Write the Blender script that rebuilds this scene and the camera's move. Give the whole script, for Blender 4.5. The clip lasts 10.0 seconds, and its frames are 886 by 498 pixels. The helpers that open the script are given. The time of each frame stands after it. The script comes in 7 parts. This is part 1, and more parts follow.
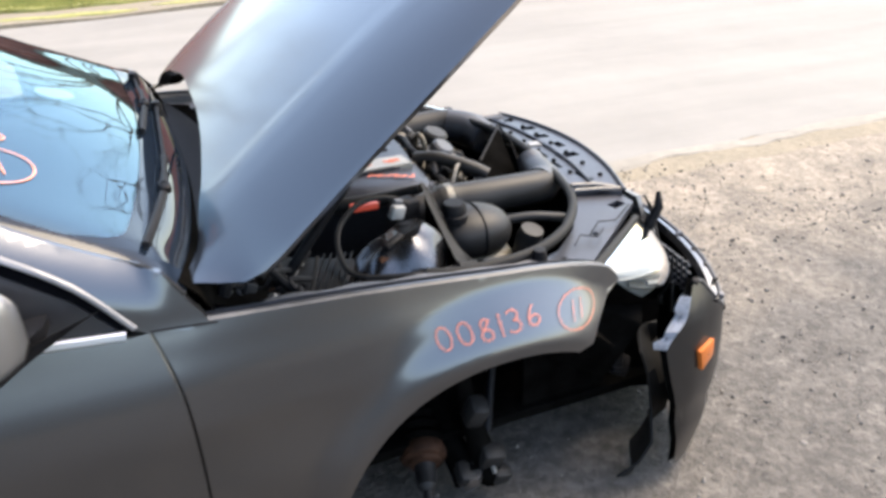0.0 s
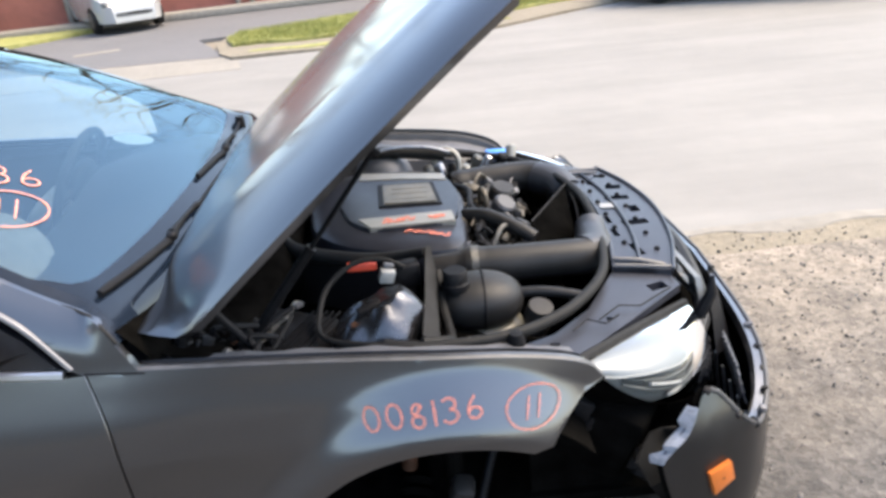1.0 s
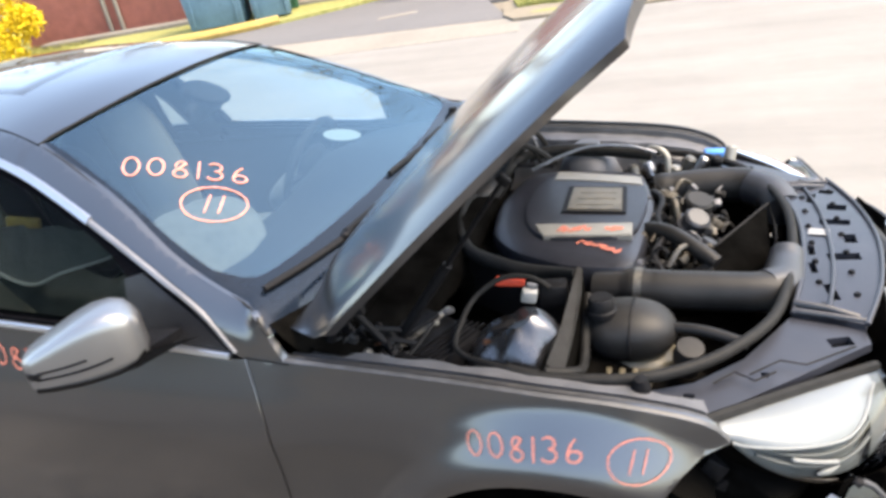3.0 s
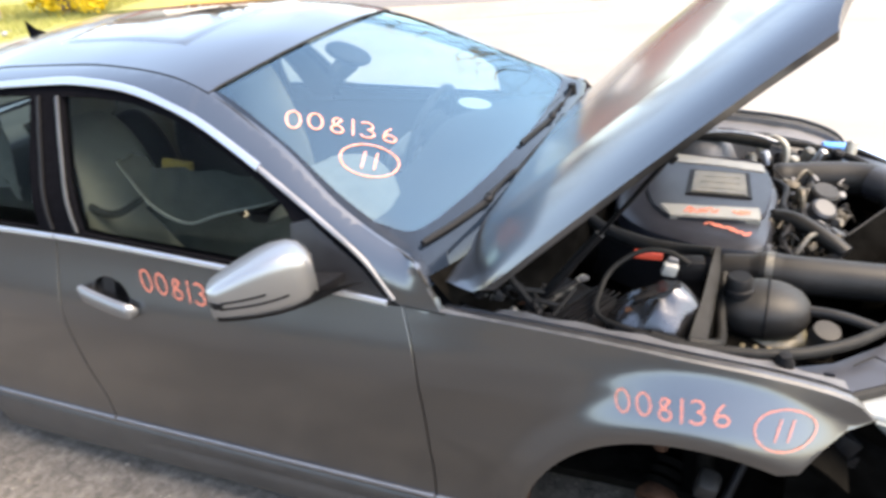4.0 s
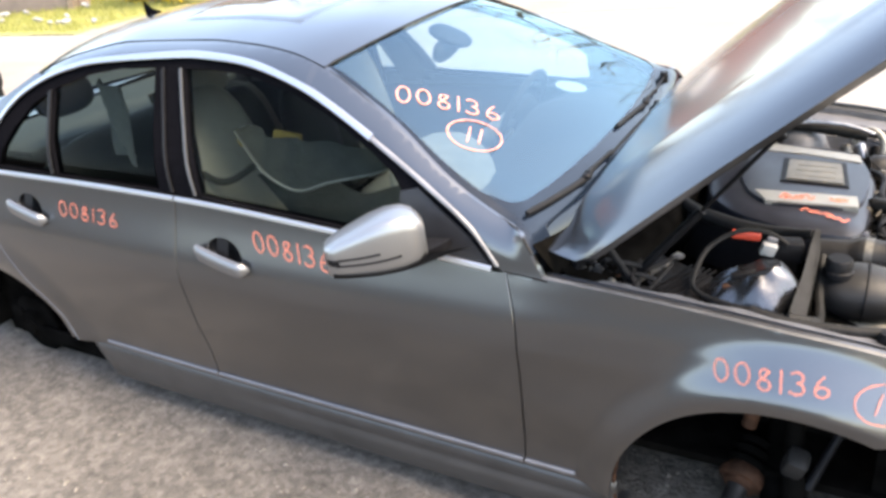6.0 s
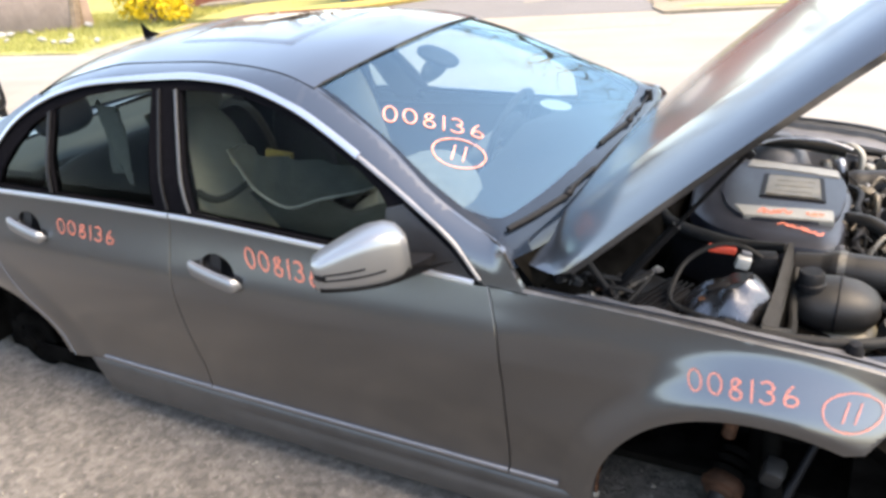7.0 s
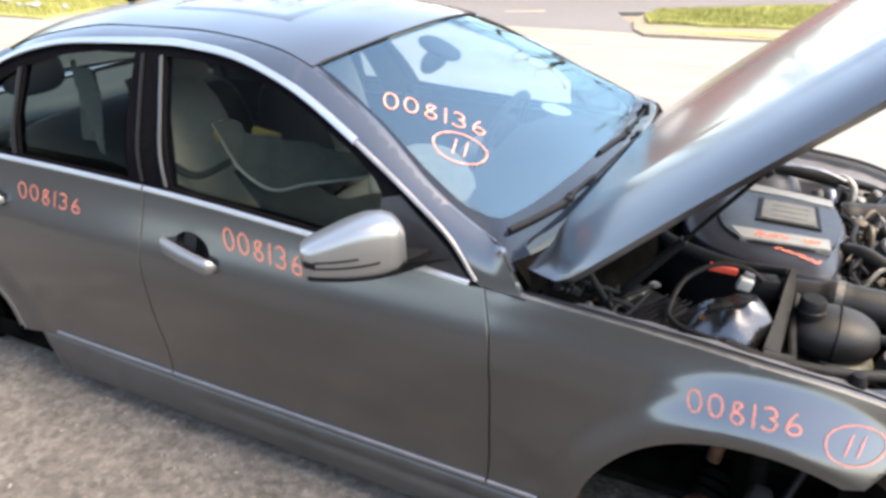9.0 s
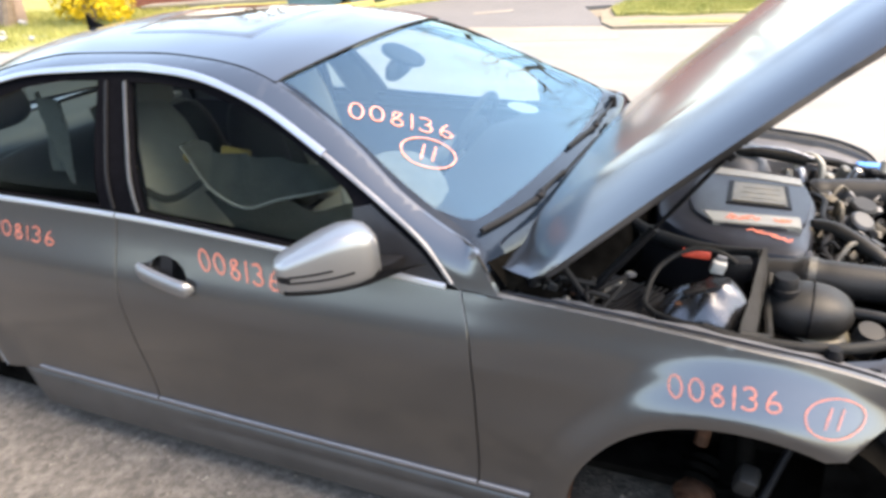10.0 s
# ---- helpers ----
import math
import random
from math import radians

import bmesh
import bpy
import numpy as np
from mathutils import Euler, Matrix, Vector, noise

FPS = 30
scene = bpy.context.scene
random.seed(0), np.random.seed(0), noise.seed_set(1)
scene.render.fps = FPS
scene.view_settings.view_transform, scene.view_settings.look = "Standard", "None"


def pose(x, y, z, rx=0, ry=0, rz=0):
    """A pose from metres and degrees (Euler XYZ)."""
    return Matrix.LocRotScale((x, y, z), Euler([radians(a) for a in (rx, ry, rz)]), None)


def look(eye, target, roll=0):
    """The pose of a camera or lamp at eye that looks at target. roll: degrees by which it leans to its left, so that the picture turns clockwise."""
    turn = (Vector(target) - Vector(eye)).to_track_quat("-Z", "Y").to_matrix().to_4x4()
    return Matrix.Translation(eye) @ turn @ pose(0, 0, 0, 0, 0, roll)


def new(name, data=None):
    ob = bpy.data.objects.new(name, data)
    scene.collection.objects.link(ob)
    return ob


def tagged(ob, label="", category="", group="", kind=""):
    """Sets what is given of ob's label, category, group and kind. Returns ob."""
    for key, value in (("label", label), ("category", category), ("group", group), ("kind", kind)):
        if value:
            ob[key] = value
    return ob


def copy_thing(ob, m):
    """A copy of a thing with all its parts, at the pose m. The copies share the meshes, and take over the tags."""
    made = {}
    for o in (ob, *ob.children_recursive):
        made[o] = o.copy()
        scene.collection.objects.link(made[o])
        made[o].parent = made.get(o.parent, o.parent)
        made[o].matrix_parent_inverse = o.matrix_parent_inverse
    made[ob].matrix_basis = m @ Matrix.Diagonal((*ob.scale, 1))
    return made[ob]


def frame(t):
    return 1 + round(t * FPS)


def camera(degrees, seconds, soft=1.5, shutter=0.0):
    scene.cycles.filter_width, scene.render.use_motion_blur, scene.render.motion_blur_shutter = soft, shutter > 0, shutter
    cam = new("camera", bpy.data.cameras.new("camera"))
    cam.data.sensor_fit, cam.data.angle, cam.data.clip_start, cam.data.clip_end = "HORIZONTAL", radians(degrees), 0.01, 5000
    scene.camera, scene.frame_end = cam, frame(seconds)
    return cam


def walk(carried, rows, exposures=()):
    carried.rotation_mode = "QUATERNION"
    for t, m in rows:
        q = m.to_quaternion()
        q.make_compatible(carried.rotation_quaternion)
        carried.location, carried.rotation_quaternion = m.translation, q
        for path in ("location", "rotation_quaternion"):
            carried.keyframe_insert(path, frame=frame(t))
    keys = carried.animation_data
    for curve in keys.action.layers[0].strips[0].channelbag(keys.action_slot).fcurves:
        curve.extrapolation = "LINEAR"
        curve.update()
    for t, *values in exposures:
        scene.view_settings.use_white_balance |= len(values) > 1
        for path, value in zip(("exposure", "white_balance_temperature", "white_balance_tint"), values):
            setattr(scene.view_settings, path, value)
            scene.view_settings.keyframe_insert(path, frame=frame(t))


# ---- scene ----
cam = camera(62.1, 10.0, soft=3.2, shutter=0.35)
PATH = [
    (0, (-0.506, -2.031, 1.515), (0.146, -0.386, 0.582), -1.5),
    (0.5, (-0.194, -2.056, 1.514), (0.21, -0.292, 0.662), -3.7),
    (1, (0.098, -2.051, 1.555), (0.131, -0.24, 0.706), -5.3),
    (1.5, (0.254, -1.876, 1.551), (0.312, -0.098, 0.637), -0.3),
    (2, (0.415, -1.781, 1.573), (0.115, -0.018, 0.679), -4.5),
    (2.2, (0.496, -1.794, 1.583), (-0.057, -0.081, 0.71), -5.8),
    (3.3, (0.326, -2.005, 1.669), (-0.413, -0.385, 0.759), -11.0),
    (3.5, (0.248, -2.04, 1.64), (-0.457, -0.45, 0.653), -8.2),
    (4, (0.217, -2.14, 1.72), (-0.598, -0.559, 0.805), -7.9),
    (4.5, (0.345, -2.222, 1.678), (-0.708, -0.776, 0.782), -18.0),
    (4.7, (0.346, -2.225, 1.675), (-0.713, -0.789, 0.772), -17.5),
    (5, (0.283, -2.284, 1.71), (-0.716, -0.803, 0.811), -13.2),
    (5.5, (0.158, -2.293, 1.705), (-0.729, -0.734, 0.82), -6.8),
    (5.7, (0.145, -2.289, 1.702), (-0.771, -0.767, 0.782), -6.7),
    (6.8, (0.215, -2.34, 1.752), (-0.804, -0.839, 0.91), -9.4),
    (7, (0.224, -2.318, 1.729), (-0.735, -0.791, 0.864), -7.9),
    (7.5, (0.168, -2.35, 1.728), (-0.918, -0.899, 0.881), -5.9),
    (7.8, (0.133, -2.361, 1.711), (-0.987, -0.952, 0.839), -5.1),
    (8, (0.12, -2.372, 1.708), (-0.986, -0.962, 0.82), -4.3),
    (8.1, (0.114, -2.376, 1.688), (-0.954, -0.936, 0.801), -3.5),
    (8.5, (0.107, -2.317, 1.676), (-0.737, -0.705, 0.844), -1.6),
    (9, (0.093, -2.306, 1.678), (-0.763, -0.717, 0.816), -1.6),
    (9.5, (0.085, -2.321, 1.674), (-0.811, -0.746, 0.829), -2.5),
    (10, (0.127, -2.296, 1.679), (-0.701, -0.687, 0.826), -5.3),
]
walk(cam, [(t, look(eye, target, roll)) for t, eye, target, roll in PATH], [(0.0, 1.98, 7500, 10), (1.0, 1.90, 7350, 10), (2.0, 1.80, 7350, 10), (3.5, 2.33, 8000, 10), (4.5, 2.48, 8100, 11), (5.5, 2.52, 8100, 11), (7.0, 2.36, 8100, 11), (8.2, 2.36, 8000, 11), (9.0, 2.33, 8000, 11), (10.0, 2.37, 8050, 11)])

# ---- light ----
SUN_EL, SUN_AZ = 58.0, 82.0    # degrees above the horizon; compass turn: a veiled sun ahead of the car
world = bpy.data.worlds.new("sky")
scene.world = world
world.use_nodes = True
wn = world.node_tree.nodes
sky = wn.new("ShaderNodeTexSky")
sky.sky_type = "NISHITA"
sky.sun_disc = False
sky.sun_elevation = radians(SUN_EL)
sky.sun_rotation = radians(SUN_AZ)
sky.air_density, sky.dust_density, sky.ozone_density = 1.0, 2.0, 1.3
world.node_tree.links.new(sky.outputs[0], wn["Background"].inputs[0])
wn["Background"].inputs[1].default_value = 0.195
sun_data = bpy.data.lights.new("sun", "SUN")
sun_data.energy, sun_data.angle, sun_data.color = 1.45, radians(40), (1.0, 0.91, 0.79)
sun = new("sun", sun_data)
az, el = radians(SUN_AZ), radians(SUN_EL)
sun_way = Vector((math.sin(az) * math.cos(el), math.cos(az) * math.cos(el), math.sin(el)))
sun.matrix_world = look((0, 0, 20), Vector((0, 0, 20)) - sun_way)


# ---- materials ----
def material(name, colour, rough=0.5, metal=0.0, var=0.15, scale=8.0, bump=0.0, bump_scale=60.0, coat=0.0, coat_rough=0.05, colour2=None, spec=0.5, stain=0.0, stain_scale=1.7, rough_var=0.08):
    """A surface with grain and larger patches of wear."""
    m = bpy.data.materials.new(name)
    m.use_nodes = True
    n, l = m.node_tree.nodes, m.node_tree.links
    b = n["Principled BSDF"]
    geo = n.new("ShaderNodeTexCoord")
    fine = n.new("ShaderNodeTexNoise")
    fine.inputs["Scale"].default_value, fine.inputs["Detail"].default_value = scale, 8.0
    l.new(geo.outputs["Object"], fine.inputs["Vector"])
    ramp = n.new("ShaderNodeMapRange")
    ramp.inputs["From Min"].default_value, ramp.inputs["From Max"].default_value = 0.3, 0.7
    l.new(fine.outputs["Fac"], ramp.inputs["Value"])
    mix = n.new("ShaderNodeMix")
    mix.data_type = "RGBA"
    c2 = colour2 or tuple(max(0.0, c * (1 + var)) for c in colour)
    c1 = colour if colour2 else tuple(c * (1 - var) for c in colour)
    mix.inputs[6].default_value, mix.inputs[7].default_value = (*c1, 1), (*c2, 1)
    l.new(ramp.outputs[0], mix.inputs[0])
    out = mix.outputs[2]
    if stain:
        big = n.new("ShaderNodeTexNoise")
        big.inputs["Scale"].default_value, big.inputs["Detail"].default_value = stain_scale, 5.0
        l.new(geo.outputs["Object"], big.inputs["Vector"])
        rr = n.new("ShaderNodeMapRange")
        rr.inputs["From Min"].default_value, rr.inputs["From Max"].default_value = 0.42, 0.68
        rr.inputs["To Max"].default_value = stain
        l.new(big.outputs["Fac"], rr.inputs["Value"])
        mul = n.new("ShaderNodeMix")
        mul.data_type = "RGBA"
        mul.inputs[7].default_value = (*[c * 0.45 for c in colour], 1)
        l.new(rr.outputs[0], mul.inputs[0])
        l.new(out, mul.inputs[6])
        out = mul.outputs[2]
    l.new(out, b.inputs["Base Color"])
    rv = n.new("ShaderNodeMapRange")
    rv.inputs["To Min"].default_value, rv.inputs["To Max"].default_value = max(0.02, rough - rough_var), min(1, rough + rough_var)
    l.new(fine.outputs["Fac"], rv.inputs["Value"])
    l.new(rv.outputs[0], b.inputs["Roughness"])
    b.inputs["Metallic"].default_value = metal
    b.inputs["Coat Weight"].default_value, b.inputs["Coat Roughness"].default_value = coat, coat_rough
    b.inputs["Specular IOR Level"].default_value = spec
    if bump:
        bn = n.new("ShaderNodeTexNoise")
        bn.inputs["Scale"].default_value, bn.inputs["Detail"].default_value = bump_scale, 6.0
        l.new(geo.outputs["Object"], bn.inputs["Vector"])
        bp = n.new("ShaderNodeBump")
        bp.inputs["Strength"].default_value, bp.inputs["Distance"].default_value = bump, 0.01
        l.new(bn.outputs["Fac"], bp.inputs["Height"])
        l.new(bp.outputs[0], b.inputs["Normal"])
    return m


def glass(name, tint, gloss_rough=0.0, ior=1.5, sheen=(1.0, 1.0, 1.0)):
    """A thin pane: tinted see-through with a mirror sheen that grows towards grazing."""
    m = bpy.data.materials.new(name)
    m.use_nodes = True
    n, l = m.node_tree.nodes, m.node_tree.links
    n.remove(n["Principled BSDF"])
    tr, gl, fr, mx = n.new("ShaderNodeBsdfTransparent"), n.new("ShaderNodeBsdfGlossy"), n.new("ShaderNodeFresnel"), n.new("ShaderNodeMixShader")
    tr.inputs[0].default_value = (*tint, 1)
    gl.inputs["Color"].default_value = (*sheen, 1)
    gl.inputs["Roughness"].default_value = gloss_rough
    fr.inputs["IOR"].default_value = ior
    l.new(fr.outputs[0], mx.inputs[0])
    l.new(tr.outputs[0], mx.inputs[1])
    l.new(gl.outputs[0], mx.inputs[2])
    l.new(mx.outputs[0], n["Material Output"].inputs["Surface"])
    return m


PAINT = material("grey_metallic_paint", (0.090, 0.094, 0.102), 0.29, 0.92, 0.03, 300, coat=1.0, coat_rough=0.13, stain=0.05, stain_scale=3.0, rough_var=0.03)
PAINT.node_tree.nodes["Principled BSDF"].inputs["Coat IOR"].default_value = 1.60
SKIRT = material("grey_skirt_paint", (0.070, 0.070, 0.071), 0.42, 0.6, 0.08, 600, coat=0.3, coat_rough=0.12, stain=0.35, stain_scale=7.0)
CHROME = material("satin_chrome", (0.55, 0.55, 0.57), 0.36, 1.0, 0.03, 12, rough_var=0.02)
BLACK = material("black_plastic", (0.007, 0.007, 0.008), 0.5, 0.0, 0.3, 90, bump=0.15, bump_scale=400, spec=0.12)
DUSTY = material("dusty_black_plastic", (0.016, 0.0155, 0.0155), 0.5, 0.0, 0.35, 14, bump=0.1, bump_scale=300, stain=0.5, stain_scale=9, spec=0.28)
SAIL = material("dark_grey_sail_plastic", (0.012, 0.012, 0.014), 0.45, 0.0, 0.15, 60, bump=0.05, bump_scale=400, spec=0.35)
GLOSSBLACK = material("gloss_black_trim", (0.004, 0.004, 0.005), 0.3, 0.0, 0.2, 60, spec=0.0)
RUBBER = material("black_rubber", (0.012, 0.012, 0.012), 0.6, 0.0, 0.3, 50, spec=0.15)
# near-black that paints deep shade into hollows; also used on black linings
VOID = material("shade_black", (0.004, 0.0038, 0.0035), 0.9, 0.0, 0.5, 12, bump=0.4, bump_scale=40, spec=0.0)
RUST = material("rusty_steel", (0.065, 0.030, 0.017), 0.72, 0.35, 0.5, 35, bump=0.5, bump_scale=120, stain=0.6, stain_scale=20, spec=0.3)
STEEL = material("bare_steel", (0.34, 0.34, 0.35), 0.35, 1.0, 0.2, 60, bump=0.1, bump_scale=200)
SILVER = material("crinkled_foil", (0.105, 0.108, 0.118), 0.27, 0.9, 0.35, 14, bump=0.5, bump_scale=12, stain=0.7, stain_scale=9)
ALLOY = material("cast_alloy", (0.13, 0.125, 0.115), 0.45, 0.7, 0.35, 50, bump=0.3, bump_scale=160, stain=0.6, stain_scale=18)
BEIGE = material("beige_leather", (0.17, 0.17, 0.15), 0.55, 0.0, 0.06, 30, bump=0.15, bump_scale=220)
CLOTH = material("airbag_cloth", (0.13, 0.135, 0.13), 0.85, 0.0, 0.12, 40, bump=0.3, bump_scale=30)
def chalky(m, low=0.22, high=0.80):
    """Breaks the strokes up, as chalk on paint does."""
    n, l = m.node_tree.nodes, m.node_tree.links
    t = n.new("ShaderNodeTexNoise")
    t.inputs["Scale"].default_value, t.inputs["Detail"].default_value = 140.0, 4.0
    r = n.new("ShaderNodeMapRange")
    r.inputs["From Min"].default_value, r.inputs["From Max"].default_value = 0.36, 0.56
    r.inputs["To Min"].default_value, r.inputs["To Max"].default_value = low, high
    l.new(t.outputs["Fac"], r.inputs["Value"])
    l.new(r.outputs[0], n["Principled BSDF"].inputs["Alpha"])
    return m


CHALK = material("orange_chalk", (0.60, 0.185, 0.125), 0.9, 0.0, 0.15, 160)
CHALKPALE = material("pale_orange_paint_pen", (0.60, 0.26, 0.20), 0.9, 0.0, 0.12, 160)
chalky(CHALK)
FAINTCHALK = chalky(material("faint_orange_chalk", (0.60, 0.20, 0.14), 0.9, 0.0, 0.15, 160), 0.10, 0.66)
AMBER = material("amber_lens", (0.52, 0.13, 0.02), 0.4, 0.0, 0.08, 120, coat=0.5)
RED = material("red_plastic", (0.55, 0.06, 0.03), 0.45, 0.0, 0.15, 60)
BLUE = material("blue_plastic", (0.05, 0.22, 0.62), 0.4, 0.0, 0.1, 60)
WHITE = material("white_plastic", (0.24, 0.24, 0.235), 0.45, 0.0, 0.08, 60)
YELLOW = material("yellow_label", (0.22, 0.14, 0.02), 0.6, 0.0, 0.2, 60)
COVERGREY = material("engine_cover_plastic", (0.019, 0.0205, 0.027), 0.36, 0.0, 0.15, 30, bump=0.05, bump_scale=500, stain=0.3, stain_scale=6, spec=0.4)
PALE = material("pale_alloy_inlay", (0.23, 0.225, 0.205), 0.42, 0.3, 0.08, 30, stain=0.25, stain_scale=12)
# sheen coloured blue and IOR raised, to paint in the sky's reflection
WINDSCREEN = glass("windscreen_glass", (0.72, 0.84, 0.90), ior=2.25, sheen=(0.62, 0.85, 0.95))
SIDEGLASS = glass("side_glass", (0.68, 0.74, 0.71), ior=1.10)
# tint lowered so the cabin's shade is carried by the rear panes
REARGLASS = glass("rear_glass_shaded", (0.44, 0.50, 0.48), ior=1.08)
LENS = glass("lamp_lens", (0.92, 0.94, 0.94), 0.05, ior=1.10)


# ---- mesh helpers ----
def part(name, bm, mat, parent=None, label="", smooth=True, mats=()):
    me = bpy.data.meshes.new(name)
    bm.normal_update()
    bm.to_mesh(me)
    bm.free()
    for f in me.polygons:
        f.use_smooth = smooth
    me.materials.append(mat)
    for m in mats:
        me.materials.append(m)
    if smooth:
        me.set_sharp_from_angle(angle=radians(38))
    ob = new(name, me)
    if parent:
        ob.parent = parent
    if label:
        ob["label"] = label
    return ob


def empty(name, label="", category="", group="", kind="", m=None):
    e = new(name)
    e.empty_display_size = 0.1
    if m:
        e.matrix_world = m
    return tagged(e, label, category, group, kind)


def smooth_fn(pts):
    """A smooth function through a few points, flat past its ends (monotone cubic)."""
    pts = sorted(pts)
    X, Y = np.array([p[0] for p in pts], float), np.array([p[1] for p in pts], float)
    h, d = np.diff(X), np.diff(Y) / np.diff(X)
    m = np.zeros(len(X))
    m[0], m[-1] = d[0], d[-1]
    for i in range(1, len(X) - 1):
        if d[i - 1] * d[i] > 0:
            w1, w2 = 2 * h[i] + h[i - 1], h[i] + 2 * h[i - 1]
            m[i] = (w1 + w2) / (w1 / d[i - 1] + w2 / d[i])

    def f(x):
        x = min(max(x, X[0]), X[-1])
        i = min(max(int(np.searchsorted(X, x)) - 1, 0), len(h) - 1)
        t = (x - X[i]) / h[i]
        return float(Y[i] * (1 + 2 * t) * (1 - t) ** 2 + m[i] * h[i] * t * (1 - t) ** 2 + Y[i + 1] * t * t * (3 - 2 * t) + m[i + 1] * h[i] * t * t * (t - 1))

    return f


def spline(pts, n=8, closed=False):
    """Catmull-Rom points through pts (any dimension)."""
    P = [Vector(p) for p in pts]
    out, k = [], len(P)
    for i in range(k if closed else k - 1):
        a, b, c, d = (P[(i + j) % k] if closed else P[min(max(i + j, 0), k - 1)] for j in (-1, 0, 1, 2))
        for s in range(n):
            t = s / n
            out.append(0.5 * ((2 * b) + (c - a) * t + (2 * a - 5 * b + 4 * c - d) * t * t + (3 * b - a - 3 * c + d) * t ** 3))
    if not closed:
        out.append(P[-1])
    return out


def dense(pts, step=0.03):
    """Points along straight pieces, no further apart than step."""
    out = []
    for a, b in zip(pts, pts[1:]):
        a, b = Vector(a), Vector(b)
        n = max(1, int((b - a).length / step))
        out += [a.lerp(b, i / n) for i in range(n)]
    return out + [Vector(pts[-1])]


def loft(rows, closed=False, bm=None):
    """Quads between rows of points."""
    bm = bm or bmesh.new()
    vs = [[bm.verts.new(p) for p in r] for r in rows]
    for a, b in zip(vs, vs[1:]):
        n = len(a)
        for i in range(n if closed else n - 1):
            j = (i + 1) % n
            bm.faces.new((a[i], a[j], b[j], b[i]))
    return bm


def thicken(bm, depth):
    """Gives an open sheet a folded rim and a back face, depth metres behind it."""
    bmesh.ops.recalc_face_normals(bm, faces=bm.faces)
    bmesh.ops.solidify(bm, geom=bm.faces[:], thickness=depth)
    return bm


def tube(pts, r, sides=10, bm=None, caps=True, smooth_n=0, squash=1.0):
    """A bent round bar or hose along pts; r: a radius or one for each point."""
    if smooth_n:
        if not isinstance(r, (int, float)):
            f = smooth_fn([(i, v) for i, v in enumerate(r)])
            r = [f(i / smooth_n) for i in range((len(pts) - 1) * smooth_n + 1)]
        pts = spline(pts, smooth_n)
    P = [Vector(p) for p in pts]
    R = [r] * len(P) if isinstance(r, (int, float)) else r
    bm = bm or bmesh.new()
    rows, up = [], None
    for i, p in enumerate(P):
        d = (P[min(i + 1, len(P) - 1)] - P[max(i - 1, 0)]).normalized()
        if up is None:
            up = d.orthogonal().normalized()
        up = (up - d * up.dot(d)).normalized()
        side = d.cross(up)
        rows.append([p + (up * math.cos(a) + side * math.sin(a) * squash) * R[i] for a in (2 * math.pi * k / sides for k in range(sides))])
    vs = [[bm.verts.new(q) for q in row] for row in rows]
    for a, b in zip(vs, vs[1:]):
        for k in range(sides):
            bm.faces.new((a[k], a[(k + 1) % sides], b[(k + 1) % sides], b[k]))
    if caps:
        bm.faces.new(vs[0][::-1])
        bm.faces.new(vs[-1])
    return bm


def box(size, m=None, bevel=0.0, segments=2, bm=None):
    b = bmesh.new()
    bmesh.ops.create_cube(b, size=1.0)
    bmesh.ops.scale(b, vec=Vector(size), verts=b.verts)
    if bevel:
        bmesh.ops.bevel(b, geom=b.edges[:], offset=bevel, segments=segments, affect="EDGES", profile=0.5)
    if m is not None:
        bmesh.ops.transform(b, matrix=m, verts=b.verts)
    return merge(b, bm)


def merge(b, bm):
    if bm is None:
        return b
    me = bpy.data.meshes.new("tmp")
    b.to_mesh(me)
    b.free()
    bm.from_mesh(me)
    bpy.data.meshes.remove(me)
    return bm


def lathe(profile, m=None, sides=24, bm=None):
    """A turned body: (radius, height) pairs round the z axis."""
    b = bmesh.new()
    rows = [[Vector((r * math.cos(2 * math.pi * k / sides), r * math.sin(2 * math.pi * k / sides), z)) for k in range(sides)] for r, z in profile]
    loft(rows, True, b)
    bmesh.ops.remove_doubles(b, verts=b.verts, dist=1e-5)
    bmesh.ops.recalc_face_normals(b, faces=b.faces)
    if m is not None:
        bmesh.ops.transform(b, matrix=m, verts=b.verts)
    return merge(b, bm)


def blob(size, m=None, power=2.6, n=16, bm=None):
    """A rounded pillow-like body (superellipsoid)."""
    b = bmesh.new()
    bmesh.ops.create_uvsphere(b, u_segments=n * 2, v_segments=n, radius=1.0)
    for v in b.verts:
        k = sum(abs(c) ** power for c in v.co) ** (1 / power)
        v.co = Vector([c / k * s / 2 for c, s in zip(v.co, size)])
    if m is not None:
        bmesh.ops.transform(b, matrix=m, verts=b.verts)
    return merge(b, bm)


def inside(p, poly):
    c = False
    for a, b in zip(poly, poly[1:] + poly[:1]):
        if (a[1] > p[1]) != (b[1] > p[1]) and p[0] < (b[0] - a[0]) * (p[1] - a[1]) / (b[1] - a[1]) + a[0]:
            c = not c
    return c


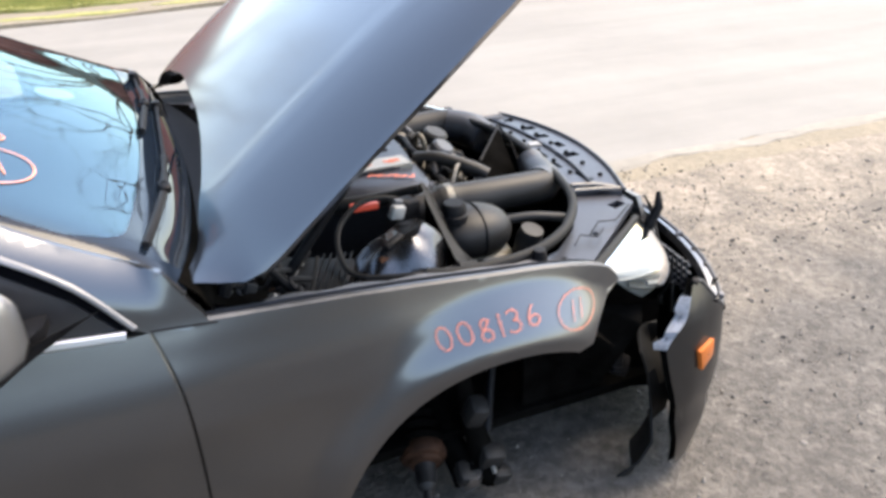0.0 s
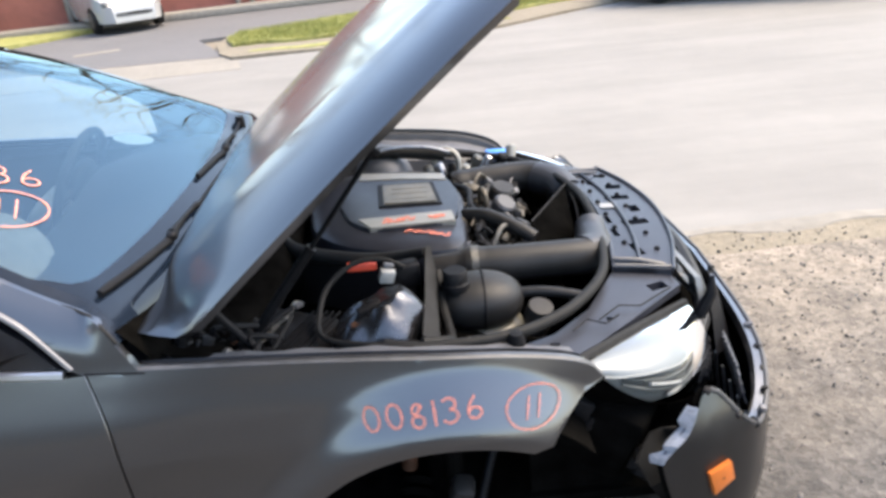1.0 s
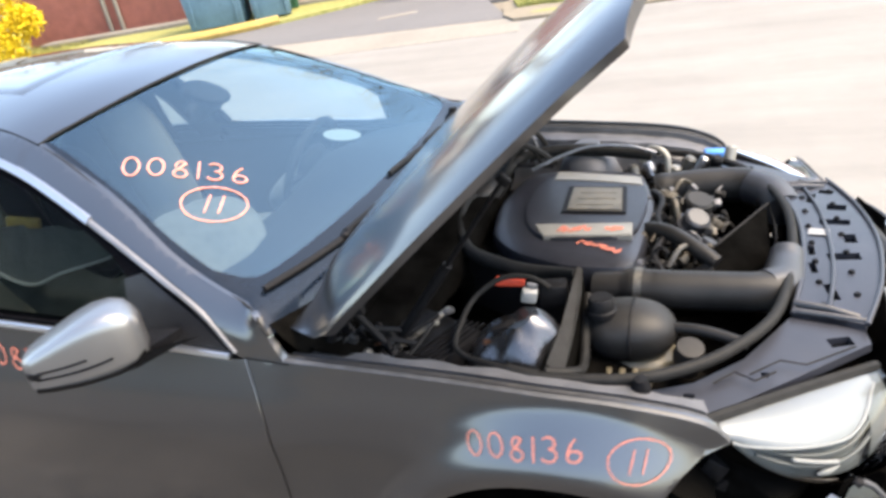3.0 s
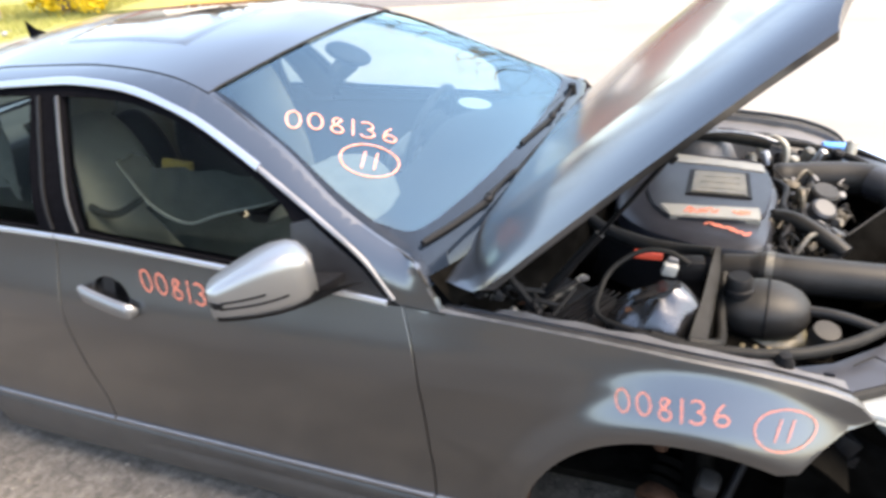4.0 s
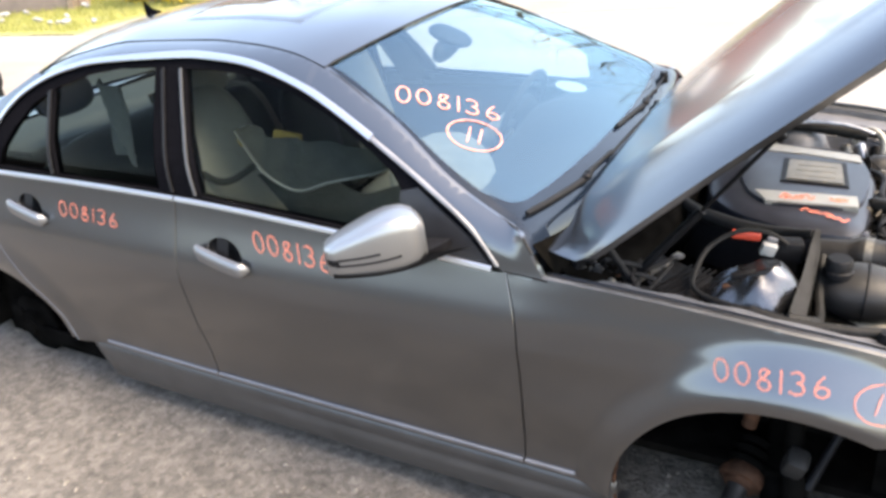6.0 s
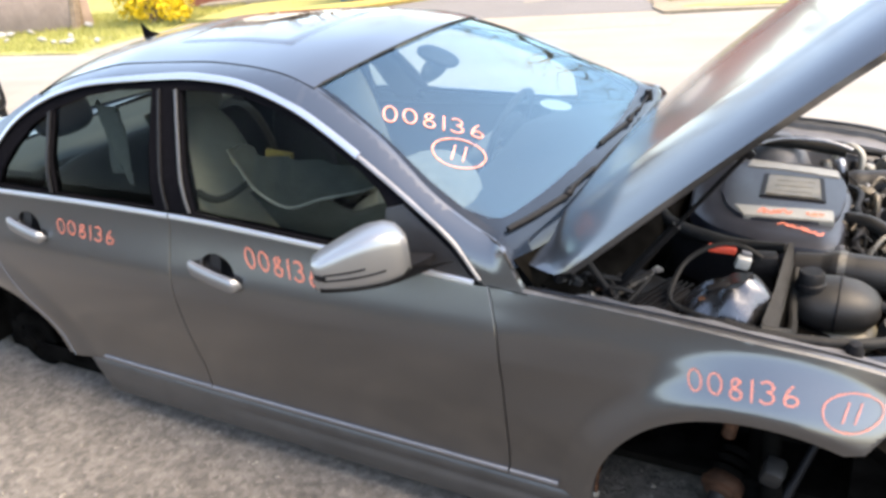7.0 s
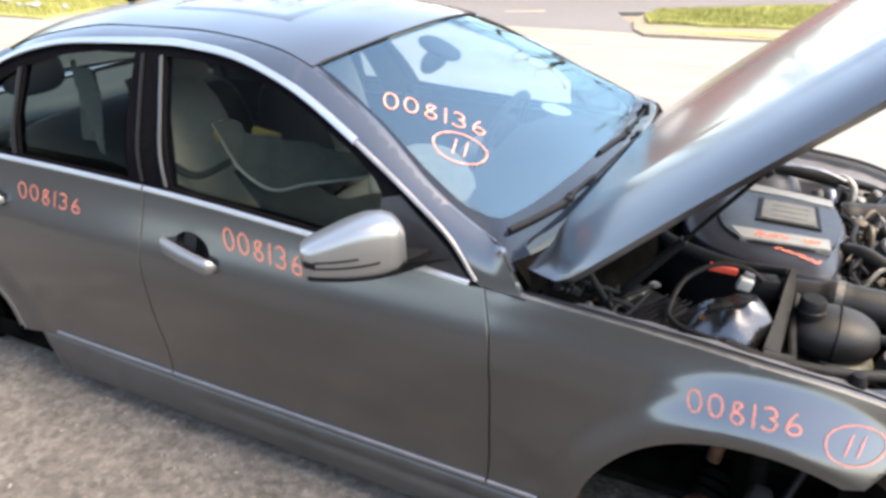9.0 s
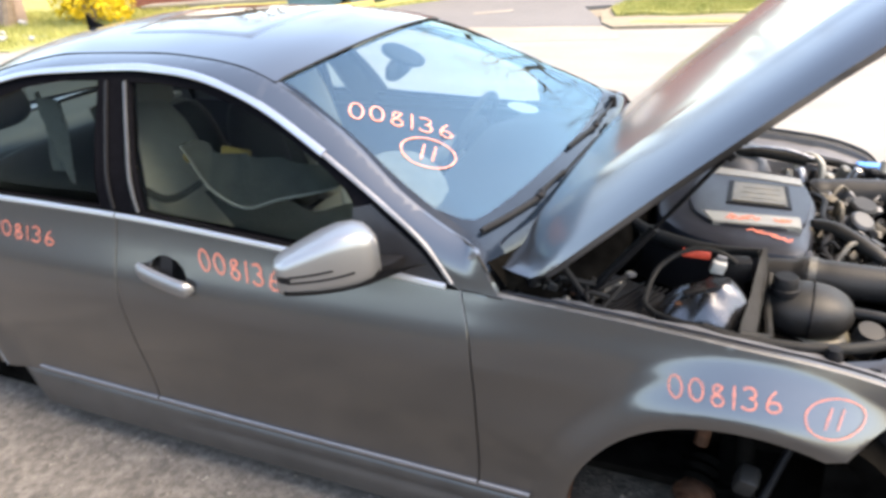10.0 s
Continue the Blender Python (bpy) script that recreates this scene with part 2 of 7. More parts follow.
def sheet(outline, place, step=0.03, holes=(), depth=0.0, back=None):
    """A curved panel: a flat outline (closed, 2D), filled with small triangles and carried onto a surface by place(u, v)."""
    from mathutils.geometry import delaunay_2d_cdt
    loops = [[Vector((p[0], p[1])) for p in lp] for lp in (outline, *holes)]
    pts, edges = [], []
    for lp in loops:
        base = len(pts)
        pts += lp
        edges += [(base + i, base + (i + 1) % len(lp)) for i in range(len(lp))]
    u0, u1 = min(p.x for p in loops[0]), max(p.x for p in loops[0])
    v0, v1 = min(p.y for p in loops[0]), max(p.y for p in loops[0])
    rim = [p for lp in loops for p in lp]
    grid = []
    for i in range(int((u1 - u0) / step) + 1):
        for j in range(int((v1 - v0) / step) + 1):
            q = Vector((u0 + (i + 0.5) * step, v0 + (j + 0.5) * step))
            if inside(q, loops[0]) and not any(inside(q, lp) for lp in loops[1:]):
                grid.append(q)
    R = np.array([(p.x, p.y) for p in rim])
    grid = [q for q in grid if ((R - np.array((q.x, q.y))) ** 2).sum(1).min() > (0.4 * step) ** 2]
    vs, es, fs, *_ = delaunay_2d_cdt(pts + grid, edges, [], 0, 1e-6)
    bm = bmesh.new()
    made = [bm.verts.new(place(v.x, v.y)) for v in vs]
    for f in fs:
        c = sum((vs[i] for i in f), Vector((0, 0))) / len(f)
        if inside(c, loops[0]) and not any(inside(c, lp) for lp in loops[1:]):
            bm.faces.new([made[i] for i in f])
    bmesh.ops.delete(bm, geom=[v for v in bm.verts if not v.link_faces], context="VERTS")
    bmesh.ops.recalc_face_normals(bm, faces=bm.faces)
    if depth:
        rim_edges = [e for e in bm.edges if e.is_boundary]
        new_geo = bmesh.ops.extrude_edge_only(bm, edges=rim_edges)["geom"]
        shift = Vector(back or (0, 1, 0)) * depth
        bmesh.ops.translate(bm, vec=shift, verts=[g for g in new_geo if isinstance(g, bmesh.types.BMVert)])
        bmesh.ops.recalc_face_normals(bm, faces=bm.faces)
    return bm


def mirrored(bm, name, mat, parent, label=""):
    """The right-hand part and its twin on the left of the car."""
    twin = bm.copy()
    bmesh.ops.scale(twin, vec=Vector((1, -1, 1)), verts=twin.verts)
    bmesh.ops.reverse_faces(twin, faces=twin.faces)
    a = part(name, bm, mat, parent, label)
    return a, part(name, twin, mat, parent, label)


# ---- ground ----
GZ = -0.05
GRAVEL = material("gravel_lot", (0.092, 0.083, 0.074), 0.9, 0.0, 0.32, 28, bump=1.0, bump_scale=70, stain=0.5, stain_scale=1.3)
ROAD = material("worn_concrete_road", (0.200, 0.189, 0.172), 0.85, 0.0, 0.05, 6, bump=0.3, bump_scale=90, stain=0.14, stain_scale=0.9)
ASPHALT = material("asphalt", (0.120, 0.116, 0.115), 0.85, 0.0, 0.12, 40, bump=0.4, bump_scale=120, stain=0.2, stain_scale=0.6)
GRASS = material("grass", (0.165, 0.175, 0.045), 0.9, 0.0, 0.4, 9, bump=0.6, bump_scale=30, colour2=(0.30, 0.285, 0.10))
CONCRETE = material("concrete", (0.215, 0.195, 0.165), 0.85, 0.0, 0.12, 14, bump=0.4, bump_scale=60, stain=0.25, stain_scale=1.1)
SAND = material("sandy_verge", (0.195, 0.165, 0.12), 0.92, 0.0, 0.2, 22, bump=0.8, bump_scale=60, stain=0.2, stain_scale=2.0)
BRICKRED = material("red_wall", (0.27, 0.095, 0.072), 0.85, 0.0, 0.15, 5, bump=0.2, bump_scale=40, stain=0.25, stain_scale=0.5)


# the gravel thins out to sand towards the road
gn, gl_ = GRAVEL.node_tree.nodes, GRAVEL.node_tree.links
gb = gn["Principled BSDF"]
old = gb.inputs["Base Color"].links[0].from_socket
gtc, gsep, gns = gn.new("ShaderNodeTexCoord"), gn.new("ShaderNodeSeparateXYZ"), gn.new("ShaderNodeTexNoise")
gns.inputs["Scale"].default_value, gns.inputs["Detail"].default_value = 2.2, 7.0
gl_.new(gtc.outputs["Object"], gsep.inputs[0])
gl_.new(gtc.outputs["Object"], gns.inputs["Vector"])
gadd = gn.new("ShaderNodeMath")
gadd.operation = "MULTIPLY_ADD"
gadd.inputs[1].default_value = 1.6
gl_.new(gns.outputs["Fac"], gadd.inputs[0])
gl_.new(gsep.outputs["Y"], gadd.inputs[2])
gr = gn.new("ShaderNodeMapRange")
gr.inputs["From Min"].default_value, gr.inputs["From Max"].default_value = 0.45, 1.7
gl_.new(gadd.outputs[0], gr.inputs["Value"])
gm = gn.new("ShaderNodeMix")
gm.data_type = "RGBA"
gm.inputs[7].default_value = (0.205, 0.172, 0.135, 1)
gl_.new(gr.outputs[0], gm.inputs[0])
gl_.new(old, gm.inputs[6])
# dark specks of broken asphalt
gv = gn.new("ShaderNodeTexVoronoi")
gv.inputs["Scale"].default_value = 45.0
gl_.new(gtc.outputs["Object"], gv.inputs["Vector"])
gvr = gn.new("ShaderNodeMapRange")
gvr.inputs["From Min"].default_value, gvr.inputs["From Max"].default_value = 0.0, 1.0
gvr.inputs["To Min"].default_value, gvr.inputs["To Max"].default_value = 0.72, 1.22
gvs = gn.new("ShaderNodeSeparateColor")
gl_.new(gv.outputs["Color"], gvs.inputs[0])
gl_.new(gvs.outputs[0], gvr.inputs["Value"])
gm2 = gn.new("ShaderNodeMix")
gm2.data_type, gm2.blend_type = "RGBA", "MULTIPLY"
gm2.inputs[0].default_value = 1.0
gl_.new(gm.outputs[2], gm2.inputs[6])
gl_.new(gvr.outputs[0], gm2.inputs[7])
gp, gpr, gm3 = gn.new("ShaderNodeTexNoise"), gn.new("ShaderNodeMapRange"), gn.new("ShaderNodeMix")
gp.inputs["Scale"].default_value, gp.inputs["Detail"].default_value, gp.inputs["Roughness"].default_value = 5.5, 9.0, 0.72
gl_.new(gtc.outputs["Object"], gp.inputs["Vector"])
gpr.inputs["From Min"].default_value, gpr.inputs["From Max"].default_value = 0.38, 0.62
gpr.inputs["To Min"].default_value, gpr.inputs["To Max"].default_value = 0.74, 1.22
gl_.new(gp.outputs["Fac"], gpr.inputs["Value"])
gm3.data_type, gm3.blend_type = "RGBA", "MULTIPLY"
gm3.inputs[0].default_value = 1.0
gl_.new(gm2.outputs[2], gm3.inputs[6])
gl_.new(gpr.outputs[0], gm3.inputs[7])
gl_.new(gm3.outputs[2], gb.inputs["Base Color"])


# worn tracks along the road
rn, rl = ROAD.node_tree.nodes, ROAD.node_tree.links
rb = rn["Principled BSDF"]
before = rb.inputs["Base Color"].links[0].from_socket
rtc, rmp, rns = rn.new("ShaderNodeTexCoord"), rn.new("ShaderNodeMapping"), rn.new("ShaderNodeTexNoise")
rmp.inputs["Scale"].default_value = (0.22, 1.9, 1.0)
rns.inputs["Scale"].default_value, rns.inputs["Detail"].default_value, rns.inputs["Roughness"].default_value = 1.0, 7.0, 0.62
rl.new(rtc.outputs["Object"], rmp.inputs["Vector"])
rl.new(rmp.outputs[0], rns.inputs["Vector"])
rrg = rn.new("ShaderNodeMapRange")
rrg.inputs["From Min"].default_value, rrg.inputs["From Max"].default_value = 0.35, 0.68
rrg.inputs["To Min"].default_value, rrg.inputs["To Max"].default_value = 0.88, 1.07
rl.new(rns.outputs["Fac"], rrg.inputs["Value"])
rmx = rn.new("ShaderNodeMix")
rmx.data_type, rmx.blend_type = "RGBA", "MULTIPLY"
rmx.inputs[0].default_value = 1.0
rl.new(before, rmx.inputs[6])
rl.new(rrg.outputs[0], rmx.inputs[7])
rl.new(rmx.outputs[2], rb.inputs["Base Color"])


def flat(name, outline, z, mat, label, kind="structure", depth=0.15, step=0.5, bumpy=0.0):
    bm = sheet(dense(outline + outline[:1], 0.4)[:-1], lambda u, v: Vector((u, v, z + bumpy * noise.noise(Vector((u * 0.8, v * 0.8, 3.0))))), step, depth=depth, back=(0, 0, -1))
    return tagged(part(name, bm, mat), label, name, kind=kind)


# one sheet of earth to the horizon, under the paved pieces
bm = bmesh.new()
loft([[Vector((x, y, GZ - 0.08)) for x in (-900, -30, 30, 900)] for y in (-900, -30, 30, 900)], bm=bm)
tagged(part("ground", bm, SAND), "pale dry ground reaching to the horizon", "ground", kind="structure")


def lot_height(u, v):
    return 0.007 * noise.noise(Vector((u * 3, v * 3, 5.0))) + GZ + 0.010 * noise.noise(Vector((u * 1.1, v * 1.1, 0))) + 0.006 * noise.noise(Vector((u * 7, v * 7, 2.0))) - 0.03 * max(0, v - 0.9)


bm = bmesh.new()
loft([[Vector((-14 + i * 0.11, -5.8 + j * 0.11, lot_height(-14 + i * 0.11, -5.8 + j * 0.11))) for i in range(235)] for j in range(63)], bm=bm)
tagged(part("gravel_lot", bm, GRAVEL), "grey-brown gravel and broken asphalt of the lot", "ground", kind="structure")
flat("verge", [(-14, 0.98), (12, 0.98), (12, 1.55), (-14, 1.55)], GZ - 0.034, SAND, "sandy verge between the lot and the road", bumpy=0.012)
flat("road", [(-70, 1.42)] + [(-14 + 0.2 * k, 1.36 + 0.10 * noise.noise(Vector((k * 0.33, 0, 0))) + 0.05 * noise.noise(Vector((k * 1.1, 5, 0)))) for k in range(150)] + [(60, 1.4), (60, 39), (6, 11.8), (3.2, 9.9), (1.3, 8.6), (-2, 8.2), (-70, 7.0)], GZ - 0.03, ROAD, "pale worn road surface, bright in the sun")
flat("driveway", [(-12, 8.2), (-2.4, 8.2), (-3.2, 10.0), (6, 12.4), (40, 13.4), (40, 22), (-12, 13.5)], GZ - 0.02, ASPHALT, "dark asphalt of the far car park")
flat("apron", [(-12.2, 6.3), (-2.0, 7.2), (-2.3, 8.4), (-5.2, 9.4), (-12.4, 9.4)], GZ - 0.026, CONCRETE, "pale concrete driveway apron")
flat("island_edge", [(-2.75, 9.3), (-2.5, 8.3), (-2.25, 7.9), (-0.9, 8.0), (1.3, 8.4), (3.2, 9.75), (6, 11.6), (40, 30), (40, 34), (6, 14.0), (0, 11.6), (-2.6, 10.2)], GZ + 0.005, SAND, "worn sandy edge of the grass island", bumpy=0.03, step=0.3)
island_edge = smooth_fn([(-2.5, 8.75), (-1.2, 8.78), (0.2, 9.1), (1.7, 9.75), (3.5, 10.9), (6.0, 12.4), (15.0, 17.0)])
ragged = [(-2.4 + 0.25 * k, island_edge(-2.4 + 0.25 * k) + 0.12 * noise.noise(Vector((k * 0.45, 1, 0)))) for k in range(70)]
flat("grass_island", ragged + [(15, 18.4), (6, 13.5), (0, 11.3), (-2.5, 10.0), (-2.62, 9.4)], GZ + 0.045, GRASS, "sunlit grass island beside the road", bumpy=0.05, step=0.25)
for k in range(1, 5):
    x = -2.7 + 0.95 * k + 0.2 * math.sin(k * 2.1)
    flat("grass_patch", [(x + (0.42 + 0.12 * math.sin(k)) * math.cos(t), island_edge(x) - 0.52 + 0.10 * math.sin(t) + 0.03 * math.sin(3 * t + k)) for t in (2 * math.pi * q / 14 for q in range(14))], GZ + 0.014, GRASS, "thin grass patch at the worn kerb", bumpy=0.01, step=0.12, depth=0.02)
flat("grass_verge", [(-70, 6.9), (-12.4, 6.3), (-12.6, 14), (-70, 24)], GZ - 0.012, GRASS, "sunlit grass strip with litter along the road", bumpy=0.06, step=0.5)
# unseen dark walls behind the camera, added to shape the car's reflections
DARKWALL = material("dark_brick", (0.10, 0.085, 0.075), 0.9, 0.0, 0.2, 6, bump=0.3, bump_scale=30, stain=0.3, stain_scale=0.6)
bm = box((11.6, 0.4, 1.5), pose(-4.0, -7.8, 0.65))
tagged(part("wall_south_2", box((31, 0.5, 2.6), pose(-25.4, -7.9, 1.2)), DARKWALL), "unseen dark wall added to darken reflections in the car", "wall", kind="structure")
tagged(part("wall_south", bm, DARKWALL), "unseen dark wall added to darken reflections in the car", "wall", kind="structure")
# red building across the road
bm = box((27, 0.3, 2.3), pose(-1.6, 14.5, 1.05, 0, 0, 13))
red_wall = tagged(part("wall_north", bm, BRICKRED), "red painted wall of the building across the road", "wall", kind="structure")
bm = box((27, 0.42, 0.16), pose(-1.6, 14.48, 2.26, 0, 0, 13))
part("coping", bm, CONCRETE, red_wall)
for k in range(4):
    for d in (0.0, 0.28):
        x = -12.6 + 3.1 * k + d
        part("downpipe", tube([(x, 14.5 + (x + 1.6) * 0.2309 - 0.22, GZ), (x, 14.5 + (x + 1.6) * 0.2309 - 0.22, 2.2)], 0.05, 10), CONCRETE, red_wall)
bm = box((26, 0.5, 0.14), pose(-1.2, 13.9, 0.0, 0, 0, 13), 0.03)
tagged(part("kerb", bm, CONCRETE), "pale concrete kerb of the far car park", "kerb", kind="structure")
YELLOWKERB = material("yellow_kerb_paint", (0.40, 0.28, 0.08), 0.8, 0.0, 0.15, 20, stain=0.3, stain_scale=5)
bm = tube([(-10.2, 9.0, 0.0), (-9.2, 9.25, 0.0), (-8.2, 9.75, 0.0), (-7.4, 10.4, 0.0)], 0.09, 8, smooth_n=6)
tagged(part("kerb", bm, YELLOWKERB), "yellow painted kerb", "kerb", kind="structure")
flat("grass_corner", [(-12.4, 9.1), (-10.0, 9.1), (-8.7, 9.5), (-7.4, 10.3), (-6.5, 11.2), (-5.6, 12.3), (-7.0, 13.0), (-12.4, 12.0)], GZ + 0.04, GRASS, "small grass corner by the red wall", bumpy=0.04, step=0.3)
for pts in ([(-4.9, 9.35), (-4.3, 9.65), (-4.4, 9.85), (-5.0, 9.6)], [(-2.7, 9.9), (-1.6, 10.3), (-1.7, 10.45), (-2.8, 10.1)]):
    flat("line_marking", pts, GZ - 0.014, CONCRETE, "worn pale line on the asphalt", depth=0.004)
# worn kerb along the road's near edge, broken into lengths
for k in range(22):
    x0 = -9.0 + 0.72 * k
    rows = []
    for i in range(9):
        x = x0 + 0.724 * i / 8
        y = 1.33 + 0.07 * noise.noise(Vector((x * 1.5, 0, 0))) + 0.03 * noise.noise(Vector((x * 6, 5, 0)))
        w, h = 0.075 + 0.05 * noise.noise(Vector((x * 2.3, 8, 0))), 0.014 + 0.008 * noise.noise(Vector((x * 4, 3, 0)))
        rows.append([Vector((x, y - w, GZ - 0.04)), Vector((x, y - w * 0.8, GZ - 0.04 + h)), Vector((x, y + w * 0.3, GZ - 0.04 + h * 1.1)), Vector((x, y + w, GZ - 0.035))])
    tagged(part("kerb", loft(rows), CONCRETE), "worn pale kerb stone between lot and road", "kerb", "kerb stones along the road", kind="structure")
# ---- the grey sedan ----
car = empty("sedan_car", "grey metallic sedan without wheels, bonnet raised, being dismantled on the gravel", "car")
FA, RA = Vector((0.09, 0.183)), Vector((-2.97, 0.06))     # centres of the wheel arches, side view
FR, RR = 0.399, 0.405
width_at_height = smooth_fn([(-0.02, 0.80), (0.05, 0.845), (0.11, 0.868), (0.20, 0.872), (0.27, 0.868), (0.45, 0.884), (0.58, 0.887), (0.66, 0.878), (0.74, 0.856), (0.80, 0.838), (0.86, 0.815), (0.95, 0.785), (1.10, 0.69), (1.20, 0.62), (1.28, 0.555), (1.33, 0.45)])
taper = smooth_fn([(-3.95, 0.66), (-3.8, 0.80), (-3.6, 0.88), (-3.3, 0.945), (-2.8, 0.985), (-1.5, 1.0), (-0.3, 1.0), (0.05, 0.995), (0.25, 0.975), (0.36, 0.945), (0.45, 0.905), (0.6, 0.85)])


def ease(t):
    t = min(max(t, 0.0), 1.0)
    return t * t * (3 - 2 * t)


def side(x, z):
    """A point of the car's right flank."""
    y = width_at_height(z) * taper(x)
    crease = 0.600 + 0.022 * (-0.5 - x)
    y -= 0.011 * min(1.0, max(0.0, (z - crease) / 0.20)) ** 0.85 * ease((-0.1 - x) / 0.5) * ease((0.88 - z) / 0.10)
    d = Vector((x, z)) - FA
    r = d.length
    if z > 0.1:
        turn = math.degrees(math.atan2(d.y, d.x))
        t = min(max((0.540 - r) / 0.116, 0.0), 1.0)
        y -= 0.017 * ease((0.85 - r) / 0.30) * ease((z - 0.33) / 0.22)
        y += 0.053 * (0.5 * t + 0.5 * ease(t)) * ease((152 - turn) / 84) * (1 if r < 0.6 else 0)
        y += 0.030 * ease((0.50 - r) / 0.09) * (1 - ease((152 - turn) / 84))
        d = Vector((x, z)) - RA
        y += 0.020 * ease((0.56 - d.length) / 0.12)
        y += 0.014 * ease((-3.44 - x) / 0.10) * ease((0.385 - z) / 0.035)
        y -= 0.052 * ease((-2.88 - x) / 0.10) * ease((z - max(0.835, 1.066 + 0.694 * (x + 2.913))) / 0.055)
    return Vector((x, -y, z))


def arch(c, r, z0, x1, n=26):
    """Points round a wheel arch from its rear foot at height z0 to x1 at the front."""
    a0 = math.pi - math.asin((z0 - c.y) / r)
    a1 = math.acos((x1 - c.x) / r)
    return [(c.x + r * math.cos(a0 + (a1 - a0) * i / n), c.y + r * math.sin(a0 + (a1 - a0) * i / n)) for i in range(n + 1)]


belt = smooth_fn([(-0.48, 0.776), (-0.63, 0.788), (-1.2, 0.83), (-1.79, 0.860), (-2.4, 0.868), (-2.95, 0.868)])
FGAP = [(-0.588, 0.79), (-0.556, 0.65), (-0.552, 0.43), (-0.562, 0.186)]
BGAP = [(-1.786, 0.860), (-1.795, 0.67), (-1.778, 0.43), (-1.757, 0.186)]
RGAP = [(-2.952, 0.866), (-2.938, 0.69), (-2.877, 0.599), (-2.755, 0.464), (-2.619, 0.313), (-2.55, 0.186)]
SILL = 0.186
DLO = [(-0.612, 0.80), (-0.694, 0.891), (-0.813, 0.969), (-0.988, 1.056), (-1.23, 1.163), (-1.40, 1.218), (-1.554, 1.252), (-1.72, 1.268), (-1.885, 1.272), (-2.252, 1.256), (-2.42, 1.235), (-2.576, 1.196), (-2.72, 1.13), (-2.82, 1.043), (-2.89, 0.94), (-2.93, 0.872)]
RAIL = [(-0.478, 0.775), (-0.552, 0.887), (-0.632, 0.917), (-0.80, 1.002), (-1.013, 1.124), (-1.269, 1.240), (-1.42, 1.278), (-1.593, 1.296), (-1.826, 1.306), (-2.188, 1.304), (-2.441, 1.273), (-2.64, 1.215), (-2.85, 1.115), (-3.05, 1.02), (-3.22, 0.95), (-3.34, 0.915)]


def shifted(pts, dx, dz=0.0):
    return [(p[0] + dx, p[1] + dz) for p in pts]


def belt_line(x0, x1, dz=0.0, n=24):
    return [(x0 + (x1 - x0) * i / n, belt(x0 + (x1 - x0) * i / n) + dz) for i in range(n + 1)]


G = 0.003
fender_top = [(-0.585, 0.794), (-0.468, 0.789), (-0.2, 0.772), (0.117, 0.742), (0.25, 0.724), (0.33, 0.704), (0.38, 0.684), (0.41, 0.662), (0.432, 0.632)]
fender = spline(shifted(FGAP[::-1], G), 6)[::-1]
fender = [tuple(p) for p in fender] + dense([(-0.559, SILL), (-0.31, SILL)], 0.03)[1:] + arch(FA, FR, SILL, 0.264)
fender += [(0.304, 0.549), (0.346, 0.593), (0.383, 0.618)] + [tuple(p) for p in spline(fender_top, 6)[::-1]][:-2]
mirrored(sheet(fender, side, 0.009, depth=0.02), "front_fender", PAINT, car)
# folded inner flange along the top of each fender
rows = [[side(*p) + Vector(q) for q in ((0, 0.001, 0.0), (0, 0.005, 0.003), (0, 0.012, 0.003), (0, 0.014, -0.007), (0, 0.030, -0.009), (0, 0.033, -0.014), (0, 0.05, -0.016), (0, 0.055, -0.05))] for p in (tuple(v) for v in spline(fender_top, 6))]
FLANGE = material("dusty_flange_paint", (0.075, 0.076, 0.080), 0.5, 0.5, 0.15, 40, stain=0.4, stain_scale=12)
mirrored(loft(rows), "fender_flange", FLANGE, car)

HANDLES = ((-1.573, 0.706), (-2.606, 0.750))


def handle_oval(cx, cz, k=1.0):
    """Outline of the finger hollow behind a door handle."""
    return [(cx + 0.004 + 0.074 * k * math.cos(t), cz + 0.006 + 0.052 * k * math.sin(t) - 0.16 * 0.074 * k * math.cos(t)) for t in (2 * math.pi * q / 28 for q in range(28))]


front_door = [tuple(p) for p in spline(shifted(FGAP, -G), 6)] + dense([(-0.565, SILL), (-1.754, SILL)], 0.03)[1:-1] + [tuple(p) for p in spline(shifted(BGAP, G), 6)[::-1]] + belt_line(-1.783, -0.592)[1:-1]
mirrored(sheet(front_door, side, 0.03, [handle_oval(*HANDLES[0])], depth=0.02), "front_door", PAINT, car)
rear_door = [tuple(p) for p in spline(shifted(BGAP, -G), 6)] + dense([(-1.760, SILL), (-2.546, SILL)], 0.03)[1:-1] + [tuple(p) for p in spline(shifted(RGAP, G), 6)[::-1]] + belt_line(-2.948, -1.79)[1:-1]
mirrored(sheet(rear_door, side, 0.03, [handle_oval(*HANDLES[1])], depth=0.02), "rear_door", PAINT, car)
for gap in (shifted(FGAP, -G), shifted(BGAP, -G), shifted(RGAP, -G)):
    mirrored(tube([side(p.x, p.y) + Vector((0, 0.0004, 0)) for p in spline(gap, 6)], 0.0018, 6), "door_edge", PAINT, car)
quarter = [tuple(p) for p in spline(shifted(RGAP, -G), 6)]
ra = [(RA.x + RR * math.cos(a), RA.y + RR * math.sin(a)) for a in (math.asin((0.19 - RA.y) / RR) + (math.pi - 0.12 - math.asin((0.19 - RA.y) / RR)) * i / 30 for i in range(31))]
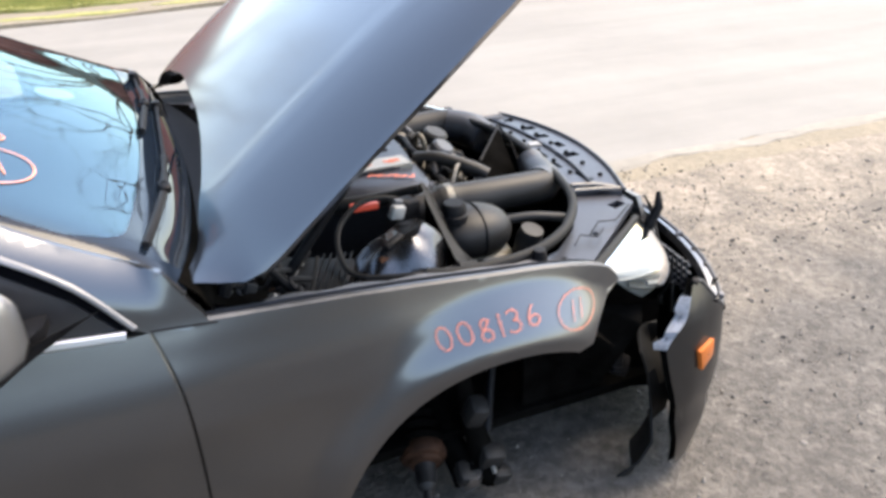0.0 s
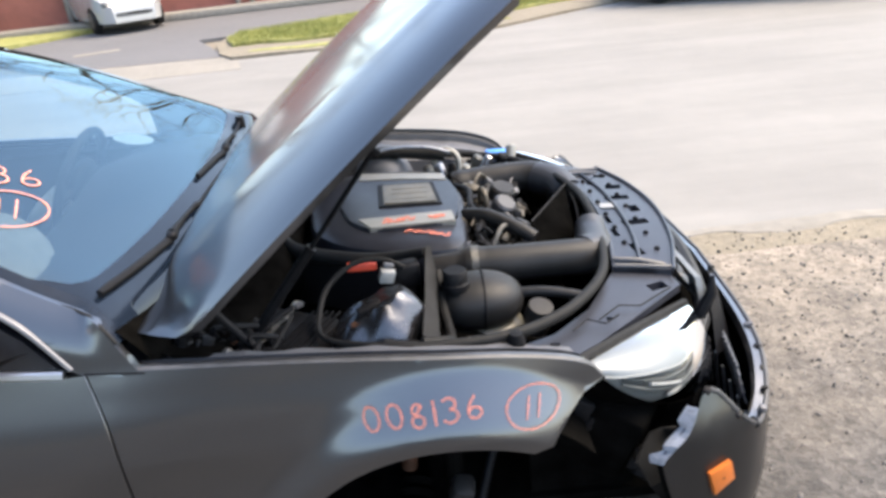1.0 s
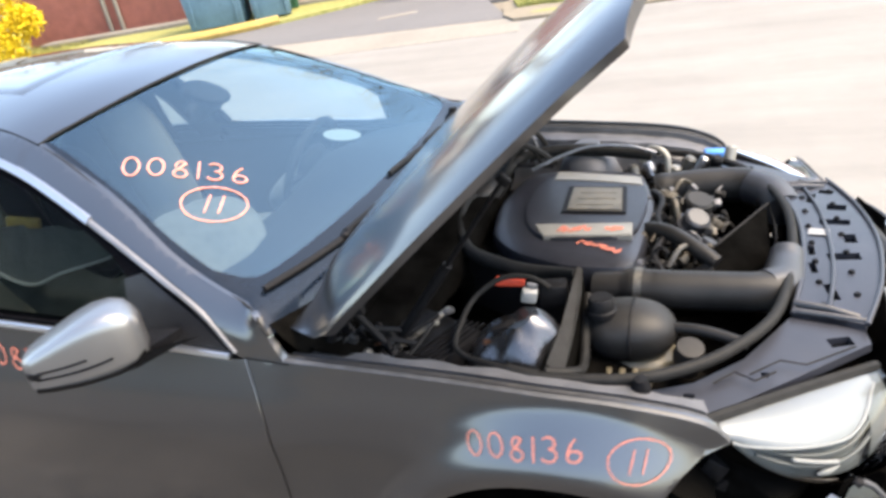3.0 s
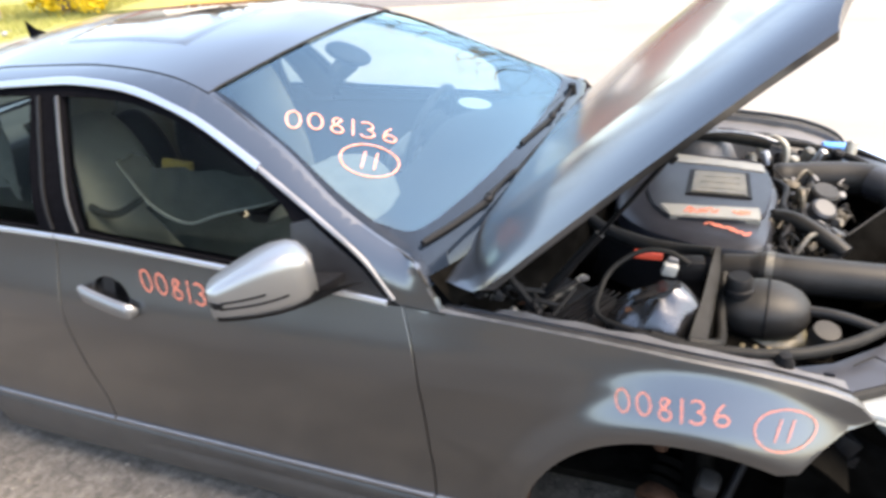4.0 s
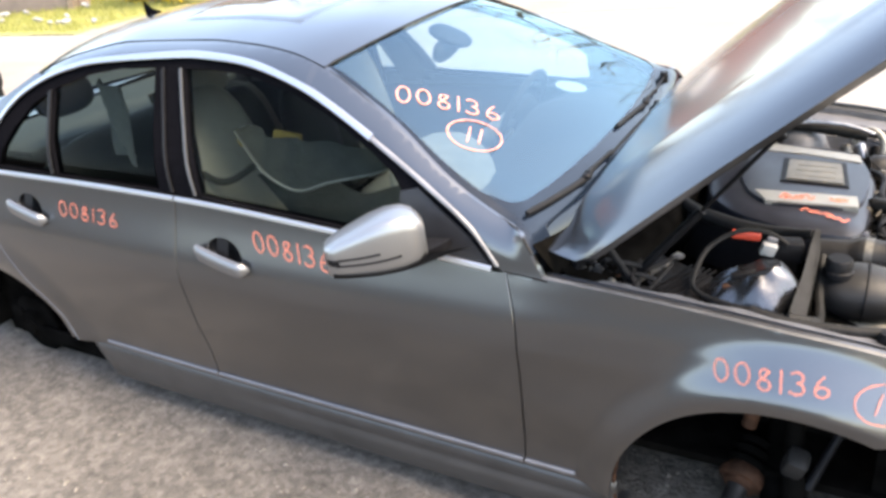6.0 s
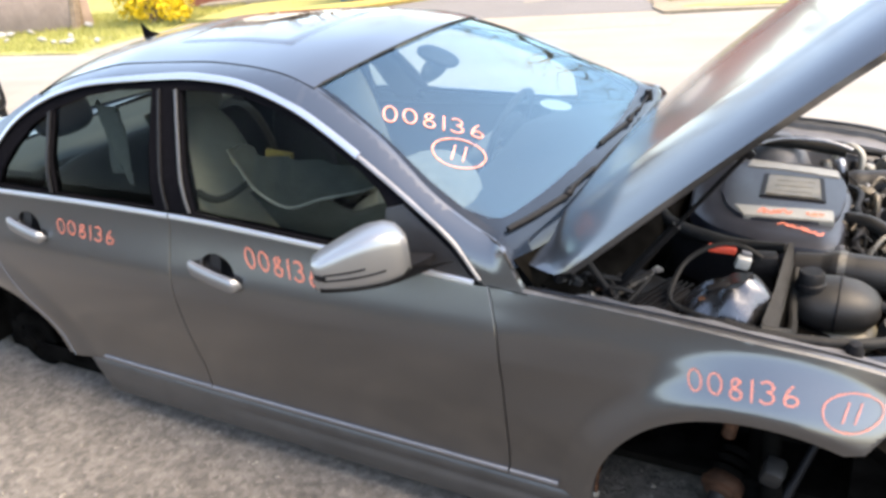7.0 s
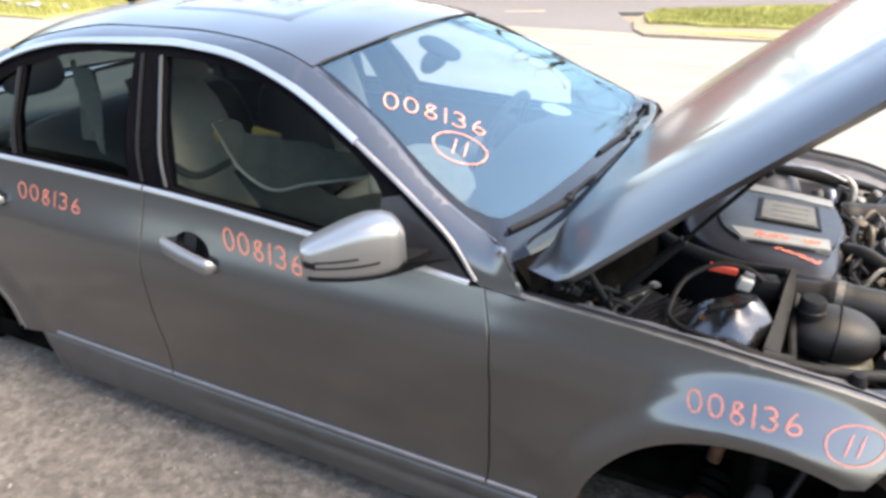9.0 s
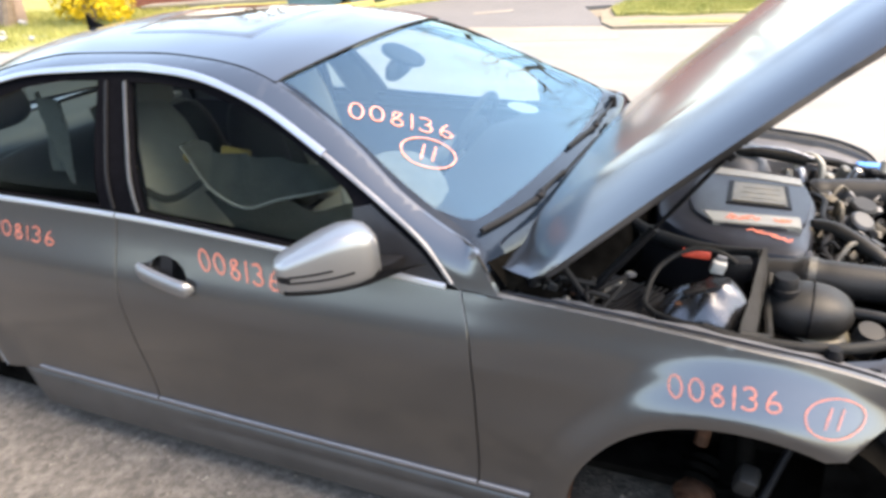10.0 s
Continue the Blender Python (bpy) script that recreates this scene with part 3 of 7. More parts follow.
quarter = quarter[:-1] + ra + dense([(-3.385, 0.04), (-3.46, -0.012), (-3.62, -0.005), (-3.84, 0.04)], 0.03)[1:] + dense([(-3.84, 0.04), (-3.86, 0.5), (-3.82, 0.86)], 0.04)[1:]
quarter += dense([(-3.82, 0.86), (-3.34, 0.915)], 0.04)[1:] + [tuple(p) for p in spline(RAIL[11:], 5)[::-1]][1:] + [tuple(p) for p in spline(DLO[11:], 4)]
mirrored(sheet(quarter, side, 0.02, depth=0.02), "quarter_panel", PAINT, car)
glass_z = smooth_fn([(-0.482, 0.772), (-0.545, 0.91), (-0.627, 0.957), (-0.819, 1.041), (-1.042, 1.148), (-1.269, 1.243), (-1.42, 1.278)])
rail_z = smooth_fn([(p[0], p[1]) for p in RAIL])
ROLL = 0.032


def rail_side(x, z):
    """The flank along the roof rail, rounded over towards the roof and the windscreen."""
    p = side(x, z)
    d = max(0.0, rail_z(x) - z) * (0.72 if x > -1.3 else 1.0)
    k = max(0.0, 1 - d / 0.055) * ease((-0.53 - x) / 0.06)
    return p + Vector((0, ROLL * k * k, 0))


rail = dense([RAIL[0], RAIL[1]], 0.012)[:-1] + [tuple(p) for p in spline(RAIL[1:12], 6)] + [tuple(p) for p in spline(DLO[:12], 5)[::-1]] + [(-0.592, 0.79)]
mirrored(sheet(rail, rail_side, 0.012, depth=0.02), "roof_rail", PAINT, car)


mirrored(tube([side(-0.590 + 0.115 * i / 10, 0.7935 - 0.008 * i / 10) + Vector((0, -0.0006, 0)) for i in range(11)], 0.0022, 6), "pillar_seam", BLACK, car, "thin dark seam at the pillar's foot")


def band(pts, w, out, place=side, drop=0.0):
    """A slim moulding of width w along a line on the flank, standing out by out."""
    rows = []
    P = [Vector((p[0], p[1])) for p in pts]
    for i, p in enumerate(P):
        d = (P[min(i + 1, len(P) - 1)] - P[max(i - 1, 0)]).normalized()
        nrm = Vector((-d.y, d.x))
        row = []
        for k, o in ((-0.5, -0.004), (-0.5, 0.6 * out), (-0.3, out), (0.3, out), (0.5, 0.6 * out), (0.5, -0.004)):
            q = p + nrm * (w * k)
            row.append(place(q.x, q.y) + Vector((0, -o, o * 0.15)))
        rows.append(row)
    bm = loft(rows)
    bm.faces.new([v for v in bm.verts[:6]])
    bm.verts.ensure_lookup_table()
    bm.faces.new([bm.verts[i] for i in range(len(bm.verts) - 6, len(bm.verts))])
    bmesh.ops.recalc_face_normals(bm, faces=bm.faces)
    return bm


DULLSTRIP = material("weathered_strip", (0.23, 0.23, 0.24), 0.55, 0.9, 0.1, 30, stain=0.3, stain_scale=15)
for piece in ((-1.783, -0.628), (-2.93, -1.790)):
    mirrored(band(belt_line(*piece, 0.008), 0.016, 0.008), "belt_moulding", CHROME, car, "bright chrome window moulding")
mirrored(band([tuple(p) for p in spline(shifted(DLO[:-1], 0, 0.004), 5) if p.x > -1.06], 0.010, 0.005), "window_moulding", DULLSTRIP, car, "satin metal window moulding")
mirrored(band([tuple(p) for p in spline(shifted(DLO[1:-1], 0, 0.006), 5) if p.x < -0.99], 0.017, 0.007), "window_moulding", CHROME, car, "bright chrome window moulding")
for piece in ((-1.752, -0.565), (-2.37, -1.760), (-0.558, -0.411)):
    mirrored(band([(piece[0] + (piece[1] - piece[0]) * i / 12, 0.207) for i in range(13)], 0.015, 0.009), "sill_strip", DULLSTRIP, car, "slim satin metal strip")
# side skirt
skirt_y = smooth_fn([(0.0, 0.835), (0.012, 0.862), (0.04, 0.874), (0.10, 0.879), (0.15, 0.878), (0.178, 0.874), (0.186, 0.868)])
sk_bottom = smooth_fn([(-2.44, 0.006), (-1.75, 0.018), (-1.4, 0.020), (-0.8, 0.022), (-0.305, 0.030)])
rows = []
for i in range(73):
    x = -2.45 + 2.145 * i / 72
    zb = sk_bottom(x)
    row = []
    for j in range(23):
        f = j / 22
        z0 = 0.186 * f
        z = zb + (0.186 - zb) * f
        back = 0.05 * ease((-2.40 - x) / 0.05) + 0.03 * ease((x + 0.335) / 0.03)
        fold = 0.007 * ease((x + 1.75) / 0.3) * (math.exp(-((z0 - 0.125) / 0.02) ** 2))
        row.append(Vector((x - 0.10 * f * ease((-2.3 - x) / 0.15), -skirt_y(z0) * taper(x) + back + fold, z)))
    rows.append([row[0] + Vector((0, 0.10, 0.004))] + row + [row[-1] + Vector((0, 0.05, 0.0))])
bm = loft(rows)
bmesh.ops.recalc_face_normals(bm, faces=bm.faces)
mirrored(bm, "side_skirt", SKIRT, car, "dusty grey side skirt")

# window panes and the black frame behind them
def inset(x, z, d):
    p = side(x, z)
    return p + Vector((0, d, -0.25 * d))


frame_hole_front = [(-0.905, 0.842)] + [(-0.905, 0.955), (-0.95, 1.002), (-1.02, 1.043), (-1.19, 1.122), (-1.36, 1.182), (-1.534, 1.222), (-1.70, 1.236), (-1.838, 1.238), (-1.76, 1.06), (-1.682, 0.884)] + [(x, belt(x) + 0.022) for x in (-1.6, -1.4, -1.2, -1.0)]
frame_hole_rear = [(-1.872, 0.886), (-1.93, 1.06), (-1.982, 1.240), (-2.15, 1.236), (-2.34, 1.213), (-2.515, 1.168), (-2.475, 1.02), (-2.43, 0.892), (-2.2, 0.889)]
frame_hole_tri = [(-2.455, 0.893), (-2.50, 1.02), (-2.54, 1.158), (-2.63, 1.115), (-2.72, 1.035), (-2.78, 0.96), (-2.812, 0.897)]
outer = [tuple(p) for p in spline(DLO, 5)] + belt_line(-2.925, -0.62)[1:-1]
bm = sheet(outer, lambda x, z: inset(x, z, 0.012), 0.03, [frame_hole_front, frame_hole_rear, frame_hole_tri], depth=0.03)
mirrored(bm, "window_surround", GLOSSBLACK, car, "black door window frames")
for hole, nm in ((frame_hole_front, "front_window"), (frame_hole_rear, "rear_window"), (frame_hole_tri, "quarter_window")):
    for ob in mirrored(sheet([Vector(p) for p in hole], lambda x, z: inset(x, z, 0.022), 0.04), nm, SIDEGLASS if nm == "front_window" else REARGLASS, car, "dark tinted door glass"):
        ob.visible_shadow = True
for x0, x1, w in (((-1.694, 0.884), (-1.850, 1.24), 0.009), ((-1.80, 0.885), (-1.935, 1.24), 0.010), ((-2.443, 0.893), (-2.528, 1.163), 0.016)):
    bm = band([Vector(x0).lerp(Vector(x1), i / 8) for i in range(9)], w, 0.003, lambda x, z: inset(x, z, 0.003))
    mirrored(bm, "pillar_strip", SKIRT if w == 0.009 else BLACK, car)

# dark seam between roof and rail
mirrored(tube([rail_side(x, rail_z(x)) + Vector((0, 0.001, 0.0005)) for x in (-1.262 - 1.40 * i / 40 for i in range(41))], 0.0026, 6), "roof_seam", BLACK, car, "thin dark roof seam")
# roof with a sunroof


def roof_point(x, v):
    """v from -1 (right edge) to 1 (left edge)."""
    z = rail_z(x)
    e = rail_side(x, z)
    front = 0.085 * (1 - v * v) * ease((x + 1.7) / 0.45)
    rear = -0.12 * (1 - v * v) * ease((-2.2 - x) / 0.5)
    crown = 0.058 * (1 - abs(v) ** 2.4) - 0.012 * (1 - v * v) * ease((x + 1.6) / 0.35)
    return Vector((x + front + rear, e.y * -v, z + crown))


rows = [[roof_point(-1.27 - 1.32 * i / 40, -1 + 2 * j / 32) for j in range(33)] for i in range(41)]
part("roof", loft(rows), PAINT, car)
SUNROOF = material("dark_sunroof_glass", (0.02, 0.022, 0.025), 0.06, 0.0, 0.1, 20, coat=1.0, coat_rough=0.02)
SUNROOF.node_tree.nodes["Principled BSDF"].inputs["Coat IOR"].default_value = 1.9
rows = [[roof_point(-1.50 - 0.62 * i / 16, -0.72 + 1.44 * j / 20) + Vector((0, 0, 0.004 - 0.012 * (i in (0, 16) or j in (0, 20)))) for j in range(21)] for i in range(17)]
part("sunroof", loft(rows), SUNROOF, car, "glossy dark glass sunroof")

# windscreen: from the cowl to the roof's front edge
def screen(u, v, lift=0.0):
    """u from the right pillar (-1) to the left (1); v from the cowl (0) to the roof (1)."""
    f = smooth_fn([(0.0, -0.520), (0.08, -0.56), (0.3, -0.730), (0.6, -0.975), (1.0, -1.272)])
    x = f(v)
    z = rail_z(x) - 0.008 + (glass_z(x) - rail_z(x)) * (1 - u ** 20)
    w = -rail_side(x, rail_z(x)).y - 0.004
    bow = (1 - u * u)
    return Vector((x + bow * (0.075 * (1 - v) + 0.085 * v), w * u, z + bow * (0.012 + 0.034 * v) - bow * 0.035 * (1 - v) - 0.052 * max(0.0, 1 - v) ** 1.6 * (1 - u ** 8) + lift))


ACROSS = [-math.cos(math.pi * j / 44) for j in range(45)]
rows = [[screen(u, i / 20) for u in ACROSS] for i in range(21)]
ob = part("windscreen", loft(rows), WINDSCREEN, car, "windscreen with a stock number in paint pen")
BAND = material("black_screen_band", (0.006, 0.010, 0.017), 0.04, 0.0, 0.2, 60, rough_var=0.01)
BAND.node_tree.nodes["Principled BSDF"].inputs["IOR"].default_value = 1.36


def band_top(u):
    """Height of the black printed border above the cowl, rounded into the side borders."""
    k = max(0.0, (abs(u) - 0.86) / 0.10)
    return 0.160 + 0.020 * (1 - u * u) + 0.10 * (1 - math.sqrt(max(0.0, 1 - k * k)))


LOW = [u for u in (-0.96 + 1.92 * j / 60 for j in range(61))]
part("screen_band", loft([[screen(u, band_top(u) * i / 6, 0.003) for u in LOW] for i in range(7)]), BAND, car, "black printed border of the windscreen")
part("screen_band", loft([[screen(u, 0.985 + 0.015 * i, -0.004) for u in ACROSS] for i in range(2)]), BAND, car)
for sgn in (-1, 1):
    part("screen_band", loft([[screen(sgn * u, i / 24, 0.003) for i in range(25)] for u in (0.960, 0.972, 0.982, 0.990, 0.996, 1.0)]), BAND, car)
    part("screen_seal", tube([screen(sgn * 1.001, i / 20, 0.003) for i in range(21)], 0.0045, 8), RUBBER, car)
part("screen_seal", tube([screen(-1 + 2 * j / 30, 1.01, 0.004) for j in range(31)], 0.0045, 8), RUBBER, car)

# rear window, boot lid, rear end
def rear_glass(u, v):
    f = smooth_fn([(0.0, -2.60), (0.5, -2.97), (1.0, -3.32)])
    x = f(v)
    z = rail_z(x)
    w = -side(x, z).y - 0.01
    bow = 1 - u * u
    return Vector((x - bow * 0.12, w * u, z + bow * (0.058 - 0.075 * v)))


ob = part("rear_screen", loft([[rear_glass(-1 + 2 * j / 24, i / 14) for j in range(25)] for i in range(15)]), SIDEGLASS, car, "tinted rear window")
rows = []
for i in range(15):
    x = -3.34 - 0.50 * i / 14
    e = side(x, 0.915 - 0.055 * i / 14)
    rows.append([Vector((x - 0.10 * (1 - v * v), e.y * -v * 0.985, e.z + 0.028 * (1 - v ** 4) - 0.055 * (1 - v * v) * max(0.0, 1 - i / 9) + 0.03 * ease((i - 10) / 4))) for v in (-1 + 2 * j / 20 for j in range(21))])
part("boot_lid", loft(rows), PAINT, car)
rows = []
for j in range(13):
    z = 0.04 + 0.82 * j / 12
    e = side(-3.84 if z < 0.6 else -3.84 + 0.03 * (z - 0.6), z)
    rows.append([Vector((e.x - 0.11 * (1 - abs(v) ** 2.2), e.y * -v, z)) for v in (-1 + 2 * k / 24 for k in range(25))])
part("rear_bumper", loft(rows), PAINT, car)
# ---- raised bonnet ----
def hood_line(u):
    """Distance u along the raised bonnet from its rear corner: x, z and slope in the side view."""
    x, z, n = -0.505, 0.845, 24
    for i in range(n):
        a = radians(40.8 - 6.0 * (u * (i + 0.5) / n) / 1.2)
        x, z = x + math.cos(a) * u / n, z + math.sin(a) * u / n
    return x, z, radians(40.8 - 6.0 * u / 1.2)


hood_roll = smooth_fn([(0.0, -0.046), (0.006, -0.039), (0.018, -0.030), (0.04, -0.018), (0.08, -0.004), (0.13, 0.007), (0.20, 0.018), (0.38, 0.035), (0.55, 0.045), (0.82, 0.053)])
HOOD_S = [0.0, 0.003, 0.008, 0.016, 0.03, 0.05, 0.08, 0.11, 0.14, 0.17, 0.20, 0.23, 0.255, 0.28, 0.32, 0.38, 0.46, 0.56, 0.66]
hood_half = smooth_fn([(0.0, 0.742), (0.04, 0.775), (0.09, 0.806), (0.16, 0.822), (0.5, 0.824), (0.8, 0.815), (1.0, 0.785), (1.2, 0.73)])
hood_end = smooth_fn([(0.0, 1.22), (0.3, 1.20), (0.55, 1.12), (0.70, 1.03), (0.80, 0.965)])


def hood_row(f, below=0.0, inset=0.0):
    """One row across the bonnet, f from the windscreen (0) to the nose (1)."""
    row = []
    for sgn in (-1, 1):
        line = []
        for s in HOOD_S + [2.0]:
            y = max(0.0, hood_half(f * 0.98) - s)
            u0 = 0.168 * max(0.0, 1 - (y / 0.72) ** 2)    # the rear edge bows forward before the windscreen
            u = u0 + f * (hood_end(y) - u0 - inset * 0.5)
            y = max(0.0, hood_half(u) - inset - s) if s < 1 else 0.0
            s2 = min(s, 0.80)
            x, z, a = hood_line(u)
            off = hood_roll(s2 + inset * 0.6) - below + 0.004 * math.exp(-((s2 - 0.245 + 0.05 * u) / 0.014) ** 2)
            k = ease(u / 0.10)
            off -= 0.034 * max(0.0, 1 - u / 0.85) * ease((0.20 - s2) / 0.20)
            off = off * (k + (1 - k) * ease((s2 - 0.10) / 0.06)) - 0.006 * (1 - k)
            back = -0.024 * ease((0.30 - s2) / 0.30) * ease((0.16 - u) / 0.16)   # the rear corner runs out to a point
            line.append(Vector((x - math.sin(a) * off + back * math.cos(a), sgn * y, z + math.cos(a) * off + back * math.sin(a))))
        row.append(line)
    return row[0] + row[1][-2::-1]


hood_us = [0, 0.01, 0.025, 0.05] + [0.08 + 0.92 * i / 25 for i in range(26)]
hood = part("bonnet", loft([hood_row(u) for u in hood_us]), PAINT, car, "raised grey bonnet, glossy and reflecting the sky")
bm = loft([hood_row(u, 0.030, 0.02) for u in hood_us[2:]])
bmesh.ops.reverse_faces(bm, faces=bm.faces)
part("bonnet_liner", bm, VOID, hood, "black bonnet insulation")
bm = loft([[hood_row(u)[0] for u in hood_us], [hood_row(u, 0.030, 0.02)[0] for u in hood_us]])
loft([[hood_row(u)[-1] for u in hood_us], [hood_row(u, 0.030, 0.02)[-1] for u in hood_us]], bm=bm)
loft([hood_row(0.0), hood_row(0.025, 0.030, 0.02)], bm=bm)
loft([hood_row(1.0), hood_row(1.0, 0.030, 0.02)], bm=bm)
part("bonnet_rim", bm, PAINT, hood)

# gas struts
for y, low, top in ((-0.60, (-0.35, 0.665), (0.00, 1.110)), (0.60, (-0.25, 0.82), (-0.035, 1.15))):
    a, b = Vector((low[0], y, low[1])), Vector((top[0], y, top[1]))
    st = part("gas_strut", tube([a, a.lerp(b, 0.55)], 0.012, 10), BLACK, car, "black gas strut holding the bonnet")
    part("strut_rod", tube([a.lerp(b, 0.5), b], 0.0055, 8), BLACK, st)
    part("strut_bracket", box((0.022, 0.014, 0.03), Matrix.Translation(b) @ pose(0, 0, 0, 0, -45, 0), 0.004), BLACK, st)

# ---- engine bay ----
bay = empty("engine_bay")
bay.parent = car
BAYPAINT = material("dusty_inner_wing", (0.11, 0.112, 0.122), 0.55, 0.4, 0.15, 25, stain=0.5, stain_scale=8, bump=0.08, bump_scale=90)


def bit(name, bm, mat, label=""):
    return part(name, bm, mat, bay, label)


# near-black sheets added to close the bay and keep it dark
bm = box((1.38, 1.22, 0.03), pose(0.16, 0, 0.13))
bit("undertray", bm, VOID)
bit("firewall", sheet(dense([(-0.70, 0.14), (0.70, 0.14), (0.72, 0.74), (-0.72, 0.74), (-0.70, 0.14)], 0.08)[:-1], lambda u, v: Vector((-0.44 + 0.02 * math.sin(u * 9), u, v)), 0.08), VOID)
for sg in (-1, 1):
    bit("bay_shade_panel", box((0.30, 0.02, 0.34), pose(0.60, sg * 0.53, 0.24, 0, 0, sg * 18), 0.006), VOID)
    bit("bay_shade_panel", box((0.27, 0.02, 0.42), pose(0.43, sg * 0.58, 0.33), 0.006), VOID)
    # block put inside the rear arch to stand in for its shade
    part("well_shade_block", box((0.42, 0.22, 0.06), pose(-3.00, sg * 0.46, 0.05), 0.02), VOID, car)
# inner wings with ledges
for sg in (-1, 1):
    rows = []
    for i in range(25):
        x = -0.50 + 0.92 * i / 24
        zf = smooth_fn([(p[0], p[1]) for p in fender_top])(x)
        e = side(x, zf)
        w = 0.006 * math.sin(i * 1.7)
        rows.append([Vector((x, sg * -(e.y + d), zf + dz)) for d, dz in ((0.052, -0.010), (0.056, -0.030 + w * 0.3), (0.085, -0.034), (0.115 + w, -0.040), (0.120 + w, -0.070), (0.15, -0.085), (0.16, -0.16), (0.20, -0.22))])
    bit("inner_wing", loft(rows), BAYPAINT, "dusty grey inner wing")
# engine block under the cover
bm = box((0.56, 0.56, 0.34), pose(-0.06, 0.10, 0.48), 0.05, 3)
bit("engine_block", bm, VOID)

# engine cover
def soften(pts, times=3):
    """Cuts the corners of a closed outline."""
    P = [Vector(p) for p in pts]
    for _ in range(times):
        P = [q for a, b in zip(P, P[1:] + P[:1]) for q in (a.lerp(b, 0.18), a.lerp(b, 0.82))]
    return P


cover_line = soften([(0.200, -0.225), (0.02, -0.215), (-0.155, -0.130), (-0.255, -0.01), (-0.285, 0.215), (-0.240, 0.510), (0.155, 0.470), (0.195, 0.32), (0.225, 0.18), (0.215, 0.0)])
CC = Vector((-0.03, 0.13))


def cover_row(k, z, dx=0.0):
    return [Vector((CC.x + (p.x - CC.x) * k + dx, CC.y + (p.y - CC.y) * k, z)) for p in cover_line]


cv = bmesh.new()
loft([cover_row(0.99, 0.60), cover_row(1.0, 0.64), cover_row(1.0, 0.672), cover_row(0.975, 0.690), cover_row(0.93, 0.697), cover_row(0.80, 0.703), cover_row(0.5, 0.708), cover_row(0.1, 0.710)], True, cv)
bmesh.ops.contextual_create(cv, geom=[e for e in cv.edges if e.is_boundary and all(v.co.z > 0.705 for v in e.verts)])
bmesh.ops.recalc_face_normals(cv, faces=cv.faces)
cover = bit("engine_cover", cv, COVERGREY, "dark grey plastic engine cover with two pale inlays")


def slab(outline, z0, z1, parent, name, mat, label="", tilt=None):
    bm = bmesh.new()
    pts = [Vector((p[0], p[1], 0)) for p in outline]
    zf = tilt or (lambda x, y: 0.0)
    top = [bm.verts.new((p.x, p.y, z1 + zf(p.x, p.y))) for p in pts]
    bot = [bm.verts.new((p.x, p.y, z0 + zf(p.x, p.y))) for p in pts]
    bm.faces.new(top)
    for i in range(len(pts)):
        j = (i + 1) % len(pts)
        bm.faces.new((top[i], bot[i], bot[j], top[j]))
    bmesh.ops.recalc_face_normals(bm, faces=bm.faces)
    r = [e for e in bm.edges if e.verts[0] in top and e.verts[1] in top]
    bmesh.ops.bevel(bm, geom=r, offset=min(0.003, (z1 - z0) * 0.4), segments=2, affect="EDGES")
    return part(name, bm, mat, parent, label)


PLATE = material("dusty_badge", (0.15, 0.134, 0.105), 0.45, 0.5, 0.2, 30, stain=0.4, stain_scale=14)
panel = slab([(p.x, p.y) for p in soften([(-0.175, 0.129), (-0.172, 0.340), (-0.12, 0.430), (0.168, 0.350), (0.205, 0.17), (0.185, -0.080), (-0.073, -0.085), (-0.140, 0.005)])], 0.690, 0.7150, cover, "cover_panel", COVERGREY)
slab([(-0.12, 0.425), (0.164, 0.350), (0.175, 0.280), (0.03, 0.325), (-0.125, 0.350)], 0.70, 0.7185, cover, "inlay", PALE, "pale metallic inlay")
slab([(-0.115, 0.004), (0.172, 0.008), (0.179, -0.074), (-0.071, -0.078)], 0.70, 0.7185, cover, "inlay", PALE, "pale metallic inlay")
slab([(-0.060, 0.285), (0.128, 0.268), (0.148, 0.066), (-0.050, 0.082)], 0.70, 0.7200, cover, "badge_frame", BLACK)
slab([(-0.042, 0.268), (0.115, 0.252), (0.133, 0.080), (-0.034, 0.096)], 0.705, 0.7235, cover, "badge_plate", PLATE, "dusty bronze-grey badge plate")
for k in range(3):
    y = 0.215 - 0.045 * k
    slab([(-0.015, y + 0.012), (0.105, y + 0.004), (0.107, y - 0.010), (-0.013, y - 0.002)], 0.715, 0.7245, cover, "text_bar", PLATE)

# air intake hoses
ELBOW = material("grey_elbow_plastic", (0.028, 0.030, 0.036), 0.42, 0.0, 0.2, 20, stain=0.4, stain_scale=9)
def hose(name, pts, r, label, bands=(), mat=DUSTY):
    n = 10
    P = spline(pts, n)
    k = len(P)
    rr = [r * (1 + 0.0 * i) for i in range(k)]
    for b0, b1, g in bands:
        for i in range(k):
            if b0 <= i / (k - 1) <= b1:
                rr[i] = r * g
    return bit(name, tube(P, rr, 20), mat, label)


h1 = hose("air_hose", [(0.10, -0.245, 0.645), (0.20, -0.255, 0.655), (0.34, -0.262, 0.655), (0.50, -0.255, 0.65), (0.545, -0.225, 0.645), (0.560, -0.15, 0.63)], 0.050, "matt black air intake hose", ((0.0, 0.17, 0.86), (0.19, 0.24, 1.06), (0.82, 1.0, 0.94)))
part("hose_clamp", tube([(0.205, -0.256, 0.655), (0.225, -0.257, 0.655)], 0.055, 20, caps=False), ALLOY, h1, "steel hose clamp")
part("intake_elbow", tube([(0.515, -0.248, 0.65), (0.552, -0.212, 0.645), (0.565, -0.13, 0.65), (0.57, -0.08, 0.67)], [0.053, 0.053, 0.048, 0.040], 18, smooth_n=5), ELBOW, h1, "grey plastic intake elbow")
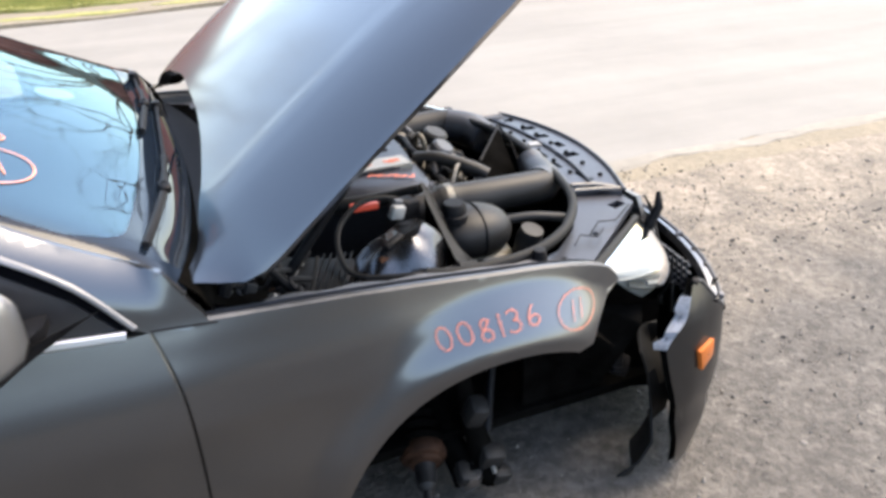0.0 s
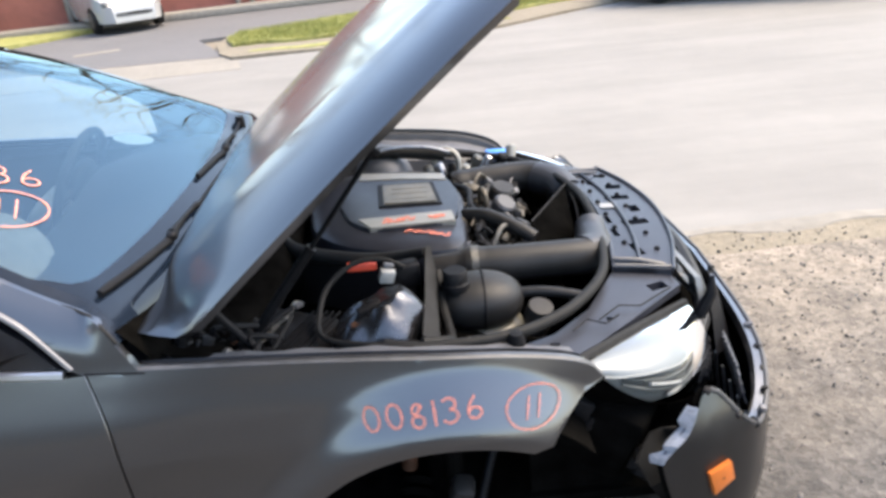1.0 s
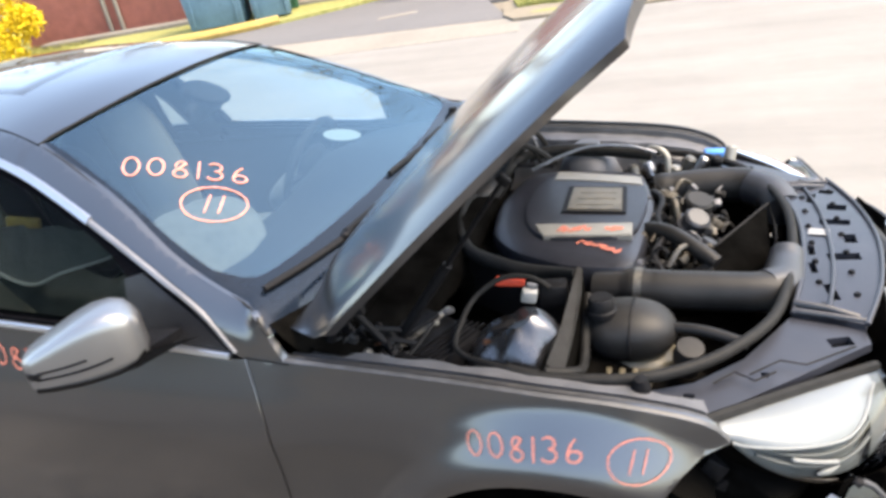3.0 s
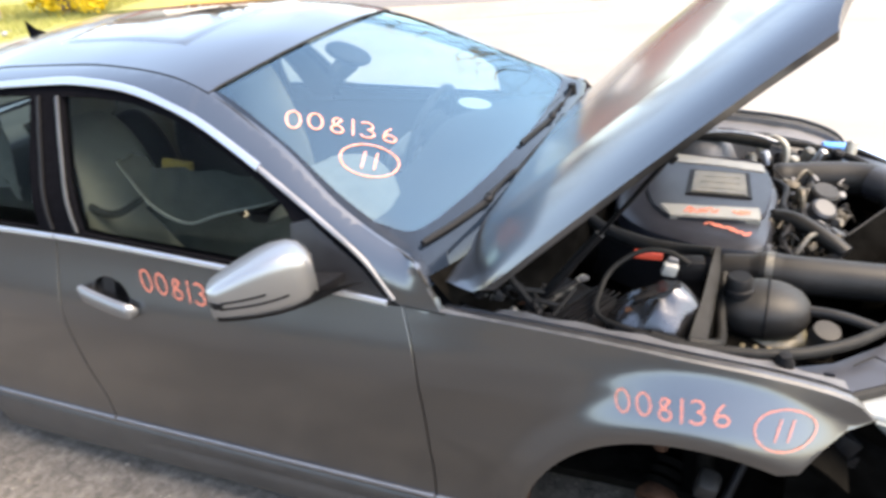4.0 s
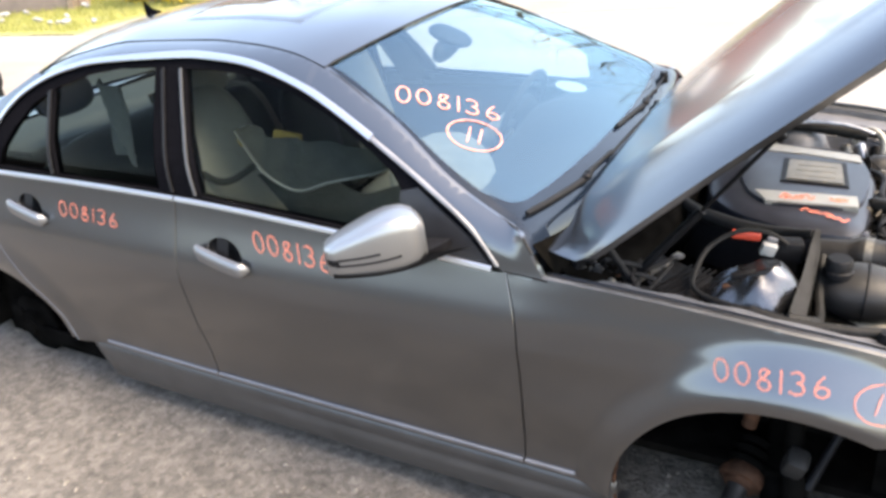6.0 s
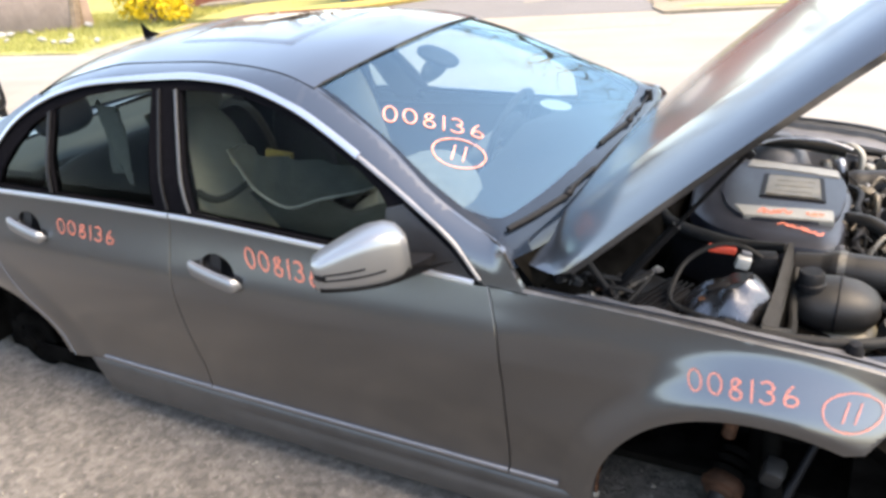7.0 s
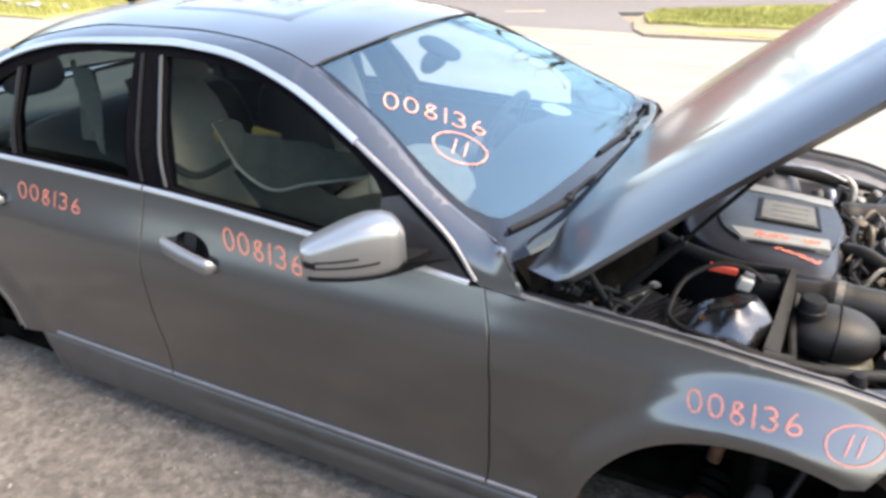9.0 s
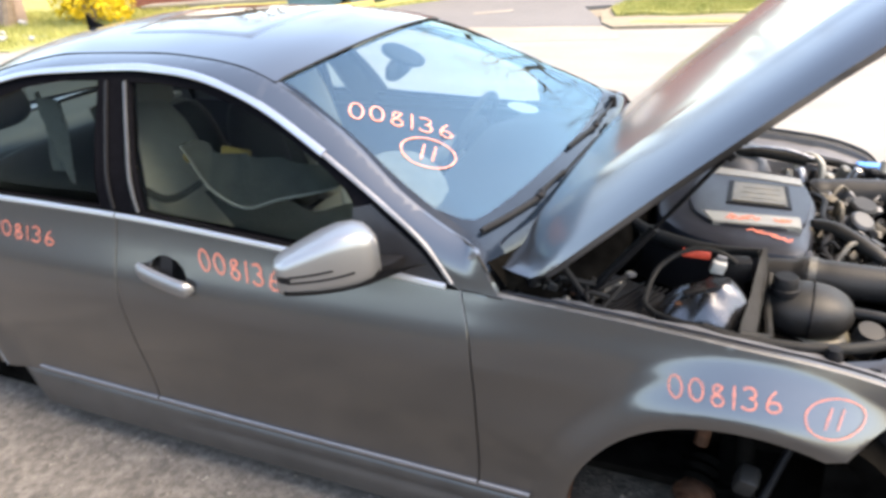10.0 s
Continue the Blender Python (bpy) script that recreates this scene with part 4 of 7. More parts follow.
h2 = hose("air_hose", [(0.20, 0.425, 0.63), (0.32, 0.435, 0.64), (0.46, 0.43, 0.645), (0.54, 0.38, 0.64), (0.575, 0.30, 0.62)], 0.056, "matt black air intake hose", ((0.05, 0.12, 1.06),))
part("intake_elbow", tube([(0.50, 0.41, 0.645), (0.555, 0.355, 0.64), (0.585, 0.28, 0.62)], 0.058, 18, smooth_n=5), ELBOW, h2, "grey plastic intake elbow")
# open duct flap between the hoses
bm = bmesh.new()
tube([(0.40, -0.08, 0.69), (0.53, 0.06, 0.745), (0.545, 0.00, 0.70), (0.55, -0.11, 0.60)], 0.004, 8, bm)
bit("duct_frame", bm, BLACK)
bit("duct_flap", loft([[Vector((0.38, -0.10, 0.68)), Vector((0.525, 0.05, 0.735))], [Vector((0.42, -0.12, 0.55)), Vector((0.54, -0.10, 0.58))]]), VOID)

# coolant reservoir
res = bit("coolant_reservoir", blob((0.225, 0.180, 0.135), pose(0.205, -0.435, 0.648), 2.2), DUSTY, "dark round coolant reservoir")
part("cap", lathe([(0, 0.028), (0.026, 0.028), (0.031, 0.022), (0.032, 0), (0.036, -0.004), (0.036, -0.02), (0, -0.02)], pose(0.150, -0.459, 0.722), 20), BLACK, res, "ribbed black cap")
part("seam", tube([(0.215 + 0.004 * math.sin(t), -0.435 + 0.092 * math.cos(t), 0.648 + 0.069 * math.sin(t)) for t in (math.pi * 2 * k / 40 for k in range(41))], 0.0035, 6, caps=False), BLACK, res)
FLUID = material("stained_tank_base", (0.11, 0.095, 0.065), 0.4, 0.0, 0.2, 30)
part("tank_base", blob((0.18, 0.15, 0.09), pose(0.225, -0.445, 0.565), 3.0), FLUID, res, "yellowed translucent tank base")
bit("overflow_pipe", tube([(0.30, -0.44, 0.66), (0.38, -0.46, 0.665), (0.47, -0.49, 0.655)], 0.013, 10, smooth_n=5), DUSTY)
bit("sensor", lathe([(0, 0.03), (0.03, 0.028), (0.036, 0.0), (0.03, -0.05), (0, -0.05)], pose(0.345, -0.505, 0.63, 15, 10, 0), 16), DUSTY)
for k in range(4):
    bit("tank_rib", box((0.012, 0.03, 0.06), pose(0.17 + 0.03 * k, -0.545, 0.575, 8, 0, 0), 0.003), FLUID)

# suspension tower wrapped in bright metal
tw = bmesh.new()
rows = []
tower_prof = smooth_fn([(0, 1.0), (0.35, 1.0), (0.55, 0.93), (0.75, 0.76), (0.9, 0.58), (1.0, 0.40)])
for j in range(17):
    f = j / 16
    k = tower_prof(f)
    row = []
    for q in range(48):
        t = 2 * math.pi * q / 48
        fold = 1 + 0.045 * math.sin(5 * t + 2 * f) + 0.02 * math.sin(9 * t - 4 * f)
        row.append(Vector((-0.045 + 0.018 * f + 0.128 * k * fold * math.cos(t), -0.565 + 0.108 * k * fold * math.sin(t), 0.585 + 0.165 * f + 0.020 * f * math.cos(t) + 0.004 * math.sin(6 * t + 5 * f))))
    rows.append(row)
loft(rows, True, tw)
bmesh.ops.contextual_create(tw, geom=[e for e in tw.edges if e.is_boundary and all(v.co.z > 0.70 for v in e.verts)])
bmesh.ops.recalc_face_normals(tw, faces=tw.faces)
tower = bit("strut_tower", tw, SILVER, "shiny crumpled metal suspension tower")
part("tower_slot", box((0.060, 0.020, 0.012), pose(-0.055, -0.585, 0.742, 12, -8, 30), 0.004), BLACK, tower)
part("tower_slot", box((0.030, 0.018, 0.010), pose(-0.085, -0.61, 0.715, 20, -14, 10), 0.004), RUST, tower, "rusty tab")
bit("heat_shield", loft([[Vector((-0.19 + 0.27 * i / 10, -0.640 - 0.02 * math.sin(i), 0.668 - 0.006 * i / 10 + 0.006 * math.sin(i * 2.1))) for i in range(11)], [Vector((-0.19 + 0.27 * i / 10, -0.675, 0.655 + 0.01 * math.sin(i * 1.3))) for i in range(11)], [Vector((-0.18 + 0.25 * i / 10, -0.70, 0.64)) for i in range(11)]]), SILVER, "creased shiny metal shield")
bit("cable_loop", tube([(0.03, -0.45, 0.765), (-0.02, -0.435, 0.785), (-0.09, -0.44, 0.785), (-0.155, -0.48, 0.75), (-0.175, -0.55, 0.715), (-0.16, -0.63, 0.70), (-0.06, -0.678, 0.70), (0.05, -0.70, 0.705)], 0.007, 8, smooth_n=8), RUBBER, "black cable round the tower")
bit("cable", tube([(0.11, -0.40, 0.72), (0.115, -0.50, 0.67), (0.125, -0.60, 0.655), (0.115, -0.66, 0.68), (0.06, -0.69, 0.70)], 0.011, 8, smooth_n=8), RUBBER)
# upright flap of the bulkhead seal
TRAYGREY = material("dusty_rubber", (0.05, 0.05, 0.05), 0.65, 0.0, 0.3, 30, stain=0.4, stain_scale=15, spec=0.3)
fl = loft([[Vector((0.086, -0.385, 0.790)), Vector((0.098, -0.385, 0.785))], [Vector((0.080, -0.45, 0.765)), Vector((0.104, -0.45, 0.755))], [Vector((0.074, -0.55, 0.735)), Vector((0.102, -0.55, 0.715))], [Vector((0.062, -0.68, 0.712)), Vector((0.098, -0.68, 0.690))]])
bmesh.ops.solidify(fl, geom=fl.faces[:], thickness=0.012)
bit("seal_flap", fl, TRAYGREY, "upright dusty rubber flap")
low = loft([[Vector((0.098, -0.385, 0.785)), Vector((0.10, -0.385, 0.66))], [Vector((0.100, -0.55, 0.72)), Vector((0.105, -0.55, 0.60))], [Vector((0.09, -0.68, 0.692)), Vector((0.10, -0.68, 0.60))]])
bit("partition", low, VOID)
bit("bay_seal", tube([(-0.02, -0.70, 0.708), (0.06, -0.712, 0.70), (0.22, -0.692, 0.692), (0.33, -0.645, 0.688), (0.43, -0.56, 0.685), (0.525, -0.41, 0.68), (0.570, -0.20, 0.68), (0.588, 0.0, 0.68), (0.580, 0.18, 0.68), (0.53, 0.38, 0.675), (0.44, 0.55, 0.67), (0.30, 0.66, 0.67), (0.1, 0.70, 0.68)], 0.0130, 10, smooth_n=8), RUBBER, "thick black rubber bay seal")
bit("bulkhead_seal", tube([(0.085, -0.395, 0.775), (0.0, -0.30, 0.72), (-0.12, -0.24, 0.70), (-0.28, -0.13, 0.695), (-0.36, 0.02, 0.70), (-0.385, 0.18, 0.715), (-0.33, 0.33, 0.72)], [0.012, 0.02, 0.022, 0.02, 0.018, 0.016, 0.014], 10, smooth_n=8), RUBBER)
bit("bulkhead_panel", loft([[Vector(p) for p in ((0.05, -0.33, 0.71), (-0.12, -0.25, 0.685), (-0.28, -0.14, 0.68), (-0.37, 0.02, 0.68))], [Vector(p) for p in ((0.05, -0.36, 0.60), (-0.12, -0.29, 0.57), (-0.28, -0.19, 0.56), (-0.40, 0.0, 0.56))]]), BLACK)
# battery terminal, connector, battery
bit("terminal_cover", box((0.072, 0.024, 0.018), pose(-0.075, -0.425, 0.768, 0, 5, 8), 0.004), RED, "red terminal cover")
cn = bit("connector", box((0.036, 0.022, 0.034), pose(-0.012, -0.490, 0.768, 10, 15, 15), 0.004), WHITE, "white cable connector")
part("connector_lock", box((0.026, 0.012, 0.014), pose(-0.006, -0.482, 0.790, 0, 20, 15), 0.003), BAYPAINT, cn)
bit("connector_block", box((0.07, 0.05, 0.06), pose(0.03, -0.42, 0.735, 0, 0, 10), 0.008), BLACK)
bt = bit("battery_box", box((0.22, 0.19, 0.16), pose(-0.265, -0.555, 0.605, 0, 0, -28), 0.012), BLACK, "black control unit box")
for k, w in enumerate((0.030, 0.022, 0.012, 0.040, 0.016, 0.030)):
    f = (0.06, 0.20, 0.33, 0.50, 0.70, 0.90)[k]
    part("clip", box((w, 0.016, 0.012), pose(-0.342 + 0.115 * f, -0.655 + 0.215 * f, 0.690 + 0.008 * (k % 2), 0, 5 * (k % 3), 62), 0.003), (ALLOY, PALE, BAYPAINT)[k % 3], bt, "pale metal clip")
part("label_strip", box((0.20, 0.011, 0.006), pose(-0.280, -0.547, 0.694, 0, 0, 69), 0.002), ALLOY, bt, "pale strip along the box edge")
part("label_strip", box((0.055, 0.016, 0.006), pose(-0.250, -0.468, 0.698, 0, 0, 69), 0.002), PALE, bt)
for k in range(5):
    part("cooling_rib", box((0.17, 0.004, 0.006), pose(-0.232 + 0.016 * k, -0.560 - 0.004 * k, 0.689, 0, 0, 66), 0.001), BLACK, bt)
random.seed(33)
for k in range(48):
    f = random.random()
    p = Vector((-0.515 + 0.24 * f, -0.735 + random.uniform(0, 0.13), 0.742 - 0.035 * f + random.uniform(-0.035, 0.012)))
    mm = Matrix.Translation(p) @ pose(0, 0, 0, random.uniform(-70, 70), random.uniform(-70, 70), random.uniform(0, 180))
    mt = (BLACK, VOID, BAYPAINT, BLACK, RUBBER, RUST, BLACK, DUSTY, ALLOY, BLACK)[k % 10]
    bit(("bolt", "clip", "bracket")[k % 3], (lathe([(0, 0.008), (0.006, 0.008), (0.007, 0.003), (0.012, 0.002), (0.012, -0.003), (0, -0.003)], mm, 8), box((random.uniform(0.01, 0.035), 0.006, random.uniform(0.008, 0.02)), mm, 0.002), box((random.uniform(0.02, 0.05), random.uniform(0.01, 0.02), 0.004), mm, 0.001))[k % 3], mt)
random.seed(21)
for k in range(46):
    f = random.random()
    p = Vector((-0.49 + 0.20 * f, -0.725 + random.uniform(0, 0.11), 0.738 - 0.04 * f + random.uniform(-0.03, 0.020)))
    mm = Matrix.Translation(p) @ pose(0, 0, 0, random.uniform(-70, 70), random.uniform(-70, 70), random.uniform(0, 180))
    mt = (BLACK, DUSTY, BLACK, RUBBER, BLACK, BLACK, DUSTY, ALLOY, BLACK)[k % 9]
    if k % 4 == 0:
        b = tube([p, p + Vector((random.uniform(-0.05, 0.05), random.uniform(-0.02, 0.05), random.uniform(0.0, 0.04))), p + Vector((random.uniform(-0.09, 0.09), random.uniform(0.0, 0.09), random.uniform(-0.02, 0.05)))], random.uniform(0.003, 0.007), 6, smooth_n=4)
    elif k % 4 == 1:
        b = lathe([(0, 0.012), (0.007, 0.012), (0.011, 0.006), (0.011, -0.006), (0.006, -0.012), (0, -0.012)], mm, 10)
    else:
        b = box((random.uniform(0.015, 0.06), random.uniform(0.006, 0.016), random.uniform(0.012, 0.035)), mm, 0.002)
    bit(("cable", "clip", "bracket", "bracket")[k % 4], b, mt)
for k in range(9):
    a = random.uniform(0, 360)
    bit("bracket", box((random.uniform(0.03, 0.08), random.uniform(0.015, 0.03), random.uniform(0.02, 0.05)), pose(-0.46 + 0.024 * k, -0.70 + random.uniform(-0.02, 0.05), 0.725 - 0.005 * k + random.uniform(-0.01, 0.012), random.uniform(-30, 30), random.uniform(-30, 30), a), 0.004), BLACK)
bit("hinge_arm", tube([(-0.46, -0.70, 0.72), (-0.43, -0.68, 0.80), (-0.36, -0.665, 0.83)], 0.014, 8, smooth_n=4), BLACK)
bit("hinge_link", tube([(-0.38, -0.675, 0.83), (-0.30, -0.66, 0.70)], 0.009, 8), BLACK)
bit("hinge_link", tube([(-0.35, -0.62, 0.69), (-0.24, -0.52, 0.725)], 0.007, 8), BLACK)
# pump and pipe clutter in front of the engine
random.seed(11)
TAN = material("oily_cast_metal", (0.085, 0.074, 0.058), 0.5, 0.4, 0.4, 45, bump=0.3, bump_scale=150, stain=0.6, stain_scale=22)
for k in range(150):
    p = Vector((random.uniform(0.19, 0.41), random.uniform(-0.17, 0.38), 0.0))
    p.z = 0.595 + 0.085 * random.random() - 0.10 * max(0.0, p.x - 0.30)
    m = Matrix.Translation(p) @ pose(0, 0, 0, random.uniform(-60, 60), random.uniform(-60, 60), random.uniform(0, 180))
    mt = (TAN, DUSTY, DUSTY, BAYPAINT, TAN, BLACK, DUSTY, ALLOY, BLACK, ELBOW, TAN, BLACK, DUSTY)[k % 13]
    kind = random.choice((0, 1, 1, 2, 3))
    if kind == 0:
        b = lathe([(0, 0.03), (0.018, 0.03), (0.024, 0.024), (0.026, 0), (0.02, -0.012), (0.028, -0.02), (0.028, -0.05), (0, -0.05)], m @ Matrix.Scale(random.uniform(0.35, 0.75), 4), 14)
    elif kind == 1:
        b = box((random.uniform(0.015, 0.055), random.uniform(0.010, 0.030), random.uniform(0.010, 0.030)), m, 0.004)
    elif kind == 2:
        q = p + Vector((random.uniform(-0.07, 0.07), random.uniform(-0.09, 0.09), random.uniform(-0.02, 0.03)))
        b = tube([p, p.lerp(q, 0.5) + Vector((0, 0, 0.025)), q], random.uniform(0.003, 0.009), 8, smooth_n=5)
    else:
        b = lathe([(0, 0.012), (0.010, 0.012), (0.011, 0.006), (0.018, 0.005), (0.018, -0.004), (0, -0.004)], m, 6)
    bit(("pulley", "bracket", "pipe", "bolt")[kind], b, mt)
bit("throttle_body", lathe([(0.0, 0.035), (0.030, 0.035), (0.038, 0.028), (0.040, 0.0), (0.050, -0.006), (0.050, -0.022), (0.036, -0.03), (0.036, -0.07), (0, -0.07)], pose(0.335, 0.10, 0.665, 20, 25, 0), 24), ELBOW, "grey round throttle housing")
bit("sensor_cap", lathe([(0.0, 0.02), (0.022, 0.018), (0.028, 0.008), (0.028, -0.03), (0, -0.03)], pose(0.375, -0.02, 0.655, -10, 30, 0), 18), ELBOW)
bit("wiring_loom", tube([(0.20, 0.30, 0.685), (0.24, 0.20, 0.70), (0.235, 0.08, 0.695), (0.26, -0.02, 0.69), (0.24, -0.12, 0.68), (0.27, -0.19, 0.66)], 0.010, 8, smooth_n=6), BLACK)
bit("oil_cap", lathe([(0, 0.02), (0.035, 0.02), (0.042, 0.012), (0.042, -0.03), (0, -0.03)], pose(0.345, 0.165, 0.70, 12, 15, 0), 20), DUSTY)
bit("coolant_pipe", tube([(0.22, 0.02, 0.69), (0.28, -0.03, 0.70), (0.36, -0.10, 0.68), (0.40, -0.13, 0.66)], 0.022, 12, smooth_n=6), DUSTY)
bit("lift_eye", tube([(0.27, 0.16, 0.64), (0.275, 0.155, 0.715), (0.285, 0.12, 0.715), (0.29, 0.105, 0.66)], 0.009, 8, smooth_n=5), TAN)
# far side of the bay
far = bit("strut_tower", lathe([(0.0, 0.10), (0.05, 0.10), (0.09, 0.07), (0.12, 0.0), (0.13, -0.08)], pose(-0.05, 0.60, 0.63), 24), BAYPAINT, "pale suspension tower")
part("tower_top", lathe([(0, 0.02), (0.045, 0.018), (0.055, 0)], pose(-0.05, 0.60, 0.735), 18), BAYPAINT, far)
bit("far_seal", tube([(-0.33, 0.33, 0.72), (-0.25, 0.50, 0.75), (-0.05, 0.555, 0.745), (0.18, 0.545, 0.72)], 0.022, 10, smooth_n=8), RUBBER)
bit("brake_pipe", tube([(-0.22, 0.44, 0.72), (-0.05, 0.50, 0.77), (0.10, 0.515, 0.765), (0.20, 0.50, 0.74)], 0.007, 8, smooth_n=8), STEEL)
bit("vacuum_pipe", tube([(0.14, 0.60, 0.67), (0.165, 0.60, 0.715), (0.20, 0.58, 0.725), (0.23, 0.56, 0.70), (0.235, 0.54, 0.65)], 0.012, 10, smooth_n=8), PALE, "pale bent pipe")
for k in range(8):
    p = Vector((0.12 + 0.045 * k, 0.56 + random.uniform(-0.05, 0.05), 0.66 + random.uniform(-0.03, 0.04)))
    bit("valve", lathe([(0, 0.025), (0.014, 0.025), (0.02, 0.018), (0.02, -0.03), (0, -0.03)], Matrix.Translation(p) @ pose(0, 0, 0, random.uniform(-40, 40), random.uniform(-40, 40), 0), 12), (ALLOY, STEEL, BLACK, PALE)[k % 4])
bit("washer_cap", box((0.09, 0.05, 0.028), pose(0.392, 0.695, 0.655, 0, 5, 8), 0.009), BLUE, "blue washer fluid cap")
for k in range(10):
    a, b = Vector((-0.38 + random.uniform(0, 0.1), 0.25 + random.uniform(0, 0.4), 0.72)), Vector((-0.25 + random.uniform(0, 0.15), 0.40 + random.uniform(0, 0.3), 0.72))
    bit("wire", tube([a, a.lerp(b, 0.5) + Vector((random.uniform(-0.05, 0.05), 0.0, random.uniform(0.02, 0.12))), b], random.uniform(0.005, 0.012), 6, smooth_n=6), (RUBBER, DUSTY, BLACK, BAYPAINT)[k % 4])
bit("bulkhead_pad", blob((0.25, 0.30, 0.10), pose(-0.42, 0.36, 0.70), 3.0), DUSTY)

# slam panel and trays over the lamps
TRAY = material("grey_black_tray", (0.025, 0.0265, 0.034), 0.32, 0.0, 0.2, 18, bump=0.06, bump_scale=300, stain=0.45, stain_scale=9)


def plate(outline, holes, zf, name, mat, label=""):
    bm = sheet([tuple(p) for p in dense(outline + outline[:1], 0.03)[:-1]], lambda u, v: Vector((u, v, zf(u, v))), 0.03, holes, depth=0.02, back=(0, 0, -1))
    return bit(name, bm, mat, label)


def slot(cx, cy, w, h, a=0.0, n=4):
    ca, sa = math.cos(radians(a)), math.sin(radians(a))
    pts = [(-w / 2, -h / 2), (w / 2, -h / 2), (w / 2, h / 2), (-w / 2, h / 2)]
    return [(cx + x * ca - y * sa, cy + x * sa + y * ca) for x, y in pts]


slam_edge = [(0.565, -0.36), (0.71, -0.395), (0.765, -0.22), (0.79, 0.0), (0.765, 0.22), (0.71, 0.42), (0.565, 0.38), (0.605, 0.16), (0.612, 0.0), (0.600, -0.18)]
slots = [slot(0.655, -0.27, 0.022, 0.07, 10), slot(0.70, -0.10, 0.075, 0.035, 5), slot(0.625, -0.16, 0.016, 0.05, 5), slot(0.628, -0.07, 0.016, 0.05, 0), slot(0.70, 0.10, 0.075, 0.035, -5), slot(0.655, 0.27, 0.022, 0.07, -10), slot(0.725, 0.0, 0.03, 0.05), slot(0.715, 0.20, 0.05, 0.04, -10), slot(0.70, 0.32, 0.04, 0.03, -14)]
slam = plate(slam_edge, slots, lambda u, v: 0.665 + 0.02 * (0.79 - u) - 0.07 * v * v, "slam_panel", TRAY, "dark plastic radiator cover panel with slots")
part("label", box((0.035, 0.05, 0.002), pose(0.655, 0.03, 0.671, 0, 0, 80)), WHITE, slam, "small white sticker")
for k in (-0.30, 0.30):
    part("rib", tube([(0.57, k * 1.12, 0.672), (0.64, k * 1.17, 0.668), (0.70, k * 1.22, 0.655)], 0.008, 8), TRAY, slam)
for pts in ([(0.565, -0.37), (0.600, -0.18), (0.612, 0.0), (0.605, 0.16), (0.565, 0.39)], [(0.712, -0.40), (0.765, -0.22), (0.788, 0.0), (0.765, 0.22), (0.712, 0.42)], [(0.640, -0.36), (0.668, -0.18), (0.675, 0.0), (0.668, 0.18), (0.640, 0.36)]):
    part("edge_bead", tube([Vector((p.x, p.y, 0.669 + 0.02 * (0.79 - p.x) - 0.07 * p.y * p.y)) for p in spline([Vector((a, b, 0)) for a, b in pts], 6)], 0.0055, 8), TRAY, slam)
for y in (-0.36, 0.38):
    part("edge_bead", tube([(0.57, y, 0.664), (0.64, y * 1.03, 0.661), (0.715, y * 1.06, 0.655)], 0.0075, 8), TRAY, slam)
for k in range(14):
    part("rivet", lathe([(0, 0.006), (0.005, 0.006), (0.008, 0.002), (0.008, -0.004)], pose(0.632 + 0.075 * (k % 2), -0.33 + 0.05 * k, 0.667 - 0.07 * (-0.33 + 0.05 * k) ** 2 + 0.02 * (0.15 - 0.075 * (k % 2))), 8), BLACK, slam)
tray_edge = [(0.27, -0.672), (0.385, -0.728), (0.545, -0.592), (0.715, -0.442), (0.708, -0.395), (0.56, -0.37), (0.46, -0.535), (0.36, -0.63)]
holes = [slot(0.352, -0.675, 0.022, 0.02), slot(0.50, -0.58, 0.016, 0.016), slot(0.655, -0.445, 0.05, 0.03, 20)]
for sg in (1, -1):
    plate([(x, y * sg) for x, y in tray_edge][::sg], [[(x, y * sg) for x, y in h] for h in holes], lambda u, v: 0.665 - 0.06 * (u - 0.3) - 0.06 * (abs(v) - 0.4), "lamp_tray", TRAY, "dark plastic tray beside the headlamp")
bit("tray_rib", tube([(0.47, -0.60, 0.656), (0.53, -0.545, 0.656), (0.58, -0.55, 0.652), (0.68, -0.47, 0.648)], 0.0022, 6), BLACK)
bit("tray_rib", tube([(0.40, -0.640, 0.658), (0.44, -0.60, 0.660), (0.48, -0.62, 0.656), (0.52, -0.585, 0.655)], 0.002, 6), BLACK)
# near-black radiator block, kept tall to shut out light from the front
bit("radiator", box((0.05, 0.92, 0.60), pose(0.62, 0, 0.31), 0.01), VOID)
bit("clip", lathe([(0, 0.02), (0.014, 0.018), (0.02, 0.0), (0.02, -0.02)], pose(0.262, -0.705, 0.69), 12), BLACK)

# ---- headlamps ----
HOUSING = material("lamp_chrome", (0.19, 0.197, 0.20), 0.45, 0.5, 0.04, 30)
LAMPGREY = material("lamp_bezel", (0.07, 0.075, 0.075), 0.5, 0.1, 0.12, 40)


LAMP_TOP = [Vector(p) for p in ((0.394, -0.758, 0.650), (0.568, -0.610, 0.626), (0.733, -0.452, 0.582))]
LAMP_LOW = [Vector(p) for p in ((0.436, -0.772, 0.612), (0.580, -0.742, 0.510), (0.742, -0.590, 0.438))]


